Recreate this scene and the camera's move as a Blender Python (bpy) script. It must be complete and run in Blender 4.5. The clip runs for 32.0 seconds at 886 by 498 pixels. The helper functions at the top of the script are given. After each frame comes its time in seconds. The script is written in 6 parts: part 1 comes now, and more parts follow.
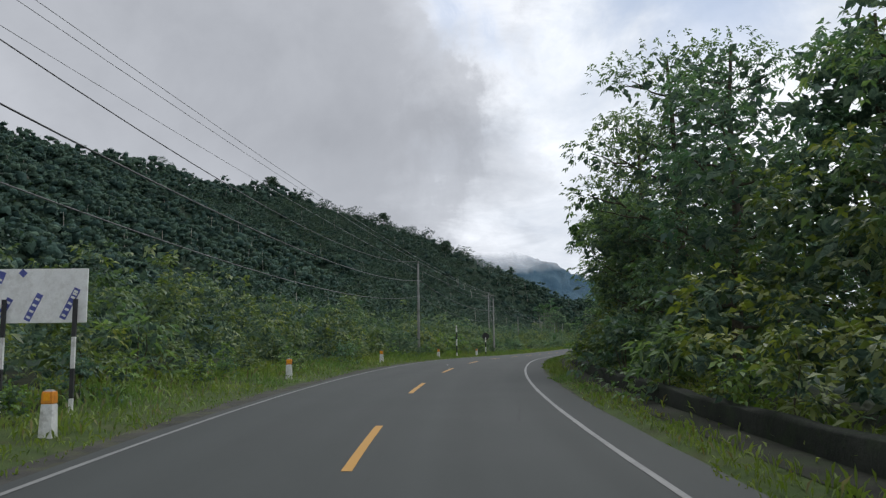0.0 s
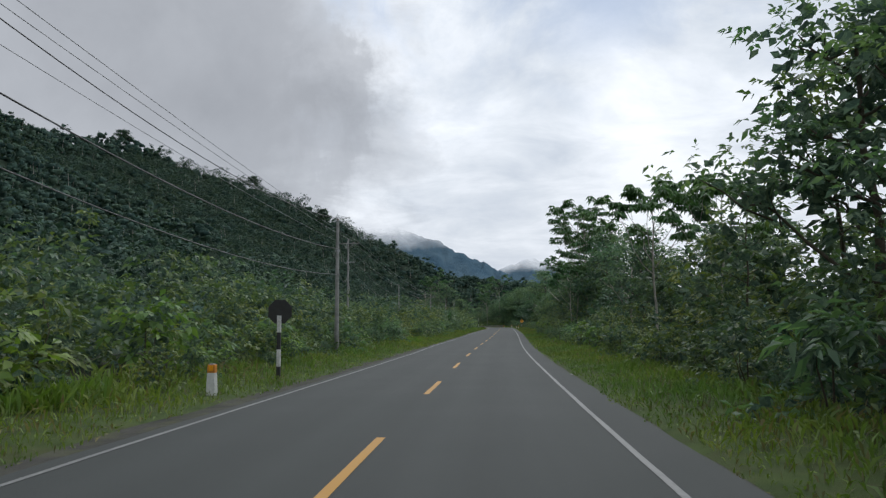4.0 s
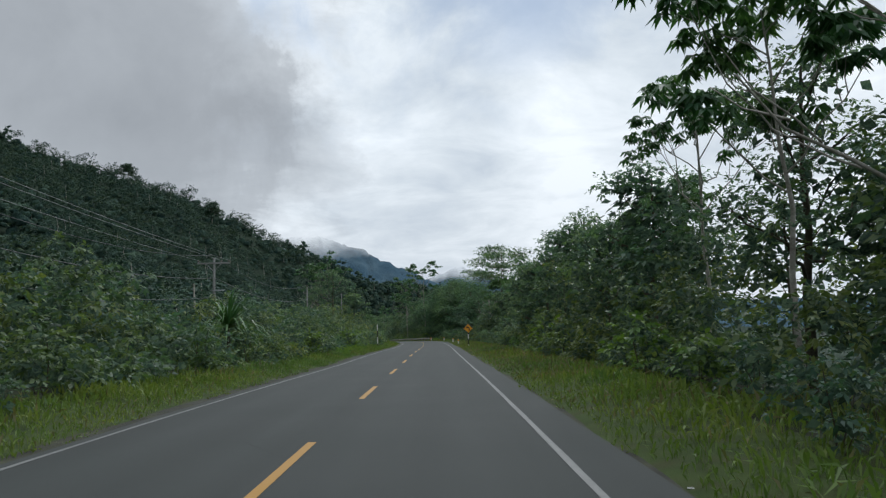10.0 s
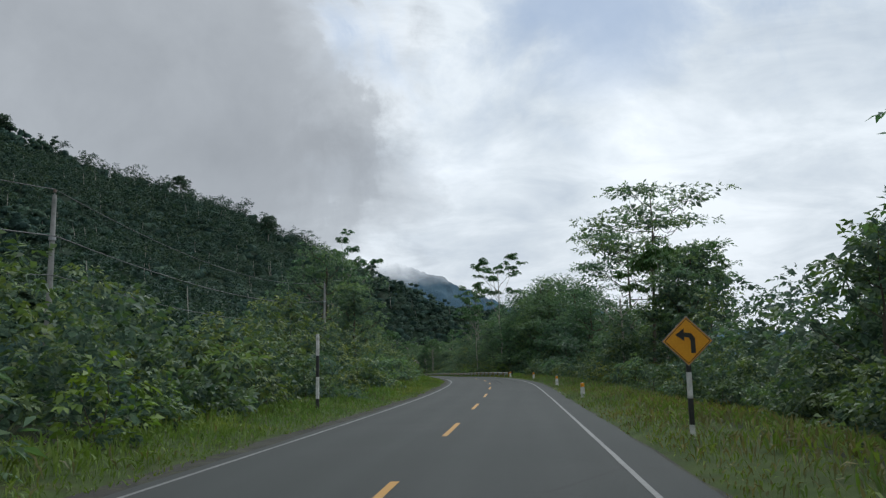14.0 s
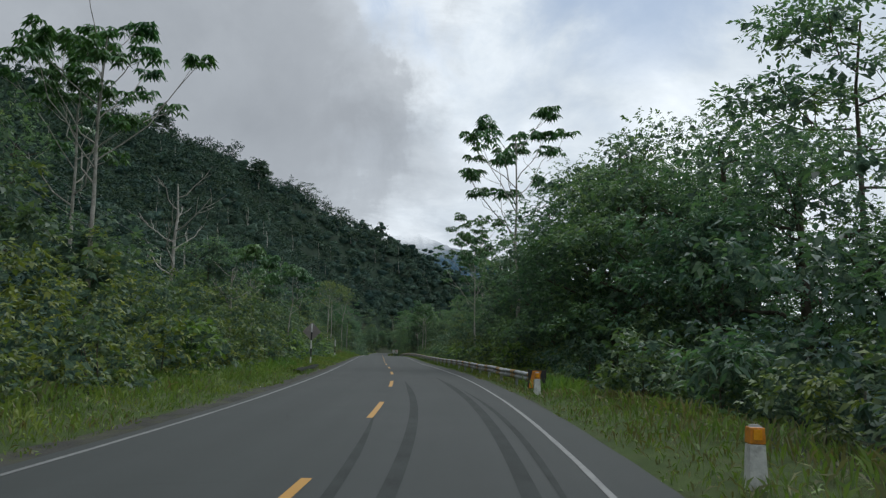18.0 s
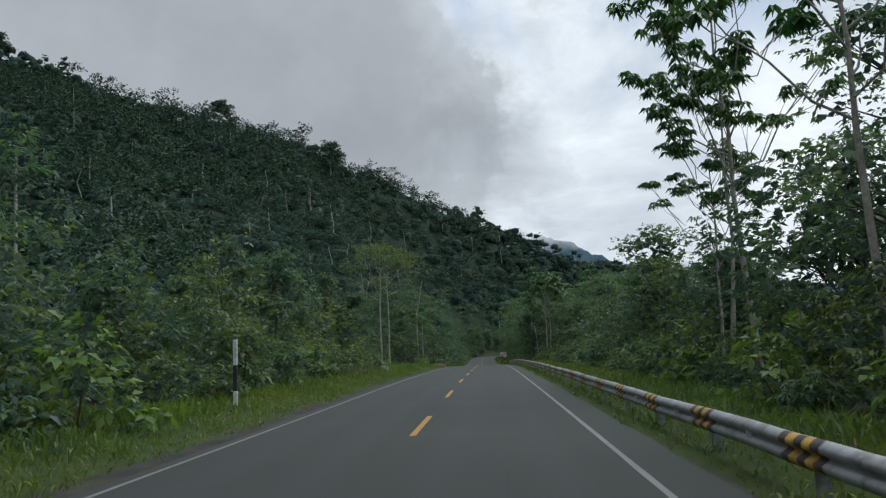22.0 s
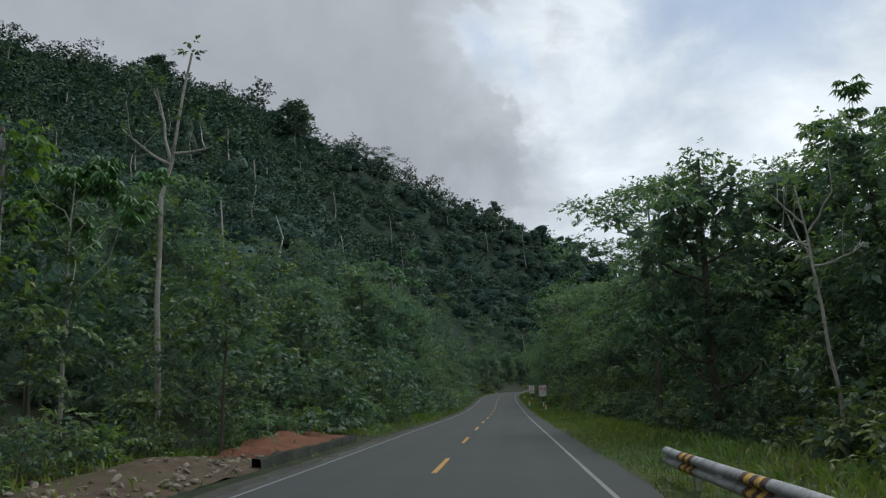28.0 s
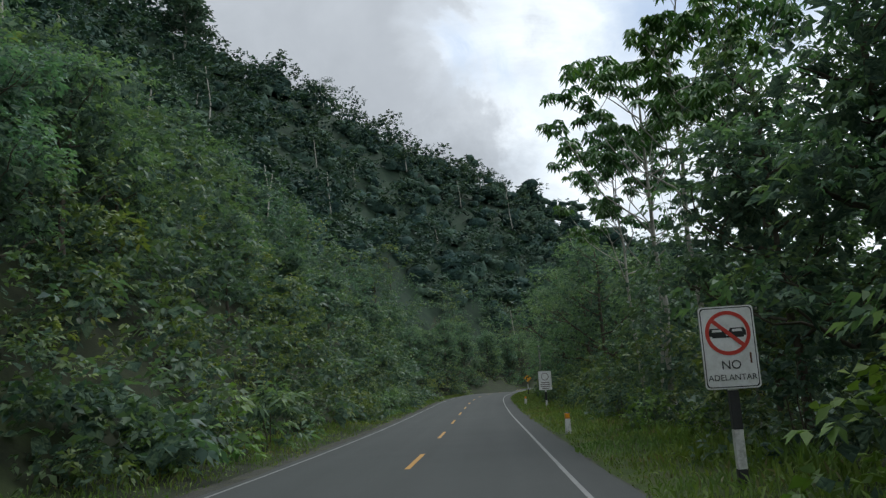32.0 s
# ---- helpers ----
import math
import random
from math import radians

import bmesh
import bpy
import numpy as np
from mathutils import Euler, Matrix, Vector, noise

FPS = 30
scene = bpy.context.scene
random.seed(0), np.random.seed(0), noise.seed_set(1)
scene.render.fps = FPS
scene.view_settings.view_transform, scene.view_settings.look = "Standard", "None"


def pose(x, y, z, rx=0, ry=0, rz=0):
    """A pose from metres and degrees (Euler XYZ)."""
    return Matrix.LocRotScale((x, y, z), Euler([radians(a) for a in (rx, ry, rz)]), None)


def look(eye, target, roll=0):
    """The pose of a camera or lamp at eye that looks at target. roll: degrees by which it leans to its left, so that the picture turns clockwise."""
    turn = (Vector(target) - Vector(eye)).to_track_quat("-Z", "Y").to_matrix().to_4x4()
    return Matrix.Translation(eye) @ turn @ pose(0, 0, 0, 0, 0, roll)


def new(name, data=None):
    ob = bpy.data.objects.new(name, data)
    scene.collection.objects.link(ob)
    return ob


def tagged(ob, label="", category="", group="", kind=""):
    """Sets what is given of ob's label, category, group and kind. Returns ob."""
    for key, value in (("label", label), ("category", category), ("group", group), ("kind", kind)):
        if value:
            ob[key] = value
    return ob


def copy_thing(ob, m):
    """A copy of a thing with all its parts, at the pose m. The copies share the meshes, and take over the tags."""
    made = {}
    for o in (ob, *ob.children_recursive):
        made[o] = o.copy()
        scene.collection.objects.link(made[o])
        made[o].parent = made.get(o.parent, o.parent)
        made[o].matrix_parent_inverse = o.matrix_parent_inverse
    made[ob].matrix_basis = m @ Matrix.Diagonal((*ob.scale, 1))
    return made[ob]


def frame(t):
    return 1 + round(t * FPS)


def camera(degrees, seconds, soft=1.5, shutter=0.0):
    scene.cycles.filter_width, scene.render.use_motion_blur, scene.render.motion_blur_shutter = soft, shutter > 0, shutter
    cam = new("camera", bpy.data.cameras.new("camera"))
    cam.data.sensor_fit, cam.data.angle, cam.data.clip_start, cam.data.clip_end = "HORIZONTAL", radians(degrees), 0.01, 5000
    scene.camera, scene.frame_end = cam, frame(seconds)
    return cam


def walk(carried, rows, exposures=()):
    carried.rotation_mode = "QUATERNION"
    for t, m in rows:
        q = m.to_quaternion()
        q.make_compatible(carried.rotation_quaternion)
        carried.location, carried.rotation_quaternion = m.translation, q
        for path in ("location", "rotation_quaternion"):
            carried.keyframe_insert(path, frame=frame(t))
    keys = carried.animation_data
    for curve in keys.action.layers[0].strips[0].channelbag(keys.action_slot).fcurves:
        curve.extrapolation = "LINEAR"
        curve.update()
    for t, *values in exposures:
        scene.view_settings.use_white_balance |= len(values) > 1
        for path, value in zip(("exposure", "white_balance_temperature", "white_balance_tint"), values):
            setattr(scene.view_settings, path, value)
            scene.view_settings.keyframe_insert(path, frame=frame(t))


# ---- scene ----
# ---------------------------------------------------------------- camera
cam = camera(58.4, 32.0, soft=1.3)
# seconds, x, y, z, yaw, pitch, roll
PATH = [
    (0.0, 1.02, -19.95, 1.16, 0.12, 7.26, -0.79),
    (1.0, 1.38, -4.75, 1.51, -1.92, 6.39, -0.59),
    (2.0, 2.36, 10.86, 1.79, -3.86, 5.35, -0.02),
    (3.0, 4.09, 26.07, 2.00, -5.17, 5.37, 0.44),
    (4.0, 6.78, 41.64, 2.08, -8.31, 5.63, -0.23),
    (6.5, 16.08, 84.35, 2.11, -11.91, 5.47, -0.28),
    (7.0, 18.09, 93.19, 2.14, -11.75, 5.77, -0.85),
    (8.0, 22.32, 110.94, 2.22, -13.45, 6.09, -0.93),
    (9.0, 26.63, 128.87, 2.33, -13.50, 6.28, -1.37),
    (10.0, 30.75, 146.54, 2.48, -13.57, 6.40, -1.67),
    (11.0, 34.67, 164.13, 2.66, -11.30, 6.59, -2.73),
    (12.0, 38.69, 181.76, 2.76, -10.03, 6.67, -2.41),
    (13.0, 42.82, 199.65, 2.87, -8.24, 8.70, -2.30),
    (15.5, 53.11, 243.55, 3.04, -7.66, 8.28, -0.14),
    (16.0, 55.14, 252.60, 3.08, -7.36, 7.83, -0.41),
    (17.0, 59.17, 271.06, 3.22, -7.21, 6.50, -0.05),
    (18.0, 62.56, 289.76, 3.41, -5.76, 7.04, 1.39),
    (19.0, 64.49, 308.14, 3.50, -4.22, 7.56, 1.52),
    (20.0, 65.81, 326.25, 3.55, -0.94, 7.11, 0.61),
    (21.0, 66.10, 344.38, 3.51, 2.60, 7.03, -0.44),
    (22.0, 66.48, 363.18, 3.41, 1.69, 7.18, -2.25),
    (23.0, 67.01, 381.77, 3.36, 1.79, 7.95, -3.07),
    (24.0, 67.52, 400.94, 3.34, 2.05, 8.31, -3.46),
    (25.0, 68.13, 420.12, 3.24, 2.38, 8.99, -3.21),
    (25.5, 68.41, 428.94, 3.18, 2.81, 9.44, -3.07),
    (27.5, 68.55, 459.27, 2.82, 2.88, 9.60, -1.61),
    (28.0, 69.02, 468.10, 2.66, 3.08, 9.62, -2.18),
    (29.0, 69.51, 487.55, 2.23, 2.14, 9.32, -2.41),
    (30.0, 70.01, 508.48, 1.82, 1.78, 9.43, -2.82),
    (31.0, 70.47, 530.20, 1.37, 1.81, 9.79, -2.75),
    (32.0, 70.93, 551.89, 0.98, 1.70, 9.91, -3.32),
]
walk(cam, [(t, pose(x, y, z, 0, 0, yaw) @ pose(0, 0, 0, 90 + pitch) @ pose(0, 0, 0, 0, 0, roll))
           for t, x, y, z, yaw, pitch, roll in PATH], exposures=[(0, 0.16, 6200, 11), (4, 0.08, 6150, 10), (8, 0.0, 6050, 7), (28, 0.0, 6050, 7), (30, 0.08, 6050, 7), (32, 0.3, 6050, 7)])

# ---------------------------------------------------------------- light
SUN_AZ, SUN_EL = radians(28), radians(52)      # azimuth from +y towards +x
sun_data = bpy.data.lights.new("sun", "SUN")
sun_data.energy, sun_data.angle, sun_data.color = 1.4, radians(25), (1.0, 0.97, 0.92)
sun = new("sun", sun_data)
sun.matrix_world = look(Vector((math.sin(SUN_AZ) * math.cos(SUN_EL), math.cos(SUN_AZ) * math.cos(SUN_EL), math.sin(SUN_EL))) * 100, (0, 0, 0))


class Nodes:
    """Short hand for node trees."""

    def __init__(self, tree):
        self.tree = tree

    def add(self, kind, **inputs):
        node = self.tree.nodes.new("ShaderNode" + kind)
        for key, value in inputs.items():
            self.put(node, key, value)
        return node

    def put(self, node, key, value):
        key = int(key[1:]) if key[0] == "i" and key[1:].isdigit() else key.replace("_", " ")
        if isinstance(value, bpy.types.NodeSocket):
            self.tree.links.new(value, node.inputs[key])
        else:
            node.inputs[key].default_value = value

    def math(self, op, a, b=0.0, c=0.0, clamp=False):
        node = self.tree.nodes.new("ShaderNodeMath")
        node.operation, node.use_clamp = op, clamp
        for i, v in enumerate((a, b, c)):
            self.put(node, "i%d" % i, v)
        return node.outputs[0]

    def mix(self, fac, a, b, blend="MIX"):
        node = self.tree.nodes.new("ShaderNodeMix")
        node.data_type, node.blend_type = "RGBA", blend
        self.put(node, "i0", fac), self.put(node, "i6", a), self.put(node, "i7", b)
        return node.outputs[2]

    def ramp(self, fac, stops):
        node = self.tree.nodes.new("ShaderNodeValToRGB")
        self.put(node, "i0", fac)
        els = node.color_ramp.elements
        while len(els) < len(stops):
            els.new(0.5)
        for el, (pos, col) in zip(els, stops):
            el.position = pos
            el.color = (col, col, col, 1) if isinstance(col, (int, float)) else (*col, 1)
        return node.outputs[0]

    def noise(self, vec, scale, detail=4.0, rough=0.55, dist=0.0):
        node = self.add("TexNoise", Vector=vec, Scale=scale, Detail=detail, Roughness=rough, Distortion=dist)
        return node.outputs[0]


world = bpy.data.worlds.new("sky")
scene.world = world
world.use_nodes = True
wt = world.node_tree
wt.nodes.clear()
N = Nodes(wt)
sky = N.add("TexSky")
sky.sky_type, sky.sun_disc = "NISHITA", False
sky.sun_elevation, sky.sun_rotation = SUN_EL, SUN_AZ
coord = N.add("TexCoord").outputs["Generated"]
sep = N.add("SeparateXYZ", Vector=coord)
X_, Y_, Z_ = sep.outputs
az = N.math("ARCTAN2", X_, Y_)                                # to the right of +y
el = N.math("ARCSINE", Z_)
zc = N.math("MAXIMUM", N.math("ADD", Z_, 0.16), 0.05)
plane = N.add("CombineXYZ", X=N.math("DIVIDE", X_, zc), Y=N.math("DIVIDE", Y_, zc), Z=0.0).outputs[0]
n_big = N.noise(plane, 0.75, 5.0, 0.6, 0.3)
n_mid = N.noise(plane, 2.4, 6.0, 0.6, 0.4)
n_fine = N.noise(coord, 7.0, 6.0, 0.62, 0.3)
# a heavy grey bank over the mountain, thinner bright cloud beyond its edge
edge = N.math("ADD", az, N.math("MULTIPLY", N.math("SUBTRACT", n_fine, 0.5), 0.34))
edge = N.math("ADD", edge, N.math("MULTIPLY", N.math("SUBTRACT", n_mid, 0.5), 0.16))
bank = N.ramp(N.math("ADD", N.math("MULTIPLY", edge, 2.2), 0.42), [(0.26, 1.0), (0.45, 0.80), (0.53, 0.36), (0.64, 0.0)])
n_soft = N.noise(coord, 3.2, 5.0, 0.5, 0.2)
grey = N.ramp(N.math("ADD", N.math("MULTIPLY", n_soft, 0.7), N.math("MULTIPLY", n_fine, 0.3)), [(0.3, (0.345, 0.355, 0.375)), (0.7, (0.56, 0.57, 0.59))])
bright = N.ramp(N.math("ADD", N.math("MULTIPLY", n_mid, 0.45), N.math("MULTIPLY", n_soft, 0.55)), [(0.34, (0.56, 0.61, 0.68)), (0.48, (0.80, 0.83, 0.86)), (0.60, (1.05, 1.06, 1.07))])
cloud = N.mix(bank, bright, grey)
low = N.ramp(N.math("ADD", el, N.math("MULTIPLY", N.math("SUBTRACT", n_soft, 0.5), 0.1)), [(0.02, 1.0), (0.26, 0.0)])
cloud = N.mix(N.math("MULTIPLY", low, 0.45), cloud, (0.60, 0.62, 0.65, 1))
hole = N.math("MULTIPLY", N.ramp(N.math("ADD", N.math("MULTIPLY", n_fine, 0.55), N.math("MULTIPLY", n_big, 0.45)), [(0.50, 0.0), (0.62, 1.0)]), N.math("SUBTRACT", 1.0, bank))
hole = N.math("MULTIPLY", hole, N.ramp(el, [(0.20, 0.0), (0.42, 0.65)]))
# a thin place in the cloud where blue shows, and a small grey cloud under the bright edge
spot = lambda a, e, w, h: N.ramp(N.math("ADD", N.math("POWER", N.math("ABSOLUTE", N.math("DIVIDE", N.math("SUBTRACT", N.math("ADD", az, N.math("MULTIPLY", N.math("SUBTRACT", n_fine, 0.5), 0.35)), radians(a)), radians(w))), 2.0), N.math("POWER", N.math("ABSOLUTE", N.math("DIVIDE", N.math("SUBTRACT", el, radians(e)), radians(h))), 2.0)), [(0.0, 1.0), (1.0, 0.0)])
hole = N.math("MAXIMUM", hole, N.math("MULTIPLY", spot(19.0, 25.0, 9.0, 7.0), 0.85))
cloud = N.mix(N.math("MULTIPLY", spot(4.5, 13.0, 5.0, 3.5), 0.55), cloud, (0.50, 0.515, 0.54, 1))
blue = N.mix(1.0, sky.outputs[0], (0.075, 0.075, 0.075, 1), "MULTIPLY")
total = N.mix(hole, cloud, N.mix(0.6, blue, (0.50, 0.60, 0.76, 1)))
zenith = N.ramp(N.math("DIVIDE", el, 1.5708), [(0.36, 0.42), (0.85, 0.72)])     # overcast cloud is brightest overhead
total = N.mix(1.0, total, zenith, "MULTIPLY")
back = N.add("Background", Color=total, Strength=2.25)
N.tree.links.new(back.outputs[0], N.add("OutputWorld").inputs[0])


# ---------------------------------------------------------------- materials
def material(name, build, rough=0.8):
    mat = bpy.data.materials.new(name)
    mat.use_nodes = True
    n = Nodes(mat.node_tree)
    bsdf = mat.node_tree.nodes["Principled BSDF"]
    bsdf.inputs["Roughness"].default_value = rough
    build(n, bsdf)
    return mat


def surface(name, dark, light, scale, rough=0.85, bump=0.3, bump_scale=None, fine=8.0, metallic=0.0, dirt=None, dirt_scale=1.0, dirt_amount=0.5):
    """A matte surface with variation at two scales, relief and optional dirt."""
    def build(n, b):
        pos = n.add("NewGeometry").outputs["Position"]
        big, small = n.noise(pos, scale, 5.0), n.noise(pos, scale * fine, 6.0, 0.65)
        f = n.math("ADD", n.math("MULTIPLY", big, 0.55), n.math("MULTIPLY", small, 0.45))
        col = n.ramp(f, [(0.34, dark), (0.66, light)])
        if dirt:
            d = n.ramp(n.noise(pos, dirt_scale, 6.0, 0.7), [(0.48, 0.0), (0.66, 1.0)])
            col = n.mix(n.math("MULTIPLY", d, dirt_amount), col, (*dirt, 1))
        n.put(b, "Base Color", col)
        b.inputs["Metallic"].default_value = metallic
        b.inputs["Specular IOR Level"].default_value = 0.5 if rough < 0.85 else 0.15
        n.put(b, "Roughness", n.math("ADD", rough - 0.1, n.math("MULTIPLY", small, 0.2)))
        bmp = n.add("Bump", Strength=bump, Distance=0.02, Height=n.noise(pos, bump_scale or scale * fine, 8.0, 0.7))
        n.put(b, "Normal", bmp.outputs[0])
    return material(name, build, rough)


def foliage(name, dark, mid, light, gloss=0.45, patch=0.35, through_light=0.25, warm=(1.12, 1.03, 0.72)):
    """Leaves: every leaf its own tone, patches of different green, some light through the blade."""
    def build(n, b):
        geo = n.add("NewGeometry")
        pos, isl = geo.outputs["Position"], geo.outputs["Random Per Island"]
        p = n.math("ADD", n.math("MULTIPLY", n.noise(pos, patch, 3.0), 0.6), n.math("MULTIPLY", n.noise(pos, patch * 4.0, 2.0), 0.4))
        f = n.math("ADD", n.math("MULTIPLY", isl, 0.34), n.math("MULTIPLY", n.math("SUBTRACT", p, 0.285), 1.6))
        col = n.ramp(f, [(0.15, dark), (0.5, mid), (0.85, light)])
        tint = n.ramp(n.math("ADD", n.math("MULTIPLY", n.noise(pos, patch * 0.13, 2.0), 0.5), n.math("MULTIPLY", n.noise(pos, patch * 0.6, 2.0), 0.5)), [(0.38, (0.80, 0.96, 1.02)), (0.5, (1.0, 1.0, 0.9)), (0.63, warm)])
        col = n.mix(1.0, col, tint, "MULTIPLY")
        n.put(b, "Base Color", col)
        n.put(b, "Roughness", n.math("ADD", gloss, n.math("MULTIPLY", isl, 0.2)))
        b.inputs["Specular IOR Level"].default_value = 0.36
        tr = n.add("BsdfTranslucent", Color=n.mix(1.0, col, (1.15, 1.25, 0.6, 1), "MULTIPLY"))
        mixed = n.add("MixShader", i0=through_light, i1=b.outputs[0], i2=tr.outputs[0])
        out = n.tree.nodes["Material Output"]
        n.tree.links.new(mixed.outputs[0], out.inputs[0])
    return material(name, build)


def asphalt_build(n, b):
    pos = n.add("NewGeometry").outputs["Position"]
    uv = n.add("UVMap").outputs[0]
    u = n.add("SeparateXYZ", Vector=uv).outputs[0]               # metres to the right of the centre line
    fine, patchy = n.noise(pos, 55.0, 4.0, 0.7), n.noise(pos, 0.35, 4.0, 0.55)
    streak = n.noise(n.add("Mapping", Vector=uv, Scale=(1.6, 0.05, 1)).outputs[0], 1.0, 4.0, 0.6)
    f = n.math("ADD", n.math("MULTIPLY", fine, 0.35), n.math("ADD", n.math("MULTIPLY", patchy, 0.35), n.math("MULTIPLY", streak, 0.3)))
    col = n.ramp(f, [(0.30, (0.0262, 0.0296, 0.0278)), (0.70, (0.0462, 0.0518, 0.0490))])
    # polished wheel tracks
    lane = n.math("ABSOLUTE", n.math("SUBTRACT", n.math("ABSOLUTE", u), 1.65))
    track = n.ramp(n.math("ABSOLUTE", n.math("SUBTRACT", lane, 0.8)), [(0.0, 1.0), (0.55, 0.0)])
    col = n.mix(n.math("MULTIPLY", track, 0.22), col, (0.0545, 0.0605, 0.0580, 1))
    crack = n.add("TexVoronoi", Vector=pos, Scale=0.22)
    crack.feature = "DISTANCE_TO_EDGE"
    gate = n.ramp(n.noise(pos, 0.12, 2.0), [(0.55, 0.0), (0.62, 1.0)])
    line = n.math("MULTIPLY", n.ramp(n.math("ADD", crack.outputs["Distance"], n.math("MULTIPLY", fine, 0.004)), [(0.003, 1.0), (0.007, 0.0)]), gate)
    col = n.mix(n.math("MULTIPLY", line, 0.6), col, (0.025, 0.025, 0.026, 1))
    n.put(b, "Base Color", col)
    n.put(b, "Roughness", n.math("ADD", 0.70, n.math("MULTIPLY", patchy, 0.2)))
    b.inputs["Specular IOR Level"].default_value = 0.27
    n.put(b, "Normal", n.add("Bump", Strength=0.35, Distance=0.006, Height=fine).outputs[0])


def worn_paint(name, colour, wear):
    def build(n, b):
        pos = n.add("NewGeometry").outputs["Position"]
        w = n.ramp(n.math("ADD", n.math("MULTIPLY", n.noise(pos, 9.0, 6.0, 0.75), 0.65), n.math("MULTIPLY", n.noise(pos, 0.8, 3.0), 0.35)), [(wear, 0.0), (wear + 0.13, 1.0)])
        n.put(b, "Base Color", n.mix(n.math("MULTIPLY", w, 0.75), (*colour, 1), (0.10, 0.10, 0.10, 1)))
        n.put(b, "Normal", n.add("Bump", Strength=0.2, Distance=0.004, Height=n.noise(pos, 60.0, 3.0)).outputs[0])
    return material(name, build, 0.6)


M_ASPHALT = material("asphalt", asphalt_build)
M_EDGE = worn_paint("white_line_paint", (0.165, 0.168, 0.16), 0.46)
M_YELLOW_LINE = worn_paint("yellow_line_paint", (0.37, 0.185, 0.010), 0.62)
M_SKID = surface("skid_rubber", (0.0255, 0.0288, 0.0272), (0.0460, 0.0515, 0.0490), 1.2, 0.87, 0.2, 40)
M_GRAVEL = surface("gravel_shoulder", (0.026, 0.026, 0.023), (0.072, 0.070, 0.062), 1.1, 0.95, 0.9, 22, 14, dirt=(0.09, 0.10, 0.04), dirt_scale=1.5)
M_SOIL = surface("forest_soil", (0.012, 0.016, 0.009), (0.034, 0.040, 0.020), 0.7, 0.95, 0.8, 8, dirt=(0.04, 0.06, 0.018), dirt_scale=0.5)
M_VERGE = surface("verge_turf", (0.026, 0.044, 0.013), (0.070, 0.100, 0.028), 1.6, 0.95, 1.0, 30, 40, dirt=(0.062, 0.054, 0.030), dirt_scale=1.1, dirt_amount=0.5)
M_DITCH = surface("damp_ditch_earth", (0.012, 0.013, 0.010), (0.038, 0.040, 0.028), 1.6, 0.95, 0.9, 12, 9, dirt=(0.03, 0.05, 0.015), dirt_scale=1.2)
M_REDSOIL = surface("red_earth", (0.075, 0.032, 0.020), (0.19, 0.082, 0.045), 1.4, 0.95, 1.0, 9, dirt=(0.07, 0.04, 0.02), dirt_scale=2.5)
M_STONE = surface("pale_rubble_stone", (0.085, 0.070, 0.052), (0.30, 0.255, 0.20), 3.0, 0.9, 0.7, 14)
M_RUBBLE = surface("brown_rubble_earth", (0.040, 0.030, 0.020), (0.115, 0.082, 0.056), 1.8, 0.95, 1.0, 14, 10, dirt=(0.045, 0.060, 0.025), dirt_scale=0.9, dirt_amount=0.5)
M_DITCHWALL = surface("black_mossy_wall", (0.008, 0.010, 0.008), (0.030, 0.034, 0.026), 1.4, 0.95, 0.9, 10, 9, dirt=(0.022, 0.040, 0.012), dirt_scale=1.8)
M_GUTTER = surface("earthy_gutter_concrete", (0.060, 0.058, 0.050), (0.125, 0.118, 0.10), 0.9, 0.92, 0.6, 20, 9, dirt=(0.045, 0.038, 0.026), dirt_scale=1.6)
M_CONCRETE = surface("weathered_concrete", (0.13, 0.13, 0.12), (0.30, 0.29, 0.27), 1.2, 0.9, 0.4, 18, dirt=(0.05, 0.055, 0.04), dirt_scale=2.0)
M_MOSSCONC = surface("mossy_black_concrete", (0.012, 0.013, 0.012), (0.045, 0.05, 0.038), 1.5, 0.95, 0.7, 14, dirt=(0.04, 0.06, 0.02), dirt_scale=2.0)
M_POLE = surface("grey_concrete_pole", (0.20, 0.20, 0.19), (0.34, 0.335, 0.32), 0.9, 0.9, 0.25, 20, dirt=(0.08, 0.085, 0.07), dirt_scale=1.5)
M_WHITE = surface("white_post_paint", (0.50, 0.50, 0.48), (0.74, 0.74, 0.71), 3.0, 0.6, 0.15, 20, dirt=(0.16, 0.15, 0.12), dirt_scale=4.0, dirt_amount=0.6)
M_BLACK = surface("black_post_paint", (0.012, 0.012, 0.013), (0.035, 0.035, 0.036), 3.0, 0.6, 0.15, 20)
M_ORANGE = surface("orange_reflective_paint", (0.55, 0.19, 0.012), (0.75, 0.29, 0.02), 4.0, 0.45, 0.1, 20, dirt=(0.22, 0.09, 0.02), dirt_scale=5.0)
M_LENS = surface("amber_reflector", (0.75, 0.30, 0.01), (0.9, 0.42, 0.03), 20.0, 0.25, 0.1, 60)
M_SIGNYELLOW = surface("yellow_sign_sheeting", (0.70, 0.30, 0.012), (0.82, 0.38, 0.02), 3.0, 0.4, 0.05, 20)
M_SIGNWHITE = surface("white_sign_sheeting", (0.68, 0.68, 0.66), (0.82, 0.82, 0.80), 3.0, 0.45, 0.05, 20, dirt=(0.45, 0.43, 0.38), dirt_scale=5.0, dirt_amount=0.4)
M_SIGNRED = surface("red_sign_film", (0.48, 0.03, 0.02), (0.60, 0.06, 0.04), 5.0, 0.45, 0.05, 20)
M_SIGNBLACK = surface("black_sign_film", (0.012, 0.012, 0.012), (0.03, 0.03, 0.03), 5.0, 0.45, 0.05, 20)
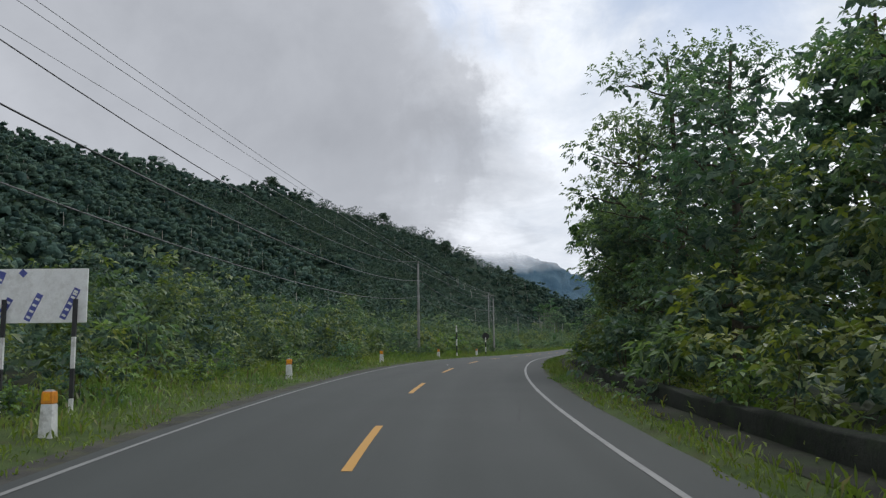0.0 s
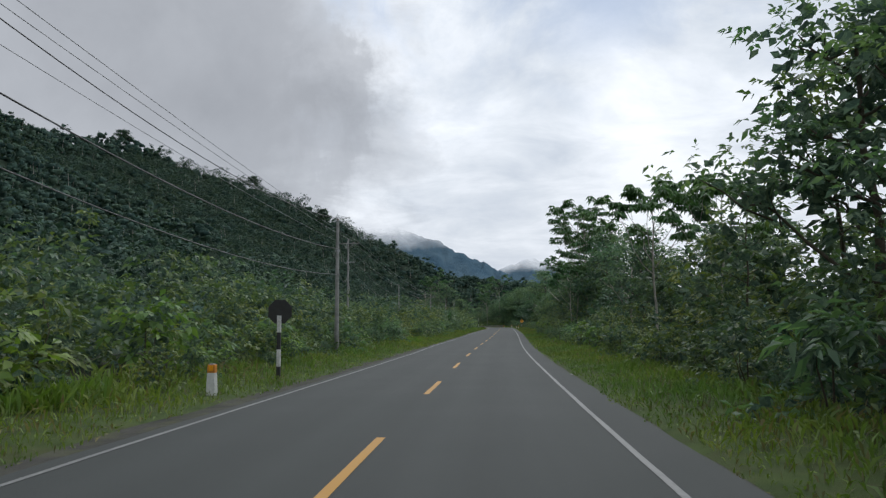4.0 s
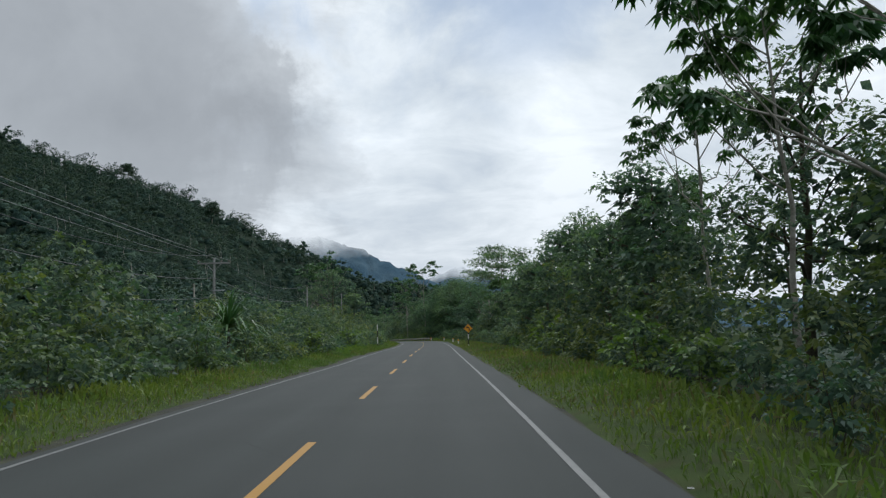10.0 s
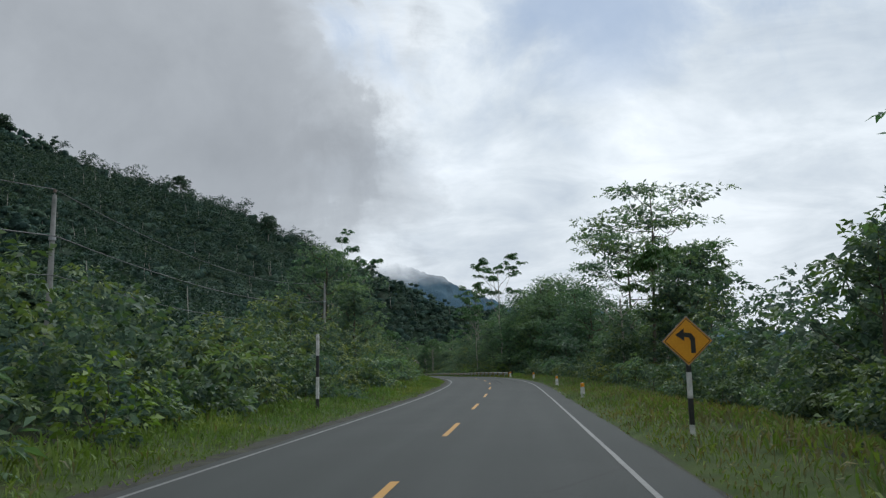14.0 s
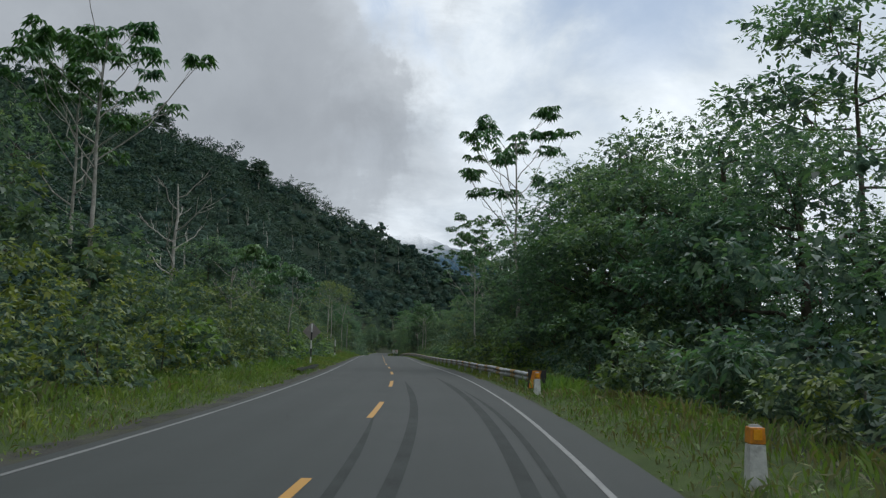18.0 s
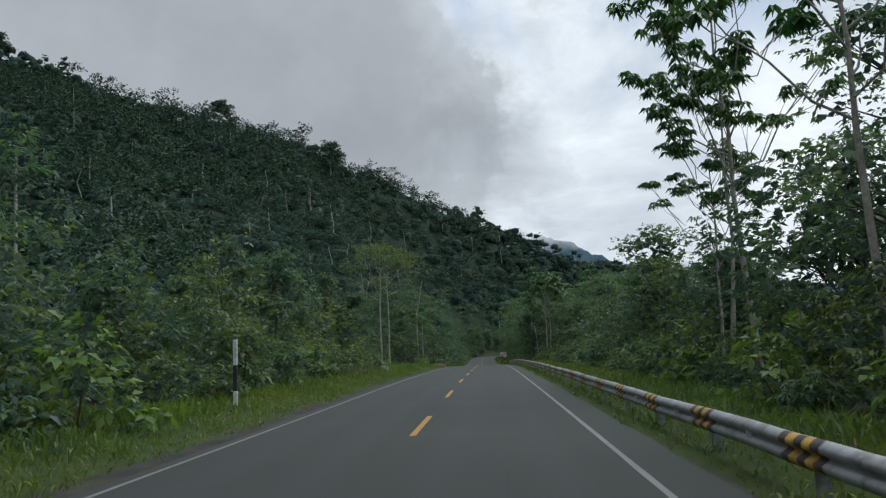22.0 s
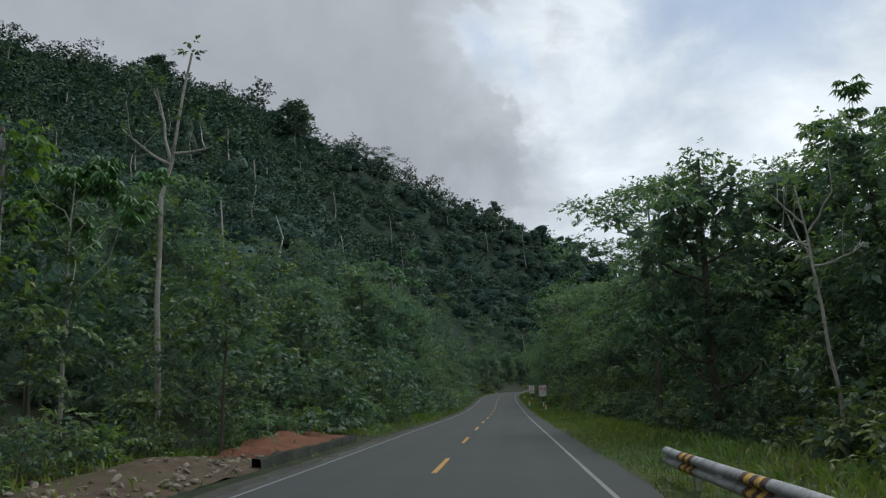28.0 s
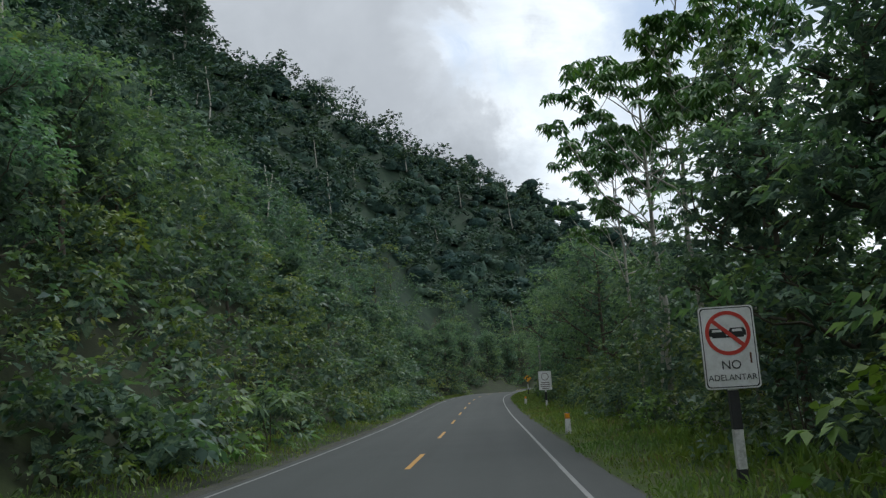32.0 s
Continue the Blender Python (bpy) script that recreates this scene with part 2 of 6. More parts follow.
M_SIGNBACK = surface("grey_sign_back", (0.19, 0.168, 0.152), (0.30, 0.272, 0.25), 2.5, 0.6, 0.1, 20, metallic=0.2)
M_BLUE = surface("blue_print_strip", (0.05, 0.06, 0.24), (0.10, 0.12, 0.36), 6.0, 0.6, 0.05, 20)
M_STEEL = surface("galvanised_steel", (0.27, 0.28, 0.29), (0.48, 0.49, 0.50), 1.6, 0.46, 0.15, 20, metallic=0.5, dirt=(0.12, 0.10, 0.08), dirt_scale=3.0, dirt_amount=0.7)
M_RAILYELLOW = surface("faded_yellow_rail_paint", (0.42, 0.24, 0.03), (0.66, 0.40, 0.06), 4.0, 0.6, 0.15, 20, dirt=(0.12, 0.06, 0.03), dirt_scale=5.0)
M_RAILBLACK = surface("faded_black_rail_paint", (0.02, 0.018, 0.016), (0.06, 0.05, 0.045), 4.0, 0.6, 0.15, 20, dirt=(0.16, 0.07, 0.03), dirt_scale=6.0)
M_RUST = surface("rusty_rail_paint", (0.030, 0.018, 0.013), (0.130, 0.055, 0.028), 5.0, 0.8, 0.3, 20, dirt=(0.025, 0.020, 0.018), dirt_scale=6.0)
M_WIRE = surface("black_cable", (0.045, 0.046, 0.048), (0.085, 0.086, 0.09), 8.0, 0.6, 0.05, 20)
M_CONDUCTOR = surface("dull_aluminium_wire", (0.16, 0.165, 0.17), (0.26, 0.265, 0.27), 8.0, 0.6, 0.05, 20, metallic=0.3)
M_INSUL = surface("brown_porcelain", (0.05, 0.03, 0.02), (0.10, 0.06, 0.04), 9.0, 0.3, 0.05, 20)
M_LITTER = surface("pale_litter", (0.45, 0.45, 0.44), (0.75, 0.75, 0.73), 8.0, 0.6, 0.1, 20)
M_BARK = surface("brown_bark", (0.05, 0.042, 0.033), (0.14, 0.12, 0.095), 1.5, 0.95, 0.8, 10, dirt=(0.06, 0.075, 0.035), dirt_scale=1.0)
M_PALEBARK = surface("pale_lichen_bark", (0.20, 0.185, 0.155), (0.46, 0.44, 0.39), 1.3, 0.9, 0.5, 9, dirt=(0.10, 0.105, 0.07), dirt_scale=3.0)
M_LEAF = foliage("undergrowth_leaf", (0.043, 0.075, 0.037), (0.097, 0.145, 0.062), (0.188, 0.232, 0.101), 0.5, 0.35, 0.34, (1.42, 1.20, 0.62))
M_LEAFDARK = foliage("tree_leaf", (0.051, 0.100, 0.074), (0.102, 0.173, 0.113), (0.189, 0.262, 0.161), 0.5, 0.35, 0.42)
M_WOODS = foliage("forest_edge_leaf", (0.035, 0.067, 0.055), (0.072, 0.123, 0.088), (0.133, 0.191, 0.127), 0.5, 0.35, 0.42)
M_VINELEAF = foliage("vine_leaf", (0.053, 0.099, 0.065), (0.099, 0.168, 0.102), (0.190, 0.270, 0.155), 0.5, 0.35, 0.45)
M_CECROPIA = foliage("umbrella_leaf", (0.029, 0.077, 0.035), (0.061, 0.138, 0.053), (0.121, 0.220, 0.086), 0.4)
# mountain leaves: bluish haze of distance mixed into the greens
M_FOREST = foliage("hazed_hill_forest_leaf", (0.018, 0.040, 0.037), (0.036, 0.069, 0.055), (0.082, 0.124, 0.080), 0.65, 0.13, 0.2)


def core_build(n, b):
    """Sprays deep inside a crown: leaf-sized cells of green with strong relief, some light through."""
    pos = n.add("NewGeometry").outputs["Position"]
    warp = n.add("VectorMath", i0=pos, i1=n.add("TexNoise", Vector=pos, Scale=2.0, Detail=3.0).outputs[1]).outputs[0]
    cell = n.add("TexVoronoi", Vector=warp, Scale=7.0)
    tone = n.add("SeparateXYZ", Vector=cell.outputs["Color"]).outputs[0]
    f = n.math("ADD", n.math("MULTIPLY", tone, 0.55), n.math("MULTIPLY", n.noise(pos, 0.5, 4.0), 0.45))
    col = n.ramp(f, [(0.25, (0.050, 0.088, 0.064)), (0.55, (0.094, 0.152, 0.098)), (0.8, (0.148, 0.208, 0.122))])
    n.put(b, "Base Color", col)
    b.inputs["Specular IOR Level"].default_value = 0.15
    n.put(b, "Normal", n.add("Bump", Strength=1.0, Distance=0.08, Height=n.math("SUBTRACT", 1.0, cell.outputs["Distance"])).outputs[0])
    mixed = n.add("MixShader", i0=0.42, i1=b.outputs[0], i2=n.add("BsdfTranslucent", Color=col).outputs[0])
    n.tree.links.new(mixed.outputs[0], n.tree.nodes["Material Output"].inputs[0])


M_CORE = material("inner_foliage", core_build, 0.85)


def hillcore_build(n, b):
    """Leaf masses of far crowns, blue haze in their colour: tufts a metre or so across, tone changing from crown to
    crown.
    """
    geo = n.add("NewGeometry")
    pos, isl = geo.outputs["Position"], geo.outputs["Random Per Island"]
    cell = n.add("TexVoronoi", Vector=pos, Scale=0.75)
    fine = n.noise(pos, 1.7, 4.0, 0.7)
    tuft = n.math("SUBTRACT", n.math("ADD", 1.0, n.math("MULTIPLY", fine, 0.7)), cell.outputs["Distance"])
    f = n.math("ADD", n.math("MULTIPLY", isl, 0.45), n.math("ADD", n.math("MULTIPLY", fine, 0.35), n.math("MULTIPLY", n.noise(pos, 0.03, 3.0), 0.35)))
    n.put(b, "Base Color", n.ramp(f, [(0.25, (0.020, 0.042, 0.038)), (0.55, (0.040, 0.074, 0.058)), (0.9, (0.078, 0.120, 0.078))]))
    b.inputs["Specular IOR Level"].default_value = 0.12
    n.put(b, "Normal", n.add("Bump", Strength=0.8, Distance=0.5, Height=tuft).outputs[0])


M_HILLCORE = material("hazed_hill_forest_mass", hillcore_build, 0.9)
M_GRASS = foliage("verge_grass", (0.077, 0.128, 0.029), (0.125, 0.187, 0.043), (0.204, 0.252, 0.076), 0.55, 0.4, 0.3)
M_TUFT = foliage("lush_tall_grass", (0.066, 0.128, 0.027), (0.119, 0.200, 0.046), (0.187, 0.263, 0.079), 0.5, 0.5, 0.35)
M_DRYGRASS = foliage("dry_stalk", (0.090, 0.092, 0.042), (0.150, 0.142, 0.072), (0.25, 0.225, 0.125), 0.6, 0.4, 0.25)
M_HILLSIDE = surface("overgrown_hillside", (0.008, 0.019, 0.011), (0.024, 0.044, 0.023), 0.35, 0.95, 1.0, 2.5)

# ---------------------------------------------------------------- the line of the road
# heading (degrees to the left of +y) and grade (percent) every 20 m from s = -20
HEAD = [2.55, -2.19, -7.14, -11.36, -12.18, -12.33, -12.98, -13.36, -13.24, -13.04, -13.0, -12.76, -13.19, -12.86, -12.6, -11.71, -8.1, -3.91, -1.57,
        -0.81, -1.53, -1.3, -1.52, -1.25, -0.85, -1.21, -1.03, -1.04, -1.25, -1.16, -0.99, -0.6, -1.01, -1.5, -4.0, -10.0, -18.0, -26.0, -33.0, -38.0, -41.0, -42.0]
GRADE = [2.53, 1.86, 1.34, 0.16, -0.07, 0.18, 0.43, 0.57, 0.83, 1.05, 0.41, 0.73, 0.42, 0.18, 0.48, 1.2, 0.53, 0.43, -0.25, -0.62, -0.16, -0.08, -0.62,
         -0.81, -1.48, -2.3, -1.92, -2.04, -2.14, -1.29, -0.73, -0.05, 0.64, 1.0, 1.0, 0.81, 0.67, 0.57, 0.52, 0.5, 0.5, 0.5]
S0, HALF = -20.0, 3.42                              # start, centre line to edge line
RS = np.arange(S0, 800.1, 1.0)
_k = S0 + 20.0 * np.arange(len(HEAD))
RH = np.radians(np.interp(RS, _k, HEAD))
RX = np.r_[0, np.cumsum(-np.sin(RH[:-1]))]
RY = np.r_[0, np.cumsum(np.cos(RH[:-1]))]
RZ = np.r_[0, np.cumsum(np.interp(RS, _k, GRADE)[:-1] / 100)]
_i0 = int(-S0)
RX, RY, RZ = RX - RX[_i0], RY - RY[_i0], RZ - RZ[_i0]
# the stretch behind the start runs on straight
RS = np.r_[np.arange(-80.0, S0, 1.0), RS]
_b = np.arange(-80.0, S0, 1.0) - S0
RX, RY = np.r_[RX[0] - np.sin(RH[0]) * _b, RX], np.r_[RY[0] + np.cos(RH[0]) * _b, RY]
RZ, RH = np.r_[RZ[0] + 0.02 * _b, RZ], np.r_[np.full(len(_b), RH[0]), RH]


def on_road(s, l, z=0.0):
    """World places of arrays s (along), l (to the right of the centre line), z (above the road)."""
    s, l = np.asarray(s, float), np.asarray(l, float)
    x, y, rz, h = (np.interp(s, RS, a) for a in (RX, RY, RZ, RH))
    return np.stack([x + l * np.cos(h), y + l * np.sin(h), rz + z], -1)


def heading(s):
    return float(np.interp(s, RS, RH))


def road_coords(x, y):
    """Nearest s, l and road height for arrays of world places (coarse search, then one refinement)."""
    x, y = np.asarray(x, float).ravel(), np.asarray(y, float).ravel()
    j = np.empty(len(x), int)
    for a in range(0, len(x), 4000):
        d = (x[a:a + 4000, None] - RX[None, ::4]) ** 2 + (y[a:a + 4000, None] - RY[None, ::4]) ** 2
        j[a:a + 4000] = d.argmin(1) * 4
    c, sn = np.cos(RH[j]), np.sin(RH[j])
    dx, dy = x - RX[j], y - RY[j]
    s = RS[j] + (-sn * dx + c * dy)
    return s, c * dx + sn * dy, np.interp(s, RS, RZ)


def wobble(x, y, scale, seed=0.0):
    """Cheap smooth noise in -1..1 from sums of sines, for arrays."""
    x, y = np.asarray(x) / scale, np.asarray(y) / scale
    return (np.sin(x * 1.7 + y * 0.9 + seed) + np.sin(x * -0.8 + y * 2.1 + seed * 2.3 + 1.3) + np.sin(x * 2.9 - y * 1.3 + seed * 0.7 + 4.1) * 0.6
            + np.sin(x * 4.3 + y * 3.7 + seed * 1.9) * 0.4) / 3.0


# crest of the mountain left of the road: world x, y and height
CREST = np.array([(-560, 60, 190), (-404, 339, 174), (-312, 516, 156), (-226, 664, 151), (-172, 747, 157), (-72, 774, 133), (7, 760, 101), (25, 819, 95), (89, 908, 68.5),
                  (147, 1000, 37), (217, 1087, 22), (300, 1180, 5)], float)


def hill(x, y):
    """Height of the mountain: even slopes down from its crest."""
    x, y = np.asarray(x, float), np.asarray(y, float)
    best = np.full(x.shape, -1e3)
    for (x0, y0, z0), (x1, y1, z1) in zip(CREST[:-1], CREST[1:]):
        dx, dy = x1 - x0, y1 - y0
        t = np.clip(((x - x0) * dx + (y - y0) * dy) / (dx * dx + dy * dy), 0, 1)
        d = np.hypot(x - x0 - t * dx, y - y0 - t * dy)
        best = np.maximum(best, z0 + t * (z1 - z0) - 0.50 * d)
    return best + wobble(x, y, 45.0, 5.0) * 5.0


def ground_z(x, y, s=None, l=None, rz=None):
    """Height of the ground sheet."""
    if s is None:
        s, l, rz = road_coords(x, y)
    u = -l
    w = np.abs(l)
    bed = np.where(w < 4.35, -0.06, 0.0)
    bank0 = np.interp(s, (-80, 260, 430, 490, 520, 800), (60, 40, 17, 11, 7.0, 6.5))
    bank = np.clip((u - bank0) * np.interp(s, (200, 500, 560, 600, 640), (0.12, 0.30, 0.48, 0.66, 0.98)), 0, np.interp(s, (560, 635), (18, 46)))
    top = np.clip((w - bank0) * np.interp(s, (560, 630), (0.75, 1.06)), 0, 400)
    left = np.clip((u - 4.6) / 8.0, 0, 1) * 0.45 + np.clip(np.maximum(bank, hill(x, y)), 0, top)
    left = np.where(l > 0, np.clip(hill(x, y), 0, np.clip((w - 60) * 0.6, 0, 400)), left)
    right = -np.clip((l - 7.0) / 22.0, 0, 1) * 2.6
    bump_ = wobble(x, y, 3.0) * 0.10 * np.clip((w - 5.0) / 4.0, 0, 1) + wobble(x, y, 30.0, 2.0) * 2.2 * np.clip((w - 30.0) / 60.0, 0, 1)
    return rz + bed + np.where((u > 4.6) | (l > 60), left, 0) + np.where(l > 7, right, 0) + bump_


# ---------------------------------------------------------------- mesh helpers
def raw_mesh(name, verts, faces, mats=(), smooth=False, face_mat=None, uv=None):
    """A mesh from arrays: verts (n, 3) and faces (m, 3 or 4), quickly."""
    verts, faces = np.asarray(verts, np.float32), np.asarray(faces, np.int32)
    me = bpy.data.meshes.new(name)
    me.vertices.add(len(verts))
    me.vertices.foreach_set("co", verts.ravel())
    k = faces.shape[1]
    me.loops.add(faces.size)
    me.loops.foreach_set("vertex_index", faces.ravel())
    me.polygons.add(len(faces))
    me.polygons.foreach_set("loop_start", np.arange(0, faces.size, k, dtype=np.int32))
    if face_mat is not None:
        me.polygons.foreach_set("material_index", np.asarray(face_mat, np.int32))
    for m_ in mats:
        me.materials.append(m_)
    if uv is not None:
        layer = me.uv_layers.new(name="UVMap")
        layer.data.foreach_set("uv", np.asarray(uv, np.float32)[faces.ravel()].ravel())
    me.update(calc_edges=True)
    if smooth:
        me.polygons.foreach_set("use_smooth", np.ones(len(faces), bool))
    return me


def join(pieces):
    """One pair of verts and faces from several."""
    vs, fs, base = [], [], 0
    for v, f in pieces:
        vs.append(np.asarray(v, float)), fs.append(np.asarray(f, int) + base)
        base += len(v)
    return np.concatenate(vs), np.concatenate(fs)


def part(name, data, mat, parent, label="", smooth=False):
    """One mesh object under a thing or a part, from a mesh, a bmesh or (verts, faces)."""
    if isinstance(data, tuple) and len(data) == 3:
        data = raw_mesh(name, data[0], data[1], [mat, M_CORE], smooth, data[2])
    elif isinstance(data, tuple):
        data = raw_mesh(name, data[0], data[1], [mat], smooth)
    elif isinstance(data, bmesh.types.BMesh):
        me = bpy.data.meshes.new(name)
        if smooth:
            for f in data.faces:
                f.smooth = True
        data.to_mesh(me)
        data.free()
        me.materials.append(mat)
        data = me
    ob = new(name, data)
    ob.parent = parent
    if label:
        tagged(ob, label)
    return ob


def thing(name, label, category, group="", kind="", m=None):
    ob = new(name)
    ob.empty_display_size = 0.2
    if m is not None:
        ob.matrix_world = m
    return tagged(ob, label, category, group, kind)


def stand(s, l, z=0.0, turn=0.0, scale=1.0):
    """A pose beside the road, facing along it; turn in degrees."""
    p = on_road(s, l, z)
    return Matrix.Translation(p.tolist()) @ pose(0, 0, 0, 0, 0, math.degrees(heading(s)) + turn) @ Matrix.Diagonal((scale, scale, scale, 1))


def stand_ground(s, l, turn=0.0, scale=1.0, sink=0.0):
    p = on_road(s, l)
    z = float(ground_z(np.array([p[0]]), np.array([p[1]]), np.array([s]), np.array([l]), np.array([p[2]]))[0])
    return Matrix.Translation((p[0], p[1], z - sink)) @ pose(0, 0, 0, 0, 0, math.degrees(heading(s)) + turn) @ Matrix.Diagonal((scale, scale, scale, 1))


def box(w, d, h, at=(0, 0, 0), bevel=0.0):
    """A box centred in x and y on at, standing on at's z, with rounded edges."""
    bm = bmesh.new()
    bmesh.ops.create_cube(bm, size=1.0)
    bmesh.ops.transform(bm, matrix=Matrix.Translation((at[0], at[1], at[2] + h / 2)) @ Matrix.Diagonal((w, d, h, 1)), verts=bm.verts)
    if bevel:
        bmesh.ops.bevel(bm, geom=bm.edges[:], offset=bevel, segments=2, affect="EDGES", profile=0.6)
    return bm


def cone(r0, r1, h, at=(0, 0, 0), n=16, bevel=0.0):
    bm = bmesh.new()
    bmesh.ops.create_cone(bm, cap_ends=True, segments=n, radius1=r0, radius2=r1, depth=h)
    bmesh.ops.translate(bm, vec=(at[0], at[1], at[2] + h / 2), verts=bm.verts)
    if bevel:
        rim = [e for e in bm.edges if abs(e.verts[0].co.z - e.verts[1].co.z) < 1e-5]
        bmesh.ops.bevel(bm, geom=rim, offset=bevel, segments=2, affect="EDGES", profile=0.6)
    return bm


def plate(points, thick, bevel=0.0):
    """A flat plate from an outline in x and z, facing -y."""
    bm = bmesh.new()
    f = bm.faces.new([bm.verts.new((x, 0, z)) for x, z in points])
    ext = bmesh.ops.extrude_face_region(bm, geom=[f])
    bmesh.ops.translate(bm, vec=(0, thick, 0), verts=[v for v in ext["geom"] if isinstance(v, bmesh.types.BMVert)])
    bmesh.ops.recalc_face_normals(bm, faces=bm.faces[:])
    if bevel:
        bmesh.ops.bevel(bm, geom=bm.edges[:], offset=bevel, segments=1, affect="EDGES")
    return bm


def tube(path, radii, n=6):
    """A tapered tube along a path (k, 3) with radii (k,): verts and quads."""
    path, radii = np.asarray(path, float), np.asarray(radii, float)
    d = np.gradient(path, axis=0)
    d /= np.linalg.norm(d, axis=1, keepdims=True) + 1e-9
    ref = np.where(np.abs(d[:, 2:3]) > 0.9, [[1.0, 0, 0]], [[0, 0, 1.0]])
    a = np.cross(d, ref)
    a /= np.linalg.norm(a, axis=1, keepdims=True) + 1e-9
    b = np.cross(d, a)
    t = np.arange(n) * 2 * np.pi / n
    ring = path[:, None] + radii[:, None, None] * (np.cos(t)[None, :, None] * a[:, None] + np.sin(t)[None, :, None] * b[:, None])
    k = len(path)
    i, j = np.meshgrid(np.arange(k - 1), np.arange(n), indexing="ij")
    faces = np.stack([i * n + j, i * n + (j + 1) % n, (i + 1) * n + (j + 1) % n, (i + 1) * n + j], -1).reshape(-1, 4)
    return ring.reshape(-1, 3), faces


def unit(v):
    return v / (np.linalg.norm(v, axis=-1, keepdims=True) + 1e-9)


def leaf_quads(base, axis, length, width, rng, droop=0.25):
    """Pointed leaves: one folded quad each (base, side, tip, side)."""
    n = len(base)
    length, width = np.broadcast_to(length, n)[:, None], np.broadcast_to(width, n)[:, None]
    axis = unit(axis)
    side = unit(np.cross(axis, rng.normal(size=(n, 3)) * 0.55 + [0, 0, 1.0]))
    mid = base + axis * length * 0.45
    tip = base + axis * length + [0, 0, -1.0] * length * droop
    verts = np.stack([base, mid + side * width * 0.5, tip, mid - side * width * 0.5], 1).reshape(-1, 3)
    return verts, np.arange(4 * n).reshape(n, 4)


def clump_leaves(centre, radius, per, length, width, rng, up=0.35, droop=0.25):
    """Sprays of four leaves over the upper and outer parts of ellipsoids: centre (k, 3), radius (k, 3), per leaves each."""
    k, m = len(centre), max(1, per // 4)
    d = unit(rng.normal(size=(k, m, 3)) + (np.array([0, 0, up]) if np.isscalar(up) else np.array(up)))
    d[..., 2] = np.where(d[..., 2] < -0.3, d[..., 2] * -0.5, d[..., 2])
    r = 0.70 + 0.36 * rng.random((k, m, 1))
    base = (centre[:, None] + radius[:, None] * d * r).reshape(-1, 3)
    axis = unit((d * [1, 1, 0.5]).reshape(-1, 3) + rng.normal(size=(k * m, 3)) * 0.38 + [0, 0, -0.10])
    side = unit(np.cross(axis, rng.normal(size=axis.shape) * 0.3 + [0, 0, 1.0]))
    size = 0.75 + 0.5 * rng.random(k * m)
    bases, axes, lengths = [], [], []
    for step, turn, big in ((0.0, 1.0, 0.85), (0.28, -0.95, 1.0), (0.52, 0.85, 1.0), (0.70, -0.1, 1.1)):
        bases.append(base + axis * (length * size * step)[:, None])
        axes.append(axis * math.cos(turn) + side * math.sin(turn) + rng.normal(size=axis.shape) * 0.16 + [0, 0, -0.12])
        lengths.append(size * big)
    size = np.concatenate(lengths)
    return leaf_quads(np.concatenate(bases), np.concatenate(axes), length * size, width * size, rng, droop)


def inner_leaves(centre, radius, per, rng, longest):
    """Broad sprays deeper inside the clumps, which close them to the sky: (verts, quads)."""
    k = len(centre)
    d = unit(rng.normal(size=(k, per, 3)) + [0, 0, 0.2])
    base = (centre[:, None] + radius[:, None] * d * rng.uniform(0.05, 0.7, (k, per, 1))).reshape(-1, 3)
    axis = (d * [1, 1, 0.7]).reshape(-1, 3) + rng.normal(size=(k * per, 3)) * 0.3
    size = np.minimum(np.repeat(radius.mean(1), per) * 0.75, longest) * rng.uniform(0.6, 1.0, k * per)
    return leaf_quads(base, axis, size, size * 0.75, rng, 0.2)


def _dome():
    """A coarse dome of quads, closed above, open below."""
    v = [(math.cos(a) * math.cos(e), math.sin(a) * math.cos(e), math.sin(e)) for e in np.radians((-45, 5, 52)) for a in np.arange(6) * math.pi / 3 + e]
    f = [(i * 6 + j, i * 6 + (j + 1) % 6, i * 6 + 6 + (j + 1) % 6, i * 6 + 6 + j) for i in range(2) for j in range(6)]
    return np.array(v), np.array(f + [(12, 13, 14, 15), (12, 15, 16, 17)])


DOME_V, DOME_F = _dome()


def domes(centre, radius, rng, rough=0.18):
    """Lumpy leaf masses that fill crowns: (verts, quads)."""
    k, nv = len(centre), len(DOME_V)
    a = rng.uniform(0, 6.28, k)
    c, s = np.cos(a)[:, None], np.sin(a)[:, None]
    d = np.stack([DOME_V[None, :, 0] * c - DOME_V[None, :, 1] * s, DOME_V[None, :, 0] * s + DOME_V[None, :, 1] * c, np.broadcast_to(DOME_V[None, :, 2], (k, nv))], -1)
    v = centre[:, None] + d * radius[:, None] * np.clip(1 + rough * rng.normal(size=(k, nv, 1)), 0.55, 1.35)
    return v.reshape(-1, 3), (DOME_F[None] + (np.arange(k) * nv)[:, None, None]).reshape(-1, 4)


def filled(tips, leaf, g, length, rng):
    """Adds sprays between the trunk and the outer clumps of a crown."""
    keep = tips[tips[:, 2] > tips[:, 2].mean() * 0.5]
    mid = keep * [0.5, 0.5, 1.0] - [0, 0, 0.5 * g]
    a = inner_leaves(mid + rng.normal(size=mid.shape) * 0.45 * g, np.full(mid.shape, 1.2 * g), 9, rng, length * 2.4)
    return join3([leaf, (a[0], a[1], np.ones(len(a[1]), int))])


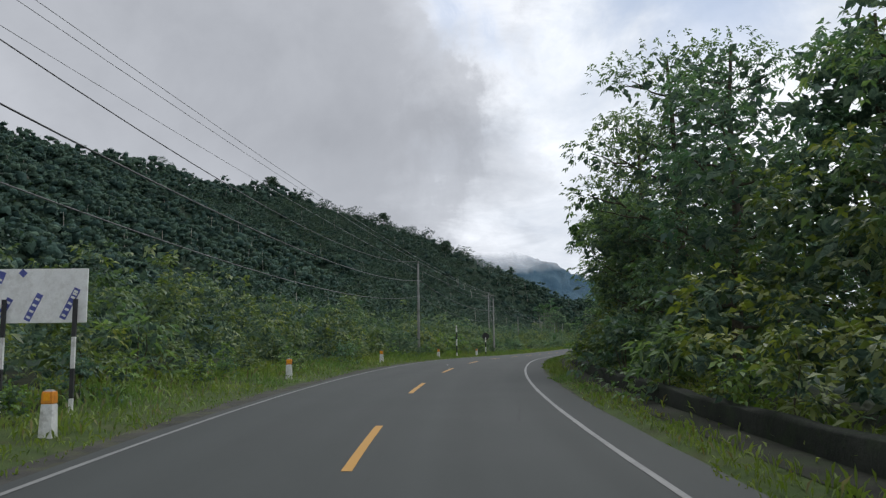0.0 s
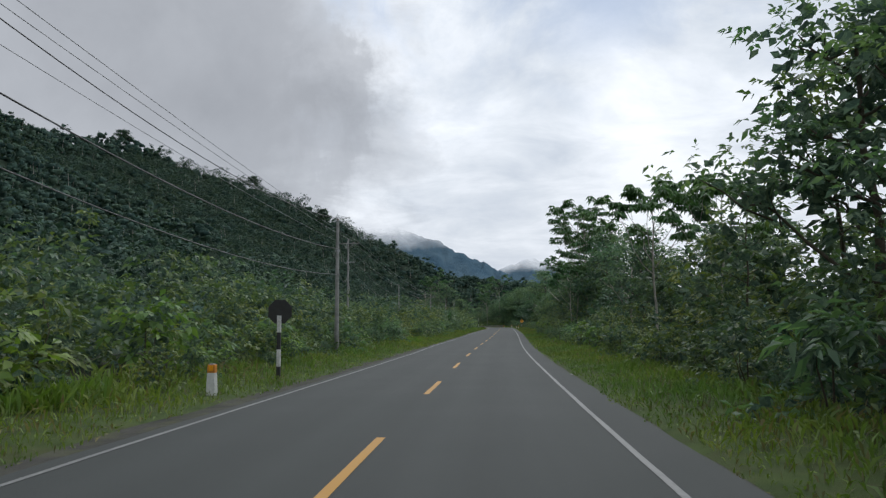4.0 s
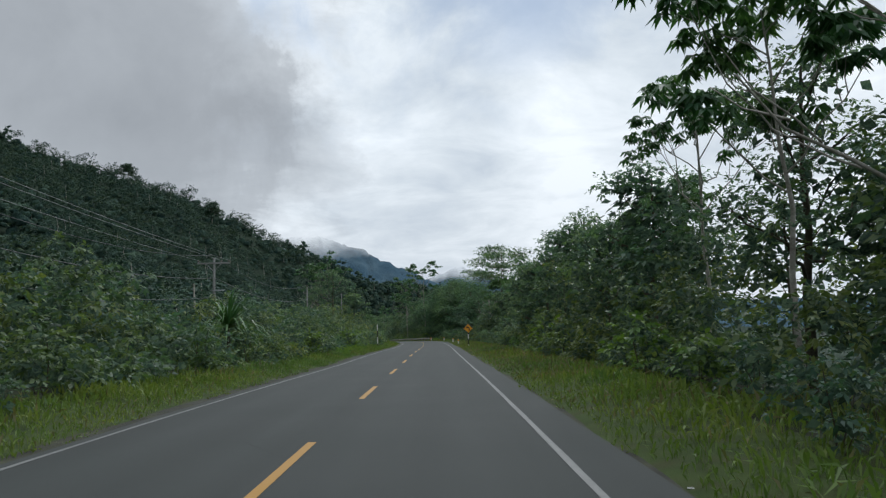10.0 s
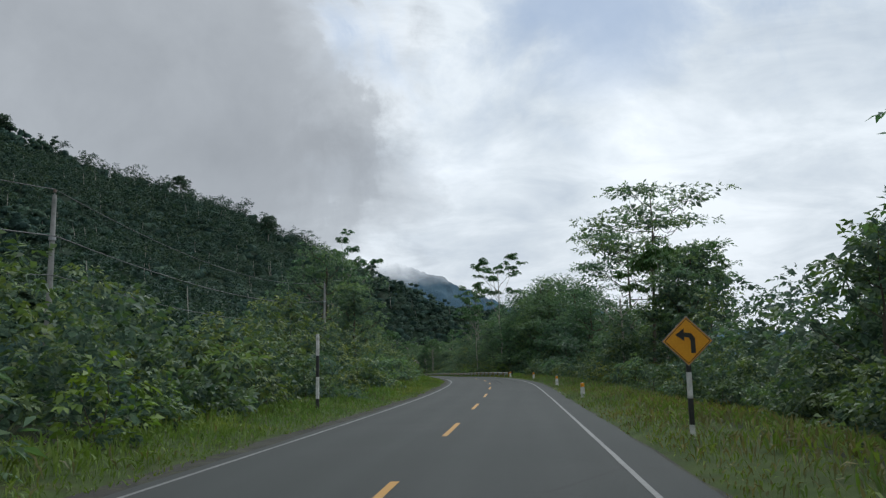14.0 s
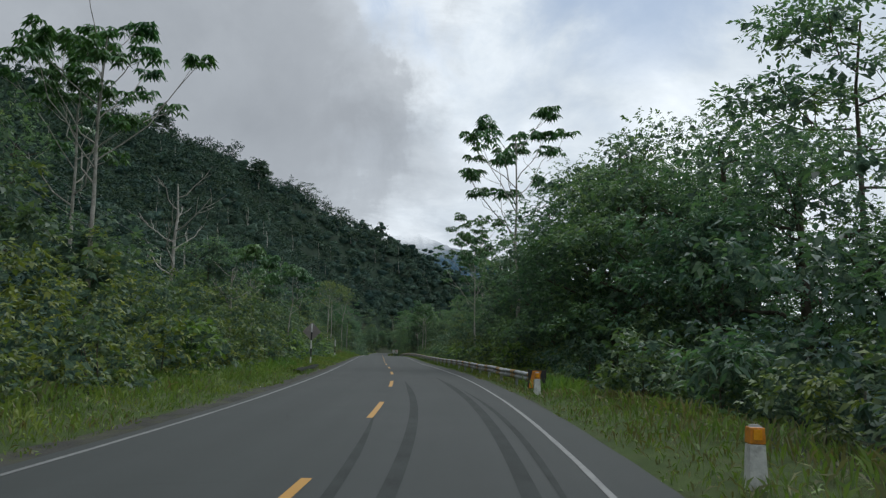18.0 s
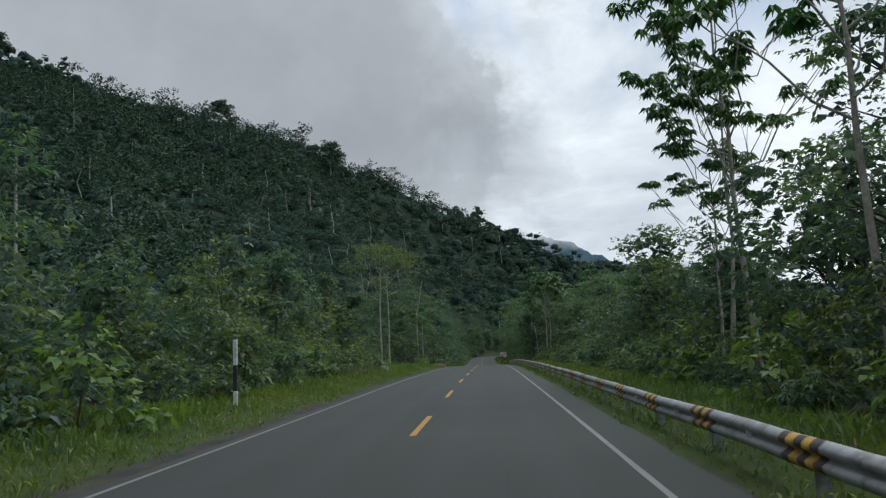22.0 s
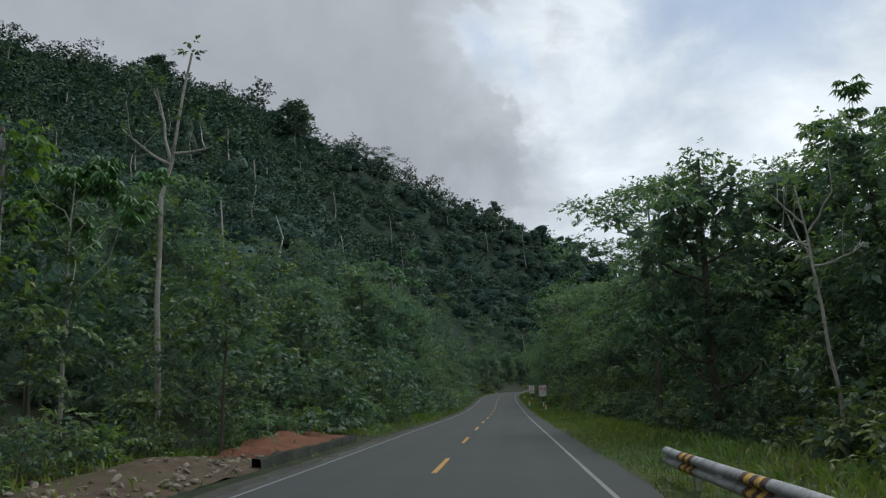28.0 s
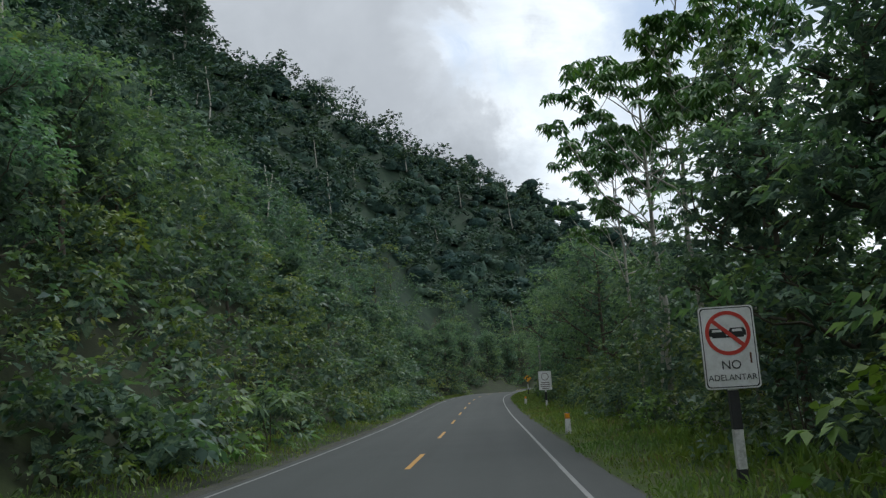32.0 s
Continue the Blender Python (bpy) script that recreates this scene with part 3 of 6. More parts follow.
def leafy(centre, radius, per, length, width, rng, up=0.35, droop=0.25, fill=8):
    """Clumps with their inner sprays: verts, faces and material slots (0 leaves, 1 inside)."""
    a = clump_leaves(centre, radius, per, length, width, rng, up, droop)
    b = inner_leaves(centre, radius, fill, rng, length * 2.1)
    v, f = join([a, b])
    return v, f, np.r_[np.zeros(len(a[1]), int), np.ones(len(b[1]), int)]


def tufted(centre, radius, per, length, width, rng, up, droop):
    """Far crowns: a lumpy leaf mass with tufts standing off it."""
    a = clump_leaves(centre, radius * 1.08, per, length, width, rng, up, droop)
    b = domes(centre, radius * 0.95, rng, 0.24)
    v, f = join([a, b])
    return v, f, np.r_[np.zeros(len(a[1]), int), np.ones(len(b[1]), int)]


def join3(pieces):
    v, f = join([p[:2] for p in pieces])
    return v, f, np.concatenate([p[2] for p in pieces])


# ---------------------------------------------------------------- ground, road and lines
def build_ground():
    # a sheet in road coordinates near the road, reaching the horizon further out
    lat = np.r_[-3500, -2500, -1700, -1100, -800, -600, -480, -400, np.arange(-360, -60, 12), np.arange(-60, -20, 5), np.arange(-20, -8, 1.5),
                -8, -7, -6, -5.2, -4.6, -4.3, -2, 0, 2, 4.2, 4.5, 5.2, 6, 7, 8, np.arange(9.5, 20, 1.5), np.arange(20, 60, 5), np.arange(60, 300, 20), 350, 500, 800, 1300, 2000, 3500]
    ss = np.r_[-1500, -600, -250, -120, np.arange(-78, 690, 4.0)]
    verts = []
    for s in ss:
        if s >= -78:
            p = on_road(np.full(len(lat), s), lat)
            # far to the sides the lines run square to one common direction, so that they never cross
            far = np.clip((np.abs(lat) - 60) / 200.0, 0, 1)[:, None]
            hm = radians(-7.0)
            c = on_road(s, 0)
            q = np.stack([c[0] + lat * math.cos(hm), c[1] + lat * math.sin(hm), np.full(len(lat), c[2])], -1)
            verts.append(p * (1 - far) + q * far)
        else:
            c, hm = on_road(-78, 0), radians(-7.0)
            o = np.array([c[0] - math.sin(hm) * (s + 78), c[1] + math.cos(hm) * (s + 78), c[2]])
            verts.append(np.stack([o[0] + lat * math.cos(hm), o[1] + lat * math.sin(hm), np.full(len(lat), o[2])], -1))
    hm = radians(-1.0)
    for s in (720, 760, 800, 850, 900, 1000, 1200, 1600, 2400, 4000):
        c = on_road(690, 0)
        o = np.array([c[0] - math.sin(hm) * (s - 690), c[1] + math.cos(hm) * (s - 690), c[2]])
        verts.append(np.stack([o[0] + lat * math.cos(hm), o[1] + lat * math.sin(hm), np.full(len(lat), o[2])], -1))
    v = np.array(verts)
    ns, nl = v.shape[:2]
    f = v.reshape(-1, 3).copy()
    f[:, 2] = ground_z(f[:, 0], f[:, 1])
    i, j = np.meshgrid(np.arange(ns - 1), np.arange(nl - 1), indexing="ij")
    faces = np.stack([i * nl + j, i * nl + j + 1, (i + 1) * nl + j + 1, (i + 1) * nl + j], -1).reshape(-1, 4)
    mid = f[faces].mean(1)
    s, l, _ = road_coords(mid[:, 0], mid[:, 1])
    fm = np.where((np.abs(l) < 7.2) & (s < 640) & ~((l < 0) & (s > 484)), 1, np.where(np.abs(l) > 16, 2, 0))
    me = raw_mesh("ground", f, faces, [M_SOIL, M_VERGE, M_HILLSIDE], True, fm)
    tagged(new("ground", me), "earthy ground with a grassy verge and wooded slopes", "ground", kind="structure")


def ribbon(s, l0, l1, z, cols=2):
    """A strip of road surface between offsets l0 and l1 (numbers or arrays over s)."""
    s = np.asarray(s, float)
    l0, l1 = np.broadcast_to(l0, s.shape), np.broadcast_to(l1, s.shape)
    k = np.linspace(0, 1, cols)
    ll = l0[:, None] * (1 - k) + l1[:, None] * k
    zz = np.broadcast_to(z, ll.shape)
    v = on_road(np.repeat(s[:, None], cols, 1), ll, zz).reshape(-1, 3)
    i, j = np.meshgrid(np.arange(len(s) - 1), np.arange(cols - 1), indexing="ij")
    f = np.stack([i * cols + j, i * cols + j + 1, (i + 1) * cols + j + 1, (i + 1) * cols + j], -1).reshape(-1, 4)
    return v, f, np.stack([ll.ravel(), np.repeat(s, cols)], -1)


def left_edge(s):
    """How much wider the left lane is there."""
    return np.interp(s, (92, 108, 165, 195), (0.0, 0.28, 0.28, 0.0))


def build_road():
    s = np.arange(-78, 770, 2.0)
    ragged = lambda a: a + 0.05 * wobble(s, s * 0, 1.1, a) + 0.05 * wobble(s, s * 0, 4.0, a + 1)
    v, f, uv = ribbon(s, -ragged(3.72) - left_edge(s), ragged(4.22), 0.0, 9)
    v[:, 2] -= 0.003 * np.abs(uv[:, 0])                      # camber
    tagged(new("road", raw_mesh("road", v, f, [M_ASPHALT], True, uv=uv)), "grey worn asphalt two-lane country road", "road", kind="structure")
    for name, a, b in (("gravel_shoulder_left", -4.5, -3.65), ("gravel_shoulder_right", 4.1, 4.75)):
        wide = left_edge(s) if a < 0 else 0.0
        v, f, uv = ribbon(s, a - wide, b - wide, -0.035, 5)
        v[:, 2] += 0.02 * wobble(v[:, 0], v[:, 1], 0.6) - 0.01 * np.abs(np.abs(uv[:, 0]) - 3.6)
        tagged(new(name, raw_mesh(name, v, f, [M_GRAVEL], True, uv=uv)), "dark gravel and earth strip beside the asphalt", "road shoulder", kind="structure")
    # painted lines: thin raised films
    se = np.arange(-78, 770, 1.0)
    for name, l in (("edge_line_left", -HALF), ("edge_line_right", HALF)):
        l = l - left_edge(se) if l < 0 else l
        v, f, uv = ribbon(se, l - 0.045 + 0.008 * wobble(se, se * 0, 0.8), l + 0.045 + 0.008 * wobble(se, se * 0, 0.7, 3), 0.006 - 0.003 * HALF)
        tagged(new(name, raw_mesh(name, v, f, [M_EDGE], uv=uv)), "thin worn white edge line painted on the asphalt", "road marking", kind="structure")
    line = thing("centre_line", "row of worn yellow dashes along the middle", "road marking", kind="structure")
    for k in range(-3, 62):
        a = -34.56 + 12.0 * (k + 3)
        sd = np.linspace(a, a + 4.5, 7)
        v, f, uv = ribbon(sd, -0.065, 0.065, 0.005)
        part("dash", (v, f), M_YELLOW_LINE, line)
    # skid marks through the bend
    for a, b, l0, l1, w in ((288, 331, 0.95, 0.50, 0.10), (291, 335, 2.45, 2.05, 0.11), (287, 316, 0.55, -0.05, 0.07), (300, 326, 2.80, 2.45, 0.06)):
        sd = np.arange(a, b, 1.0)
        lm = np.interp(sd, (a, b), (l0, l1)) + 0.25 * np.sin((sd - a) / (b - a) * math.pi)
        ww = w * np.clip(np.minimum(sd - a, b - sd) / 8.0, 0.15, 1)
        v, f, uv = ribbon(sd, lm - ww, lm + ww, 0.004 - 0.003 * np.abs(lm)[:, None])
        tagged(new("skid_mark", raw_mesh("skid_mark", v, f, [M_SKID], uv=uv)), "dark rubber skid mark curving along the lane", "skid mark", "skid marks", "structure")


build_ground()
build_road()

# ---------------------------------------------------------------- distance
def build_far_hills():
    """Ranges closing the valley, distance haze painted in as blue, their tops lost in cloud."""
    def cloudy(n, b):
        geo = n.add("NewGeometry")
        pos = geo.outputs["Position"]
        z = n.add("SeparateXYZ", Vector=pos).outputs[2]
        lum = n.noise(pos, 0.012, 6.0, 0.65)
        # forest green shifted to pale blue: aerial haze put into the base colour
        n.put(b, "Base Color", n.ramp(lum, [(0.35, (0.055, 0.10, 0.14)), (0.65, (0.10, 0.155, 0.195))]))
        b.inputs["Roughness"].default_value = 1.0
        b.inputs["Specular IOR Level"].default_value = 0.0
        n.put(b, "Normal", n.add("Bump", Strength=0.8, Distance=12.0, Height=n.noise(pos, 0.04, 6.0, 0.7)).outputs[0])
        level = n.math("ADD", z, n.math("MULTIPLY", n.noise(pos, 0.006, 5.0, 0.6), 90.0))
        fade = n.ramp(n.math("DIVIDE", n.math("SUBTRACT", level, 225.0), 130.0), [(0.25, 0.0), (0.8, 1.0)])
        clear = n.add("BsdfTransparent")
        mixed = n.add("MixShader", i0=fade, i1=b.outputs[0], i2=clear.outputs[0])
        n.tree.links.new(mixed.outputs[0], n.tree.nodes["Material Output"].inputs[0])
    mat = material("far_hazed_cloud_capped_forest", cloudy)
    for dist, spans, seed in ((2300.0, [(-30, 330), (-6, 330), (3, 325), (6.8, 262), (8.4, 236), (10.5, 196), (13.0, 150), (16.0, 110), (24, 70), (40, 60)], 1.0),
                              (3300.0, [(4, 120), (11, 200), (13.2, 258), (14.6, 285), (16.2, 250), (20, 190), (28, 120), (45, 100)], 7.0)):
        sp = np.array(spans, float)
        az = np.radians(np.arange(sp[0, 0], sp[-1, 0] + 0.01, 0.2))
        top = np.interp(np.degrees(az), sp[:, 0], sp[:, 1]) + 7 * wobble(az * 400, az * 0, 3.0, seed) + 4 * wobble(az * 1700, az * 0, 3.0, seed)
        k = np.linspace(0, 1, 14)
        r = dist * (1 - 0.16 * k)[None] + 18 * wobble(az[:, None] * 300, k[None] * 20, 3.0, seed)
        z = -20 + (top[:, None] + 20) * (1 - k[None]) + 10 * wobble(az[:, None] * 500 + k[None] * 7, k[None] * 30, 3.0, seed) * (k[None] > 0)
        v = np.stack([np.sin(az)[:, None] * r, np.cos(az)[:, None] * r, z], -1)
        n, m_ = z.shape
        i, j = np.meshgrid(np.arange(n - 1), np.arange(m_ - 1), indexing="ij")
        f = np.stack([i * m_ + j, i * m_ + j + 1, (i + 1) * m_ + j + 1, (i + 1) * m_ + j], -1).reshape(-1, 4)
        tagged(new("backdrop", raw_mesh("backdrop", v.reshape(-1, 3), f, [mat], True)), "distant forested range with painted blue haze and cloud on its top", "mountains", kind="structure")


build_far_hills()


# ---------------------------------------------------------------- woods on the mountain
def build_hill_forest():
    rng = np.random.default_rng(11)
    pts = []
    for x0, x1, y0, y1, step in ((-620, 420, -60, 1250, 8.0),):
        gx, gy = np.meshgrid(np.arange(x0, x1, step), np.arange(y0, y1, step))
        pts.append(np.stack([gx.ravel(), gy.ravel()], -1) + rng.uniform(-0.48, 0.48, (gx.size, 2)) * step)
    p = np.concatenate(pts)
    s, l, rz = road_coords(p[:, 0], p[:, 1])
    z = ground_z(p[:, 0], p[:, 1], s, l, rz)
    hz = hill(p[:, 0], p[:, 1])
    # slopes that face the valley, and their crest; the far sides stay bare of trees
    toward = hill(p[:, 0] + 14, p[:, 1] - 12)
    keep = (((l < -24) & (s > -30)) | (l > 60) | (s > 730)) & ((toward < hz + 5.0) | (hz < 0)) & (np.hypot(p[:, 0], p[:, 1]) > 45)
    keep &= (hz > -12) | ((l < -24) & (l > -110)) | ((l > 60) & (l < 110))
    keep &= ~((s > 735) & (np.abs(l) < 12))
    keep &= (np.arctan2(5.0 - p[:, 0], p[:, 1] + 40.0) < 0.57) & (np.arctan2(p[:, 0] - 40.0, p[:, 1] + 60.0) < 0.80)
    p, z, s, l = p[keep], z[keep], s[keep], l[keep]
    n = len(p)
    h = rng.uniform(6.5, 11.0, n) * np.where(rng.random(n) < 0.12, 1.5, 1.0) * (1 + 0.2 * wobble(p[:, 0], p[:, 1], 14.0))
    h = np.where((l < -22) & (l > -60) & (s < 330), h * 0.75, h)
    h = np.where((l < -22) & (l > -95) & (s > 590) & (s < 720), h * 1.1, h)
    wide = rng.uniform(2.8, 6.0, n)
    # how near the road passes with the place still ahead
    away = np.where(s < 560, 2.0 * np.abs(l), np.hypot(s - 560.0, l))
    left = (l < 0) | (s > 690)
    pieces, tubes = [], []
    # crowns of leafy pads round a higher middle one; finer leaves on the slope close to the road
    for pick, make, lobes, per, ln, wd in ((left & (away < 100), leafy, 6, 52, 0.42, 0.23), (left & (away >= 100) & (away < 260), leafy, 4, 32, 0.80, 0.48), (left & (away >= 260), tufted, 3, 12, 1.1, 0.66)):
        k = np.where(pick)[0]
        a = rng.uniform(0, 6.28, (len(k), 1)) + np.arange(lobes)[None] * 2.4
        out = np.where(np.arange(lobes)[None] == 0, 0.0, rng.uniform(0.45, 0.85, (len(k), lobes)))
        low = np.where(np.arange(lobes)[None] == 0, 0.0, rng.uniform(0.08, 0.55, (len(k), lobes)))
        r = wide[k][:, None] * rng.uniform(0.38, 0.60, (len(k), lobes))
        thick = r * rng.uniform(0.55, 0.95, (len(k), lobes))
        c = np.stack([p[k, 0][:, None] + np.cos(a) * out * wide[k][:, None], p[k, 1][:, None] + np.sin(a) * out * wide[k][:, None],
                      (z[k] + h[k])[:, None] - thick - low * np.minimum(h[k], 9.0)[:, None] * 0.8], -1).reshape(-1, 3)
        pieces.append(make(c, np.stack([r, r, thick], -1).reshape(-1, 3), per, ln, wd, rng, (0.3, -0.4, 0.7), 0.15))
        # bushes between the crowns
        if make is leafy:
            k = np.repeat(k, 2)
        c = np.stack([p[k, 0] + rng.normal(size=len(k)) * 3.4, p[k, 1] + rng.normal(size=len(k)) * 3.4], -1)
        c = np.c_[c, ground_z(c[:, 0], c[:, 1]) + 0.8]
        pieces.append(tufted(c, np.tile([[3.4, 3.4, 2.2]], (len(k), 1)) * rng.uniform(0.6, 1.2, (len(k), 1)), per if make is tufted else int(per * 1.1), ln, wd, rng, (0.3, -0.4, 0.7), 0.15))
    v, f, fm = join3(pieces)
    tagged(new("hill_forest_canopy", raw_mesh("hill_forest_canopy", v, f, [M_FOREST, M_HILLCORE], True, fm)), "dense dark green rainforest crowns, tinted with blue haze, covering the mountainside", "forest", kind="stuff")
    # pale trunks that stand out of the canopy
    for i in np.where((rng.random(n) < 0.10) & (l < 0) & (l > -330))[0]:
        top = np.array([p[i, 0] + 1.2, p[i, 1] - 1.6, z[i] + h[i] - 2.0])
        lean = rng.normal(size=2) * 0.5
        base = np.array([p[i, 0] + 2.0, p[i, 1] - 3.0, z[i] - 0.8])
        tubes.append(tube([base, base * 0.5 + top * 0.5 + [lean[0], lean[1], 0], top], [0.17, 0.13, 0.08], 5))
    v, f = join(tubes)
    tagged(new("hill_forest_trunks", raw_mesh("hill_forest_trunks", v, f, [M_PALEBARK], True)), "thin pale trunks among the mountain trees", "tree trunks", kind="stuff")


build_hill_forest()


# ---------------------------------------------------------------- undergrowth beside the road
# s, distance of its front from the centre line, height at the front, height 14 m further in
LEFT_BUSH = [(-40, 9.0, 2.6, 6.4), (15, 8.6, 2.8, 6.6), (40, 7.6, 2.8, 6.4), (80, 7.4, 2.5, 5.6), (130, 6.9, 2.4, 5.0), (200, 6.9, 2.4, 5.5), (260, 7.0, 2.8, 6.5), (300, 7.2, 3.2, 7.5),
             (340, 7.2, 3.2, 8.0), (400, 7.6, 3.4, 8.0), (436, 8.0, 3.6, 8.0), (444, 15.5, 2.6, 8.0), (470, 14.5, 2.6, 8.0), (486, 12.0, 3.5, 9.0), (500, 8.2, 4.2, 10.0), (520, 6.4, 4.0, 9.0),
             (560, 6.2, 3.6, 9.0), (600, 6.0, 3.6, 9.0), (640, 5.2, 3.8, 9.0), (690, 4.6, 4.2, 10.0), (800, 4.4, 4.2, 10.0)]
RIGHT_BUSH = [(-40, 6.0, 4.0, 10.0), (10, 6.1, 4.0, 9.0), (36, 6.5, 3.2, 6.0), (60, 7.4, 3.4, 5.0), (85, 7.8, 3.0, 5.0), (105, 8.0, 2.2, 4.5), (135, 8.4, 3.2, 6.5), (170, 8.2, 3.6, 7.0),
              (200, 8.6, 3.2, 6.5), (235, 9.6, 2.6, 6.0), (270, 9.6, 2.2, 4.5), (300, 9.0, 2.0, 4.5), (322, 8.0, 2.2, 5.0), (345, 8.4, 2.6, 6.0), (400, 8.6, 2.8, 5.0), (470, 8.6, 2.8, 5.0),
              (500, 8.8, 2.4, 6.0), (535, 7.6, 2.6, 6.5), (575, 7.3, 2.8, 8.0), (620, 7.2, 3.0, 8.0), (800, 7.0, 3.0, 8.0)]


def mound(centre, r, h, pads, rng):
    """Pads of leaves that make up shrubs: centre (k, 3) on the ground, radius and height (k,). Returns centres and radii."""
    k = len(centre)
    a = rng.uniform(0, 6.28, (k, 1)) + np.arange(pads)[None] * 2.4
    up = np.where(np.arange(pads)[None] == 0, 1.0, rng.uniform(0.15, 0.92, (k, pads)))
    out = np.sqrt(np.clip(1.05 - up, 0, 1)) * rng.uniform(0.55, 1.0, (k, pads))
    size = (0.42 + 0.16 * rng.random((k, pads))) * r[:, None]
    flat = size * rng.uniform(0.55, 0.85, (k, pads))
    c = np.stack([centre[:, 0, None] + np.cos(a) * out * r[:, None], centre[:, 1, None] + np.sin(a) * out * r[:, None],
                  centre[:, 2, None] + np.maximum(up * h[:, None] - flat * 0.8, flat * 0.3)], -1)
    return c.reshape(-1, 3), np.stack([size, size, flat], -1).reshape(-1, 3)


def build_undergrowth(name, label, table, side, seed):
    rng = np.random.default_rng(seed)
    tb = np.array(table, float)
    s_lo, s_hi = -22.0, 752.0
    pieces = []
    # near rows in small leaves, rows behind in larger ones
    for dens, d0, d1, rad0, rad1, pads, per, ln, wd in ((0.85, 0.0, 3.6, 0.75, 1.45, 6, 36, 0.20, 0.105), (0.50, 3.0, 10.0, 1.1, 2.1, 6, 36, 0.29, 0.155)):
        n = int(dens * (s_hi - s_lo))
        s = np.linspace(s_lo, s_hi, n) + rng.normal(size=n) * 0.8
        depth = d0 + (d1 - d0) * rng.random(n) ** 1.15
        front = np.interp(s, tb[:, 0], tb[:, 1]) + 0.5 * wobble(s, s * 0, 2.2, seed) + 0.4 * wobble(s, s * 0, 7.0, seed + 1)
        h0, h1 = np.interp(s, tb[:, 0], tb[:, 2]), np.interp(s, tb[:, 0], tb[:, 3])
        lump = 1 + 0.30 * wobble(s, depth, 2.6, seed + 2) + 0.34 * wobble(s, depth, 9.0, seed + 4)
        h = (h0 * np.clip(0.42 + depth * 0.42, 0, 1) + (h1 - h0) * np.clip(depth / 14.0, 0, 1)) * lump * rng.uniform(0.75, 1.2, n)
        l = side * (front + depth + 0.5)
        p = on_road(s, l)
        p[:, 2] = ground_z(p[:, 0], p[:, 1], s, l, p[:, 2])
        c, rad = mound(p, rng.uniform(rad0, rad1, n), np.maximum(h, 0.5), pads, rng)
        pieces.append(leafy(c, rad, per, ln, wd, rng, (-0.4 * side, -0.45, 0.6), 0.3))
    v, f, fm = join3(pieces)
    tagged(new(name, raw_mesh(name, v, f, [M_LEAF, M_CORE], False, fm)), label, "undergrowth", kind="stuff")


build_undergrowth("thicket_left", "tangled green shrubs and saplings along the verge", LEFT_BUSH, -1, 21)
build_undergrowth("thicket_right", "tangled green shrubs and vines along the verge", RIGHT_BUSH, 1, 22)


def build_bank_growth():
    """Low growth that covers the earth of the bank on the left."""
    rng = np.random.default_rng(23)
    tb = np.array(LEFT_BUSH, float)
    n = 620
    s = np.linspace(150.0, 700.0, n) + rng.normal(size=n)
    l = -(np.interp(s, tb[:, 0], tb[:, 1]) + 0.4 + 15.0 * rng.random(n))
    p = on_road(s, l)
    p[:, 2] = ground_z(p[:, 0], p[:, 1], s, l, p[:, 2]) - 0.1
    c, rad = mound(p, rng.uniform(1.2, 2.1, n), rng.uniform(0.8, 1.9, n), 5, rng)
    v, f, fm = leafy(c, rad, 32, 0.25, 0.14, rng, (0.4, -0.45, 0.6), 0.3)
    tagged(new("bank_growth", raw_mesh("bank_growth", v, f, [M_WOODS, M_CORE], False, fm)), "low dark green creepers and ferns covering the bank", "undergrowth", kind="stuff")


build_bank_growth()


def shrub(seed):
    """One shrub 1.6 m high at the origin: stems and foliage."""
    rng = np.random.default_rng(300 + seed)
    kind, label, mat, per, ln, wd = (("shrub", "dense green leafy shrub at the edge of the verge", M_LEAF, 44, 0.17, 0.09), ("shrub", "bushy shrub of long drooping green leaves", M_VINELEAF, 36, 0.27, 0.085),
                                     ("shrub", "yellow-green broad-leaved shrub at the edge of the grass", M_TUFT, 36, 0.20, 0.12), ("shrub", "dark green shrub with small glossy leaves", M_WOODS, 56, 0.13, 0.07),
                                     ("sapling", "slim upright sapling with tiers of green leaves", M_LEAF, 32, 0.22, 0.10))[seed % 5]
    ob = thing(kind, label, "shrub", "shrubs along the verge")
    c, rad = mound(np.zeros((1, 3)), np.array([0.55 if kind == "sapling" else 1.0]), np.array([1.9 if kind == "sapling" else 1.6]), 9, rng)
    for q in c[::3]:
        way = curve_pts(np.array([q[0] * 0.12, q[1] * 0.12, -0.25]), q, 0.05, rng, 4, 0.03)
        part("stem", tube(way, np.linspace(0.022, 0.007, 4), 5), M_BARK, ob, smooth=True)
    part("foliage", leafy(c, rad, per, ln, wd, rng, 0.5, 0.3), mat, ob)
    return ob


def curve_pts(a, b, sag, rng, k=5, wander=0.05):
    """A bent way from a to b; sag lifts (+) or drops (-) its middle."""
    t = np.linspace(0, 1, k)[:, None]
    d = np.linalg.norm(b - a)
    p = a * (1 - t) + b * t + np.array([0, 0, sag * d]) * (4 * t * (1 - t))
    p[1:-1] += rng.normal(size=(k - 2, 3)) * wander * d
    return p


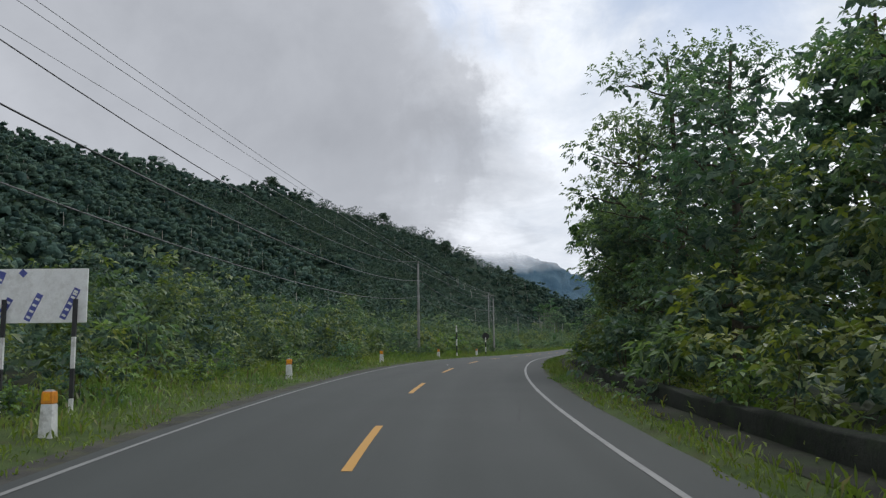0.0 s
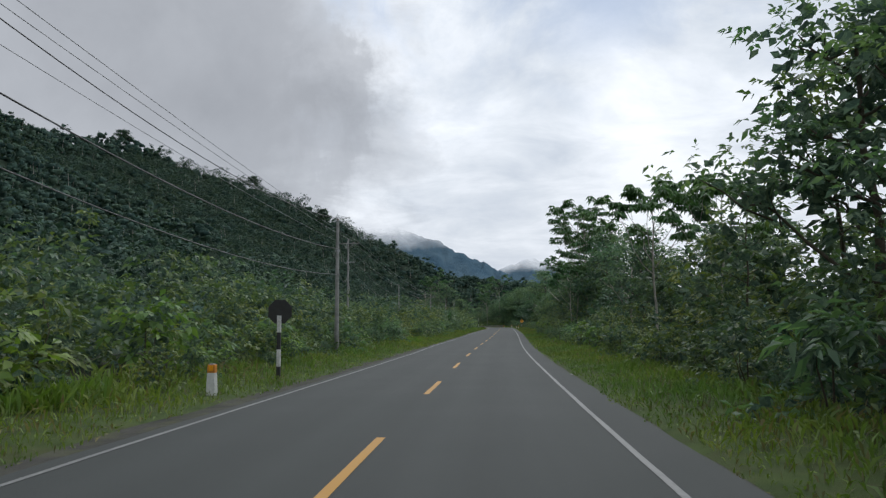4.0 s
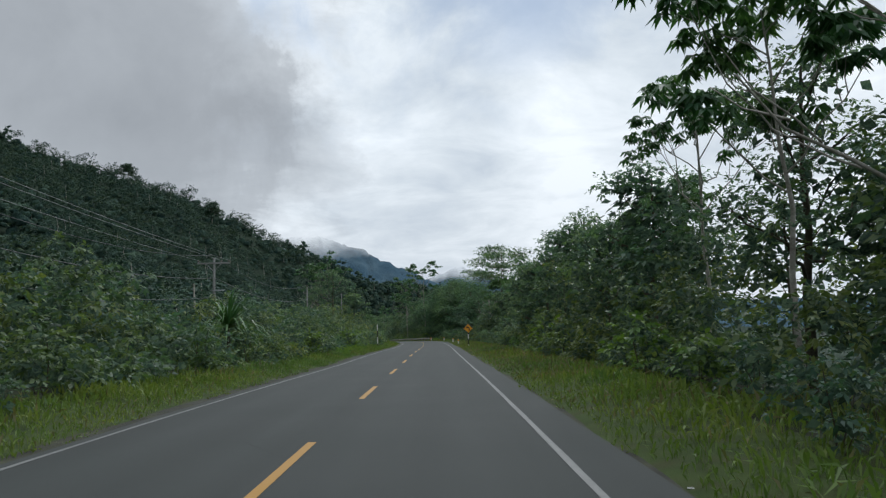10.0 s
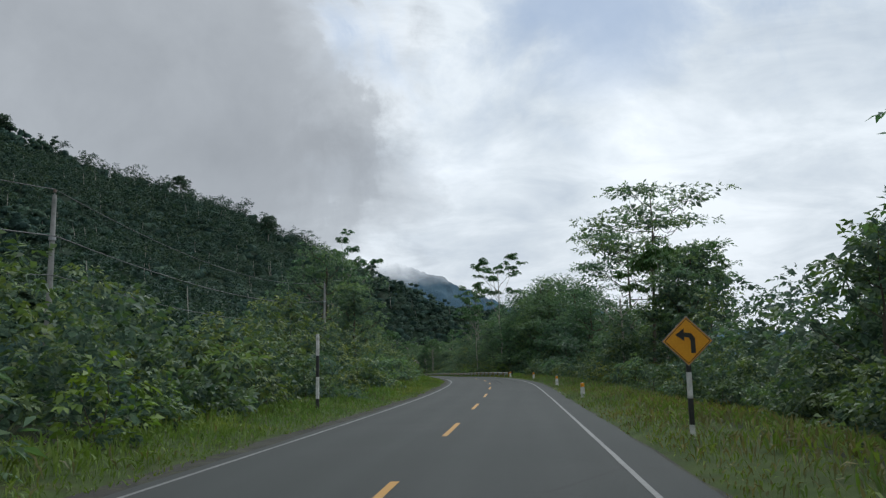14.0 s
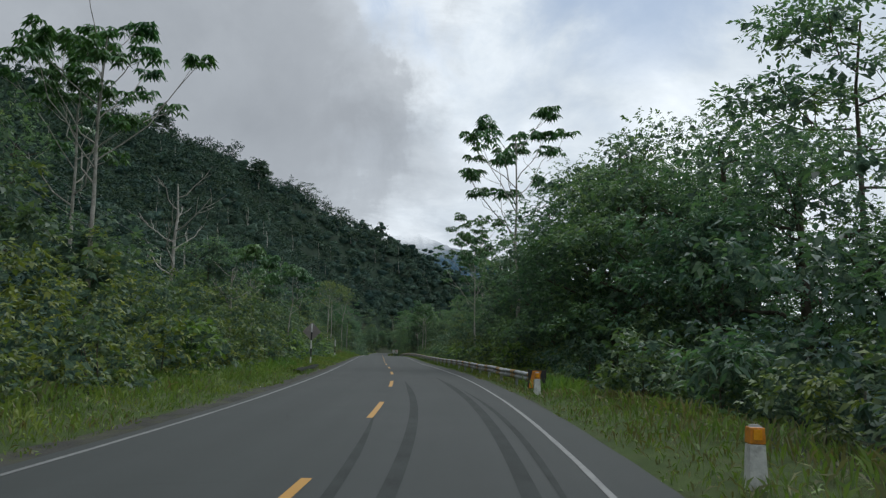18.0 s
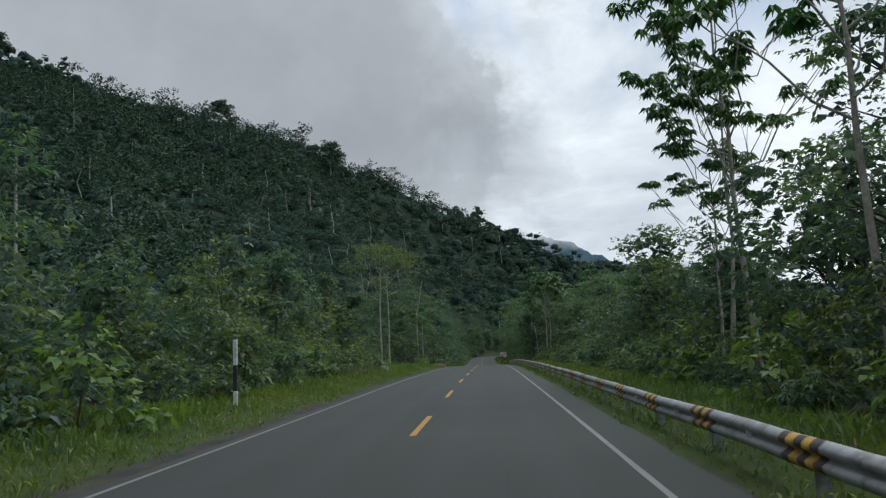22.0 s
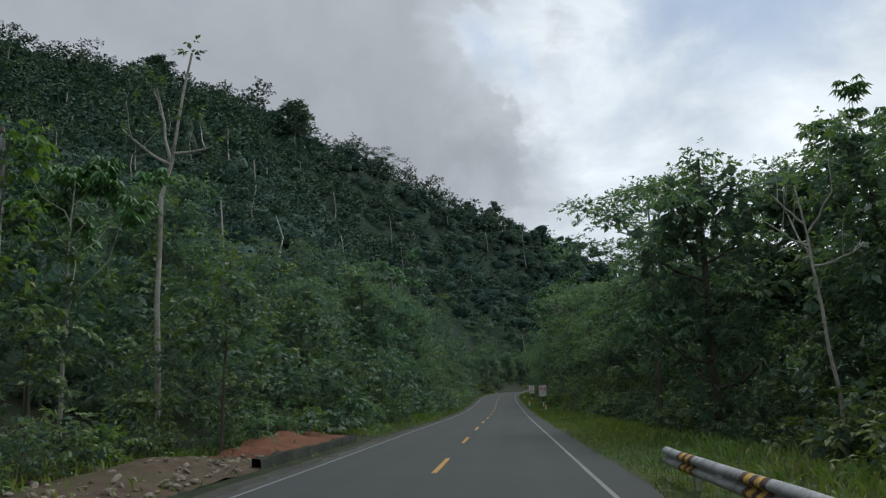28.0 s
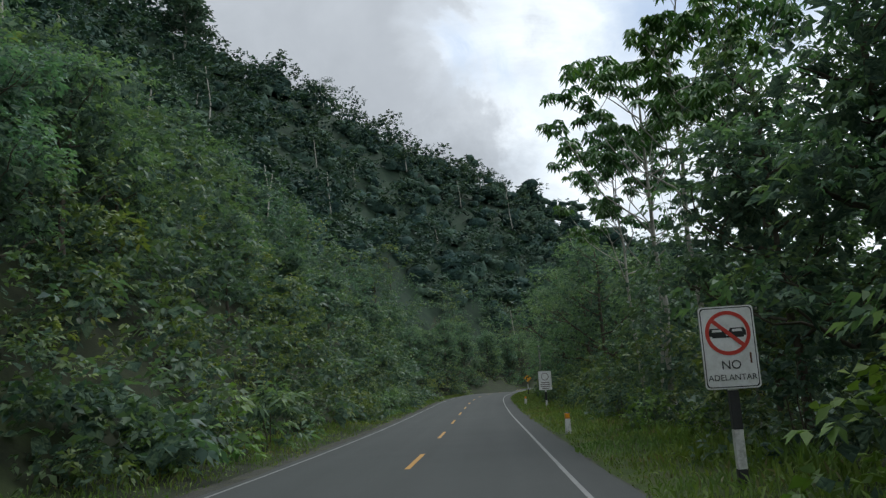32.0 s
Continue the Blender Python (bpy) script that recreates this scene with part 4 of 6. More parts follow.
def build_shrubs():
    """Shrubs that stand out in front of the thickets."""
    rng = np.random.default_rng(64)
    first = {}
    for table, side in ((LEFT_BUSH, -1), (RIGHT_BUSH, 1)):
        tb = np.array(table, float)
        for s in np.arange(-14.0, 640.0, 4.6):
            s = s + rng.uniform(-1.8, 1.8)
            if side < 0 and 482 < s < 516:
                continue
            k = int(rng.integers(0, 10))
            m = stand_ground(s, side * (float(np.interp(s, tb[:, 0], tb[:, 1])) + rng.uniform(-0.1, 0.9)), rng.uniform(0, 360), rng.uniform(0.65, 1.45))
            if k in first:
                copy_thing(first[k], m @ Matrix.Diagonal([1 / v for v in first[k].scale] + [1]))
            else:
                first[k] = shrub(k)
                first[k].matrix_world = m
    # low ones that stand forward of the rest
    forward = [(s, 6.7 + 0.5 * (k % 3), 0.55 + 0.11 * (k % 4)) for k, s in enumerate(np.arange(104.0, 160.0, 3.1))]
    forward += [(441 + 2.3 * k, -8.9 - 1.3 * ((k * 5) % 4), 0.42 + 0.09 * (k % 4)) for k in range(16)]
    forward += [(484 + 1.7 * k, -8.3 - 0.8 * ((k * 3) % 3), 0.7 + 0.15 * (k % 3)) for k in range(9)] + [(501 + 1.9 * k, -7.5 + 0.3 * (k % 2), 0.65 + 0.12 * (k % 3)) for k in range(7)]
    forward += [(-6 + 3.2 * k, -6.5 - 0.35 * ((k * 7) % 3), 0.42 + 0.1 * ((k * 3) % 4)) for k in range(30)] + [(-4 + 3.4 * k, 6.55 + 0.2 * (k % 2), 0.5 + 0.1 * (k % 3)) for k in range(14)]
    forward += [(186, 10.4, 1.3), (189.5, 11.3, 1.4), (193, 12.2, 1.5), (197, 12.8, 1.4), (183, 10.0, 1.1)]
    for s, l, size in forward:
        k = int(rng.integers(0, 10))
        copy_thing(first[k], stand_ground(s, l, rng.uniform(0, 360), size) @ Matrix.Diagonal([1 / v for v in first[k].scale] + [1]))


build_shrubs()


# s, height of the forest edge over the road on the right, over the slope on the left
WOODS = np.array([(-40, 12, 4.5), (20, 12, 4.5), (40, 9, 4.5), (60, 7, 4.5), (75, 5.5, 4.5), (110, 7.5, 4.8), (125, 9.5, 5), (150, 10, 5), (200, 9.5, 5), (240, 8.5, 5.5), (262, 6.0, 6), (285, 8.2, 6),
                  (305, 8.5, 6.5), (325, 9.5, 6.5), (345, 11, 6.5), (365, 10, 6.5), (400, 10, 6.5), (430, 9.5, 7), (455, 6.5, 7), (480, 7, 8), (500, 10, 8.5), (530, 10.5, 9), (560, 12, 9), (600, 13, 10), (780, 13, 10)], float)


def build_woods(name, label, table, side, col, d0, d1, dens, seed):
    """Leafy mass of the forest edge behind the shrubs."""
    rng = np.random.default_rng(seed)
    tb = np.array(table, float)
    n = int(dens * 790)
    s = np.linspace(-30.0, 760.0, n) + rng.normal(size=n) * 1.5
    if side < 0:
        s = np.where(rng.random(n) < 0.22, rng.uniform(500.0, 670.0, n), s)      # the steep bank stands close to the road there
    depth = d0 + (d1 - d0) * rng.random(n) ** 1.4
    if side < 0:
        depth = np.where(s > 505, 0.4 + 17.0 * rng.random(n) ** 1.2, depth)
    front = np.interp(s, tb[:, 0], tb[:, 1])
    top = np.interp(s, WOODS[:, 0], WOODS[:, col]) * np.clip(0.5 + 0.5 * depth / 7.0, 0.5, 1.0) * (1 + 0.20 * wobble(s, depth, 9.0, seed + 1)) * rng.uniform(0.65, 1.15, n)
    l = side * (front + depth)
    p = on_road(s, l)
    rz = p[:, 2].copy()
    p[:, 2] = ground_z(p[:, 0], p[:, 1], s, l, rz)
    h = np.maximum(top + (rz - p[:, 2] if side > 0 else 0), 1.6)
    c, rad = mound(p, rng.uniform(1.8, 3.0, n), h, 8, rng)
    v, f, fm = leafy(c, rad, 52, 0.32, 0.17, rng, (-0.4 * side, -0.5, 0.6), 0.3)
    tagged(new(name, raw_mesh(name, v, f, [M_WOODS, M_CORE], False, fm)), label, "forest edge", kind="stuff")


build_woods("woods_right", "dense dark leafy forest edge behind the roadside shrubs", RIGHT_BUSH, 1, 1, 3.0, 16.0, 0.56, 51)
build_woods("woods_left", "dense leafy slope forest behind the roadside shrubs", LEFT_BUSH, -1, 2, 4.0, 28.0, 0.46, 52)


def build_grass():
    rng = np.random.default_rng(5)
    for name, table, side, edge in (("grass_verge_left", LEFT_BUSH, -1, 4.2), ("grass_verge_right", RIGHT_BUSH, 1, 4.3)):
        tb = np.array(table, float)
        n = 165000
        s = rng.uniform(-30, 740, n)
        front = np.interp(s, tb[:, 0], tb[:, 1]) + 0.9
        e = edge + 0.22 * wobble(s, s * 0, 1.3, side) + 0.15 * wobble(s, s * 0, 5.0, side + 2)
        l = side * (e + (front - e) * rng.random(n) ** 1.1)
        grown = ~((side < 0) & (s > 485) & (s < 514) & (np.abs(l) < 7.4)) | (rng.random(n) < 0.06)      # bare earth and rubble there
        grown &= ~((side > 0) & (s < 40) & (l > 5.05) & (l < 5.95)) | (rng.random(n) < 0.06)      # bare ditch in front of the low wall
        grown &= ~((side < 0) & (s > 516)) | (rng.random(n) < 0.4)      # thin under the steep bank
        s, l, e, n = s[grown], l[grown], e[grown], int(grown.sum())
        p = on_road(s, l)
        p[:, 2] = ground_z(p[:, 0], p[:, 1], s, l, p[:, 2]) - 0.02
        tall = 0.15 + 0.32 * np.clip((np.abs(l) - e) / 2.2, 0, 1)
        ln = tall * rng.uniform(0.6, 1.5, n) * (1 + 0.5 * wobble(p[:, 0], p[:, 1], 1.6, 3.0))
        axis = rng.normal(size=(n, 3)) * 0.33 + [0, 0, 1.0]
        v, f = leaf_quads(p, axis, np.maximum(ln, 0.06), 0.022 + 0.05 * ln, rng, 0.35)
        me = raw_mesh(name, v, f, [M_GRASS, M_DRYGRASS], face_mat=(rng.random(n) < 0.07 + 0.12 * (wobble(p[:, 0], p[:, 1], 8.0) > 0.3) + 0.34 * ((side > 0) & (s > 175) & (s < 335))).astype(int))
        tagged(new(name, me), "uneven green grass with dry stalks beside the road", "grass", kind="stuff")


build_grass()


def build_tall_grass():
    """Lush clumps of long blades here and there along the verge."""
    rng = np.random.default_rng(8)
    n = 8000
    spots = np.array([(216, -6.0), (220, -6.3), (224, -6.0), (228, -6.5), (231, -6.2), (324.2, 5.7), (325.4, 6.2), (333, -6.3), (338, -6.5), (343, -6.3), (302, -6.4), (52, -6.6), (57, -6.8), (36, -7.0), (446, -6.5), (452, -7.0), (458, -6.2),
                      (560, 7.4), (566, 7.8), (574, 7.6), (580, 7.2), (543, -5.6), (551, -5.5), (112, -6.1), (268, -6.0), (390, -6.6)])
    k = rng.integers(0, len(spots), n)
    s, l = spots[k, 0] + rng.normal(size=n) * 1.1, spots[k, 1] + rng.normal(size=n) * 0.35
    p = on_road(s, l)
    p[:, 2] = ground_z(p[:, 0], p[:, 1], s, l, p[:, 2]) - 0.03
    ln = rng.uniform(0.35, 0.95, n)
    v, f = leaf_quads(p, rng.normal(size=(n, 3)) * 0.4 + [0, 0, 1.0], ln, 0.05 + 0.03 * ln, rng, 0.25)
    tagged(new("tall_grass", raw_mesh("tall_grass", v, f, [M_TUFT])), "lush bright green clumps of tall grass on the verge", "grass", kind="stuff")


build_tall_grass()


# ---------------------------------------------------------------- trees
def palmate(tips, rng, leaves=8, stalk=0.5, lobe=0.42):
    """Rosettes of long-stalked lobed leaves at branch tips."""
    n = len(tips)
    a = rng.uniform(0, 2 * np.pi, (n, leaves))
    out = np.stack([np.cos(a), np.sin(a), rng.uniform(-0.35, 0.55, (n, leaves))], -1)
    centre = tips[:, None] + unit(out) * stalk * rng.uniform(0.5, 1.15, (n, leaves, 1))
    lobes = 8
    b = np.arange(lobes) * 2 * np.pi / lobes
    base = np.repeat(centre.reshape(-1, 3), lobes, 0)
    o = unit(out.reshape(-1, 3) * [1, 1, 0])
    side = np.stack([-o[:, 1], o[:, 0], 0 * o[:, 0]], -1)
    ray_ = (np.cos(b)[None, :, None] * o[:, None] + np.sin(b)[None, :, None] * side[:, None])
    ray_ = ray_ + np.array([0, 0, -0.45]) + rng.normal(size=ray_.shape) * 0.12
    ln = lobe * rng.uniform(0.75, 1.15, len(base))
    return leaf_quads(base, ray_.reshape(-1, 3), ln, ln * 0.36, rng, 0.35)


def skeleton_tree(rng, h, fork, limbs, spread, lift, subs, r0, bend=0.03):
    """Trunk and limbs: tubes, and the tips where leaves sit."""
    top = np.array([rng.normal() * bend * h, rng.normal() * bend * h, h * 0.93])
    trunk = curve_pts(np.array([0, 0, -0.4]), top, 0.0, rng, 7, 0.006)
    tubes, tips = [tube(trunk, np.linspace(r0, r0 * 0.22, 7), 8)], [top]
    turn = rng.uniform(0, 6.28)
    for i in range(limbs):
        f = fork + (0.96 - fork) * (i + rng.uniform(0, 0.6)) / limbs
        q = np.array([np.interp(f, np.linspace(0, 1, 7), trunk[:, k]) for k in range(3)])
        ang = turn + i * 2.4 + rng.normal() * 0.3
        reach = spread * h * (1.15 - 0.75 * (f - fork) / (1 - fork + 1e-6)) * rng.uniform(0.7, 1.15)
        end = q + np.array([math.cos(ang) * reach, math.sin(ang) * reach, reach * lift * rng.uniform(0.7, 1.2)])
        way = curve_pts(q, end, -0.08, rng, 5, 0.03)
        rr = r0 * 0.42 * (1.1 - 0.6 * f)
        tubes.append(tube(way, np.linspace(rr, rr * 0.35, 5), 5))
        tips.append(end)
        for _ in range(subs):
            g = rng.uniform(0.4, 0.9)
            a0 = way[0] * (1 - g) + way[-1] * g + [0, 0, -0.08 * reach * 4 * g * (1 - g)]
            e2 = a0 + np.array([math.cos(ang + rng.normal() * 0.9), math.sin(ang + rng.normal() * 0.9), lift * rng.uniform(0.4, 1.3)]) * reach * 0.45
            tubes.append(tube(curve_pts(a0, e2, -0.05, rng, 4, 0.03), np.linspace(rr * 0.5, rr * 0.2, 4), 4))
            tips.append(e2)
    return tubes, np.array(tips)


TREE_LABELS = {
    "umbrella": ("slender pale-trunked umbrella tree with lobed leaves", "umbrella_tree"),
    "broad": ("leafy broad-crowned roadside forest tree", "tree"),
    "tier": ("tall tree with flat tiered feathery foliage", "tree"),
    "dome": ("large dome-shaped tree draped with vines", "tree"),
    "tall": ("tall dense dark green tree hung with leaves", "tree"),
    "bare": ("leafless pale dead tree with forked limbs", "dead_tree"),
    "pale": ("slender pale-trunked tree with a light green spreading crown", "tree"),
    "young": ("small leafy young tree among the shrubs", "tree"),
}
TEMPLATES = {}


def tree_parts(kind, seed, h):
    """Wood and leaves of a tree h metres high, as (verts, faces), and their materials. Leaves keep their size on small and tall trees."""
    rng = np.random.default_rng(seed)
    g = h / 10.0
    wide_leaf = 2.6 if seed >= 600 else 1.35 if seed >= 340 else 1.0      # far crowns in coarser leaves
    per = lambda n: int(n * min(g, 1.7) ** 1.2 * (0.30 if seed >= 340 else 0.62)) + 4      # woods behind are sparser
    if kind == "umbrella":
        tubes, tips = skeleton_tree(rng, h, 0.52, 7 + int(3 * g), 0.24, 1.2, 1 + int(g), 0.10 * g ** 0.7)
        return join(tubes), palmate(tips, rng, 9, 0.55, 0.40), M_PALEBARK, M_CECROPIA
    if kind == "pale":
        tubes, tips = skeleton_tree(rng, h, 0.58, 8, 0.25, 0.8, 3, 0.10 * g ** 0.7)
        rad = np.tile([[1.0, 1.0, 0.34]], (len(tips), 1)) * rng.uniform(0.7, 1.2, (len(tips), 1)) * g
        return join(tubes), leafy(tips, rad, per(90), 0.24, 0.10, rng, 0.4, 0.2, 6), M_PALEBARK, M_LEAF
    if kind == "bare":
        tubes, tips = skeleton_tree(rng, h, 0.45, 8, 0.30, 0.9, 3, 0.19 * g ** 0.7)
        return join(tubes), None, M_PALEBARK, None
    if kind == "tier":
        tubes, tips = skeleton_tree(rng, h, 0.58, 10, 0.33, 0.34, 4, 0.115 * g ** 0.8)
        rad = np.tile([[1.0, 1.0, 0.26]], (len(tips), 1)) * rng.uniform(0.7, 1.25, (len(tips), 1)) * g
        return join(tubes), leafy(tips, rad, per(125), 0.25, 0.11, rng, 0.3, 0.1, 6), M_BARK, M_LEAFDARK
    if kind == "dome":
        tubes, tips = skeleton_tree(rng, h * 0.8, 0.25, 10, 0.40, 0.5, 2, 0.26 * g)
        d = unit(rng.normal(size=(70, 3)) + [0, 0, 0.35])
        d[:, 2] = np.abs(d[:, 2]) * 1.0 - 0.12
        cc = d * [5.2, 5.2, 6.6] * g * rng.uniform(0.78, 1.0, (70, 1)) + [0, 0, 2.6 * g]
        rad = rng.uniform(0.7, 1.4, (70, 1)) * [1, 1, 0.55] * g
        tips = np.concatenate([tips, cc])
        rad = np.concatenate([np.full((len(tips) - 70, 3), 0.9 * g), rad])
        return join(tubes), leafy(tips, rad, per(140), 0.22, 0.11, rng, 0.5, 0.3), M_BARK, M_VINELEAF
    if kind == "tall":
        tubes, tips = skeleton_tree(rng, h * 0.95, 0.18, 15, 0.21, 0.45, 2, 0.17 * g)
        rad = rng.uniform(0.62, 1.08, (len(tips), 1)) * [1, 1, 0.8] * g
        return join(tubes), filled(tips, leafy(tips, rad, per(130), 0.20 * wide_leaf, 0.092 * wide_leaf, rng, 0.3, 0.4), g, 0.25 * wide_leaf, rng), M_BARK, M_LEAFDARK
    if kind == "young":
        tubes, tips = skeleton_tree(rng, h * 0.95, 0.25, 9, 0.24, 0.75, 2, 0.10 * g)
        rad = rng.uniform(0.7, 1.2, (len(tips), 1)) * [1, 1, 0.72] * g
        return join(tubes), leafy(tips, rad, per(60), 0.25 * wide_leaf, 0.13 * wide_leaf, rng, 0.4, 0.3), M_BARK, M_LEAF
    tubes, tips = skeleton_tree(rng, h * 0.95, 0.34, 10, 0.26, 0.7, 3, 0.16 * g)
    rad = rng.uniform(0.72, 1.22, (len(tips), 1)) * [1, 1, 0.64] * g
    return join(tubes), filled(tips, leafy(tips, rad, per(108), 0.21 * wide_leaf, 0.105 * wide_leaf, rng, 0.4, 0.25), g, 0.25 * wide_leaf, rng), M_BARK, M_LEAFDARK


def plant(kind, s, l, h, seed=0, turn=None, wide=1.0, sink=0.0):
    """A tree with its top h metres over the road at that place."""
    p = on_road(s, l)
    gz = float(ground_z(p[None, 0], p[None, 1], np.array([float(s)]), np.array([float(l)]), p[None, 2])[0])
    tall = max(h + p[2] - gz, 2.0)
    size = min((6.0, 10.0, 15.0), key=lambda c: abs(math.log(tall / c)))
    k = tall / size
    if turn is None:
        turn = (s * 37.0 + l * 91.0 + seed * 53.0) % 360
    m = Matrix.Translation((p[0], p[1], gz - sink)) @ pose(0, 0, 0, 0, 0, turn) @ Matrix.Diagonal((k * wide, k * wide, k, 1))
    key = (kind, seed, size)
    if key in TEMPLATES:
        return copy_thing(TEMPLATES[key], m @ Matrix.Diagonal([1 / v for v in TEMPLATES[key].scale] + [1]))
    label, name = TREE_LABELS[kind]
    wood, leaf, mw, ml = tree_parts(kind, seed * 17 + len(kind) + int(size), size)
    ob = thing(name, label, "tree", m=m)
    part("trunk", wood, mw, ob, smooth=True)
    if leaf is not None:
        part("crown", leaf, ml, ob)
    TEMPLATES[key] = ob
    return ob


def plant_all(rows):
    """Trees of one stretch: kind, s, l, height over the road, variant."""
    for row in rows:
        plant(*row)


def slim_tree(s, l, way, radius, limbs, seed, tufts=0):
    """A slender bare trunk through the points way (across, along, up), with limbs from a share of it to a point."""
    rng = np.random.default_rng(seed)
    ob = thing("dead_tree", "slender pale trunk forking into a few thin limbs", "tree", m=stand_ground(s, l))
    way = np.array(way, float)
    k = np.linspace(0, 1, len(way))
    fine = np.linspace(0, 1, 9)
    trunk = np.stack([np.interp(fine, k, way[:, a]) for a in range(3)], -1)
    trunk[1:-1, :2] += rng.normal(size=(7, 2)) * radius * 0.5
    part("trunk", tube(trunk, np.linspace(radius, radius * 0.35, 9), 8), M_PALEBARK, ob, smooth=True)
    tips = [trunk[-1]]
    for share, end in limbs:
        q = np.array([np.interp(share, fine, trunk[:, a]) for a in range(3)])
        arm = curve_pts(q, np.array(end, float), -0.06, rng, 6, 0.012)
        limb = part("limb", tube(arm, np.linspace(radius * 0.62, radius * 0.2, 6), 6), M_PALEBARK, ob, smooth=True)
        tips.append(arm[-1])
        for g in (3, 4):
            e2 = arm[g] + rng.normal(size=3) * 0.35 + [0, 0, 0.7]
            part("twig", tube(curve_pts(arm[g], e2, 0.0, rng, 4, 0.02), np.linspace(radius * 0.25, radius * 0.1, 4), 4), M_PALEBARK, limb, smooth=True)
            tips.append(e2)
    if tufts:
        part("crown", leafy(np.array(tips), np.full((len(tips), 3), 0.42), tufts, 0.2, 0.09, rng, 0.4, 0.2), M_LEAF, ob, "last few green leaves at the tips")


slim_tree(501, -9.9, [(0, 0, -0.4), (-0.1, 0, 5.0), (0.1, 0, 8.6), (0.5, 0, 11.0), (1.0, 0, 13.8)], 0.115,
          [(0.62, (-1.6, 0.2, 11.2)), (0.66, (1.7, 0.3, 10.4)), (0.62, (-0.5, 0.5, 12.8))], 3, 26)
slim_tree(494, 9.2, [(0.2, 0, -0.4), (0.1, 0, 2.3), (-0.1, 0, 5.0), (-0.35, 0, 6.6)], 0.06, [(0.62, (1.15, 0.1, 5.1)), (0.7, (-0.8, 0.2, 5.6)), (0.75, (0.5, -0.3, 6.6)), (0.8, (-0.9, 0, 6.4)), (0.66, (-0.3, 0.7, 6.0))], 4)

# right of the road, -6 to 80 m
plant_all([
    ("tall", -6, 11, 12, 1), ("tall", 1, 12.5, 11.5, 0), ("tall", 7, 10.2, 12.6, 1), ("tall", 14.5, 10.4, 15.4, 0), ("broad", 17, 8.6, 8.0, 0), ("tall", 21, 9.6, 14.2, 1),
    ("broad", 27, 8.8, 9.6, 1), ("tall", 29, 10.5, 10.6, 0), ("tall", 34, 10.5, 11.0, 1), ("broad", 38, 9.6, 8.5, 0), ("broad", 43, 11, 8.8, 1), ("young", 46, 9.6, 7.6, 1),
    ("broad", 50, 12.0, 9.0, 0), ("umbrella", 41, 8.2, 11.6, 0), ("broad", 54, 9.5, 8.0, 0), ("broad", 62, 11, 10.6, 1), ("young", 66, 12, 10.5, 0), ("young", 73, 11, 6.8, 1), ("umbrella", 80, 12, 8.6, 1),
])
# right of the road, 88 to 165 m
plant_all([
    ("broad", 88, 14, 8.0, 0), ("umbrella", 95, 12, 10.8, 2), ("young", 100, 14, 7.0, 0), ("broad", 107, 13, 9.0, 0), ("bare", 110, 12.5, 7.0, 0), ("broad", 125, 15.4, 12.4, 1),
    ("young", 129, 13, 8.5, 0), ("broad", 134, 13.5, 11.2, 1), ("umbrella", 139, 9.8, 8.6, 2), ("tall", 140, 14.2, 13.8, 1), ("umbrella", 141, 10.4, 12.4, 1), ("umbrella", 141.7, 11.8, 16.9, 0),
    ("tall", 146, 15.5, 16.0, 0), ("broad", 151, 14.5, 14.0, 0), ("broad", 153, 12.5, 8.5, 0), ("young", 160, 11, 7.0, 1), ("umbrella", 163, 15.5, 17.0, 2), ("bare", 165, 12, 9.5, 1),
])
# right of the road, 167 to 284 m
plant_all([
    ("umbrella", 167, 14, 18.6, 1), ("umbrella", 172, 12, 11.5, 0), ("broad", 176, 14, 11.6, 0), ("umbrella", 182, 13, 12.0, 2), ("broad", 189, 12.5, 10.4, 1), ("umbrella", 192, 14, 9.0, 0),
    ("broad", 197, 12, 8.6, 0), ("young", 206, 11, 6.5, 0), ("tall", 214, 14.5, 12.2, 1), ("broad", 216, 13.5, 11.0, 1), ("tall", 224, 12, 10.4, 0), ("broad", 231, 11.5, 9.0, 0),
    ("broad", 234, 15, 12.8, 0), ("broad", 238, 12.5, 9.8, 1), ("young", 246, 12, 6.0, 1), ("young", 276, 15, 6.5, 0), ("broad", 281, 13.5, 9.0, 0), ("broad", 284, 16, 11.0, 1),
])
# right of the road, 286 to 372 m
plant_all([
    ("umbrella", 286, 14, 10.8, 1), ("umbrella", 288, 17, 10.5, 0), ("tier", 292.8, 14.4, 17.8, 0), ("young", 296, 12.5, 5.0, 1), ("bare", 303, 14, 8.6, 1), ("broad", 296, 18, 8.5, 1), ("broad", 302, 18, 9.0, 0), ("broad", 307, 15, 7.6, 1), ("broad", 313, 16, 8.2, 0), ("dome", 318, 20, 9.5, 0), ("broad", 329, 13.5, 8.0, 0),
    ("dome", 329, 17.5, 12.8, 0), ("dome", 336, 16.5, 16.4, 0), ("tier", 338.7, 25.6, 22.5, 1), ("dome", 340.5, 14.4, 14.6, 1), ("broad", 344, 13.4, 16.0, 0), ("dome", 347, 15.2, 16.8, 1), ("tall", 352, 11.5, 12.0, 1),
    ("dome", 353.5, 19.5, 19.0, 1), ("tall", 358, 12.8, 14.5, 0), ("umbrella", 359, 10.2, 20.4, 0), ("tall", 364, 12.2, 13.0, 1), ("broad", 369, 11.8, 11.0, 0), ("tall", 372, 14.5, 12.0, 1),
])
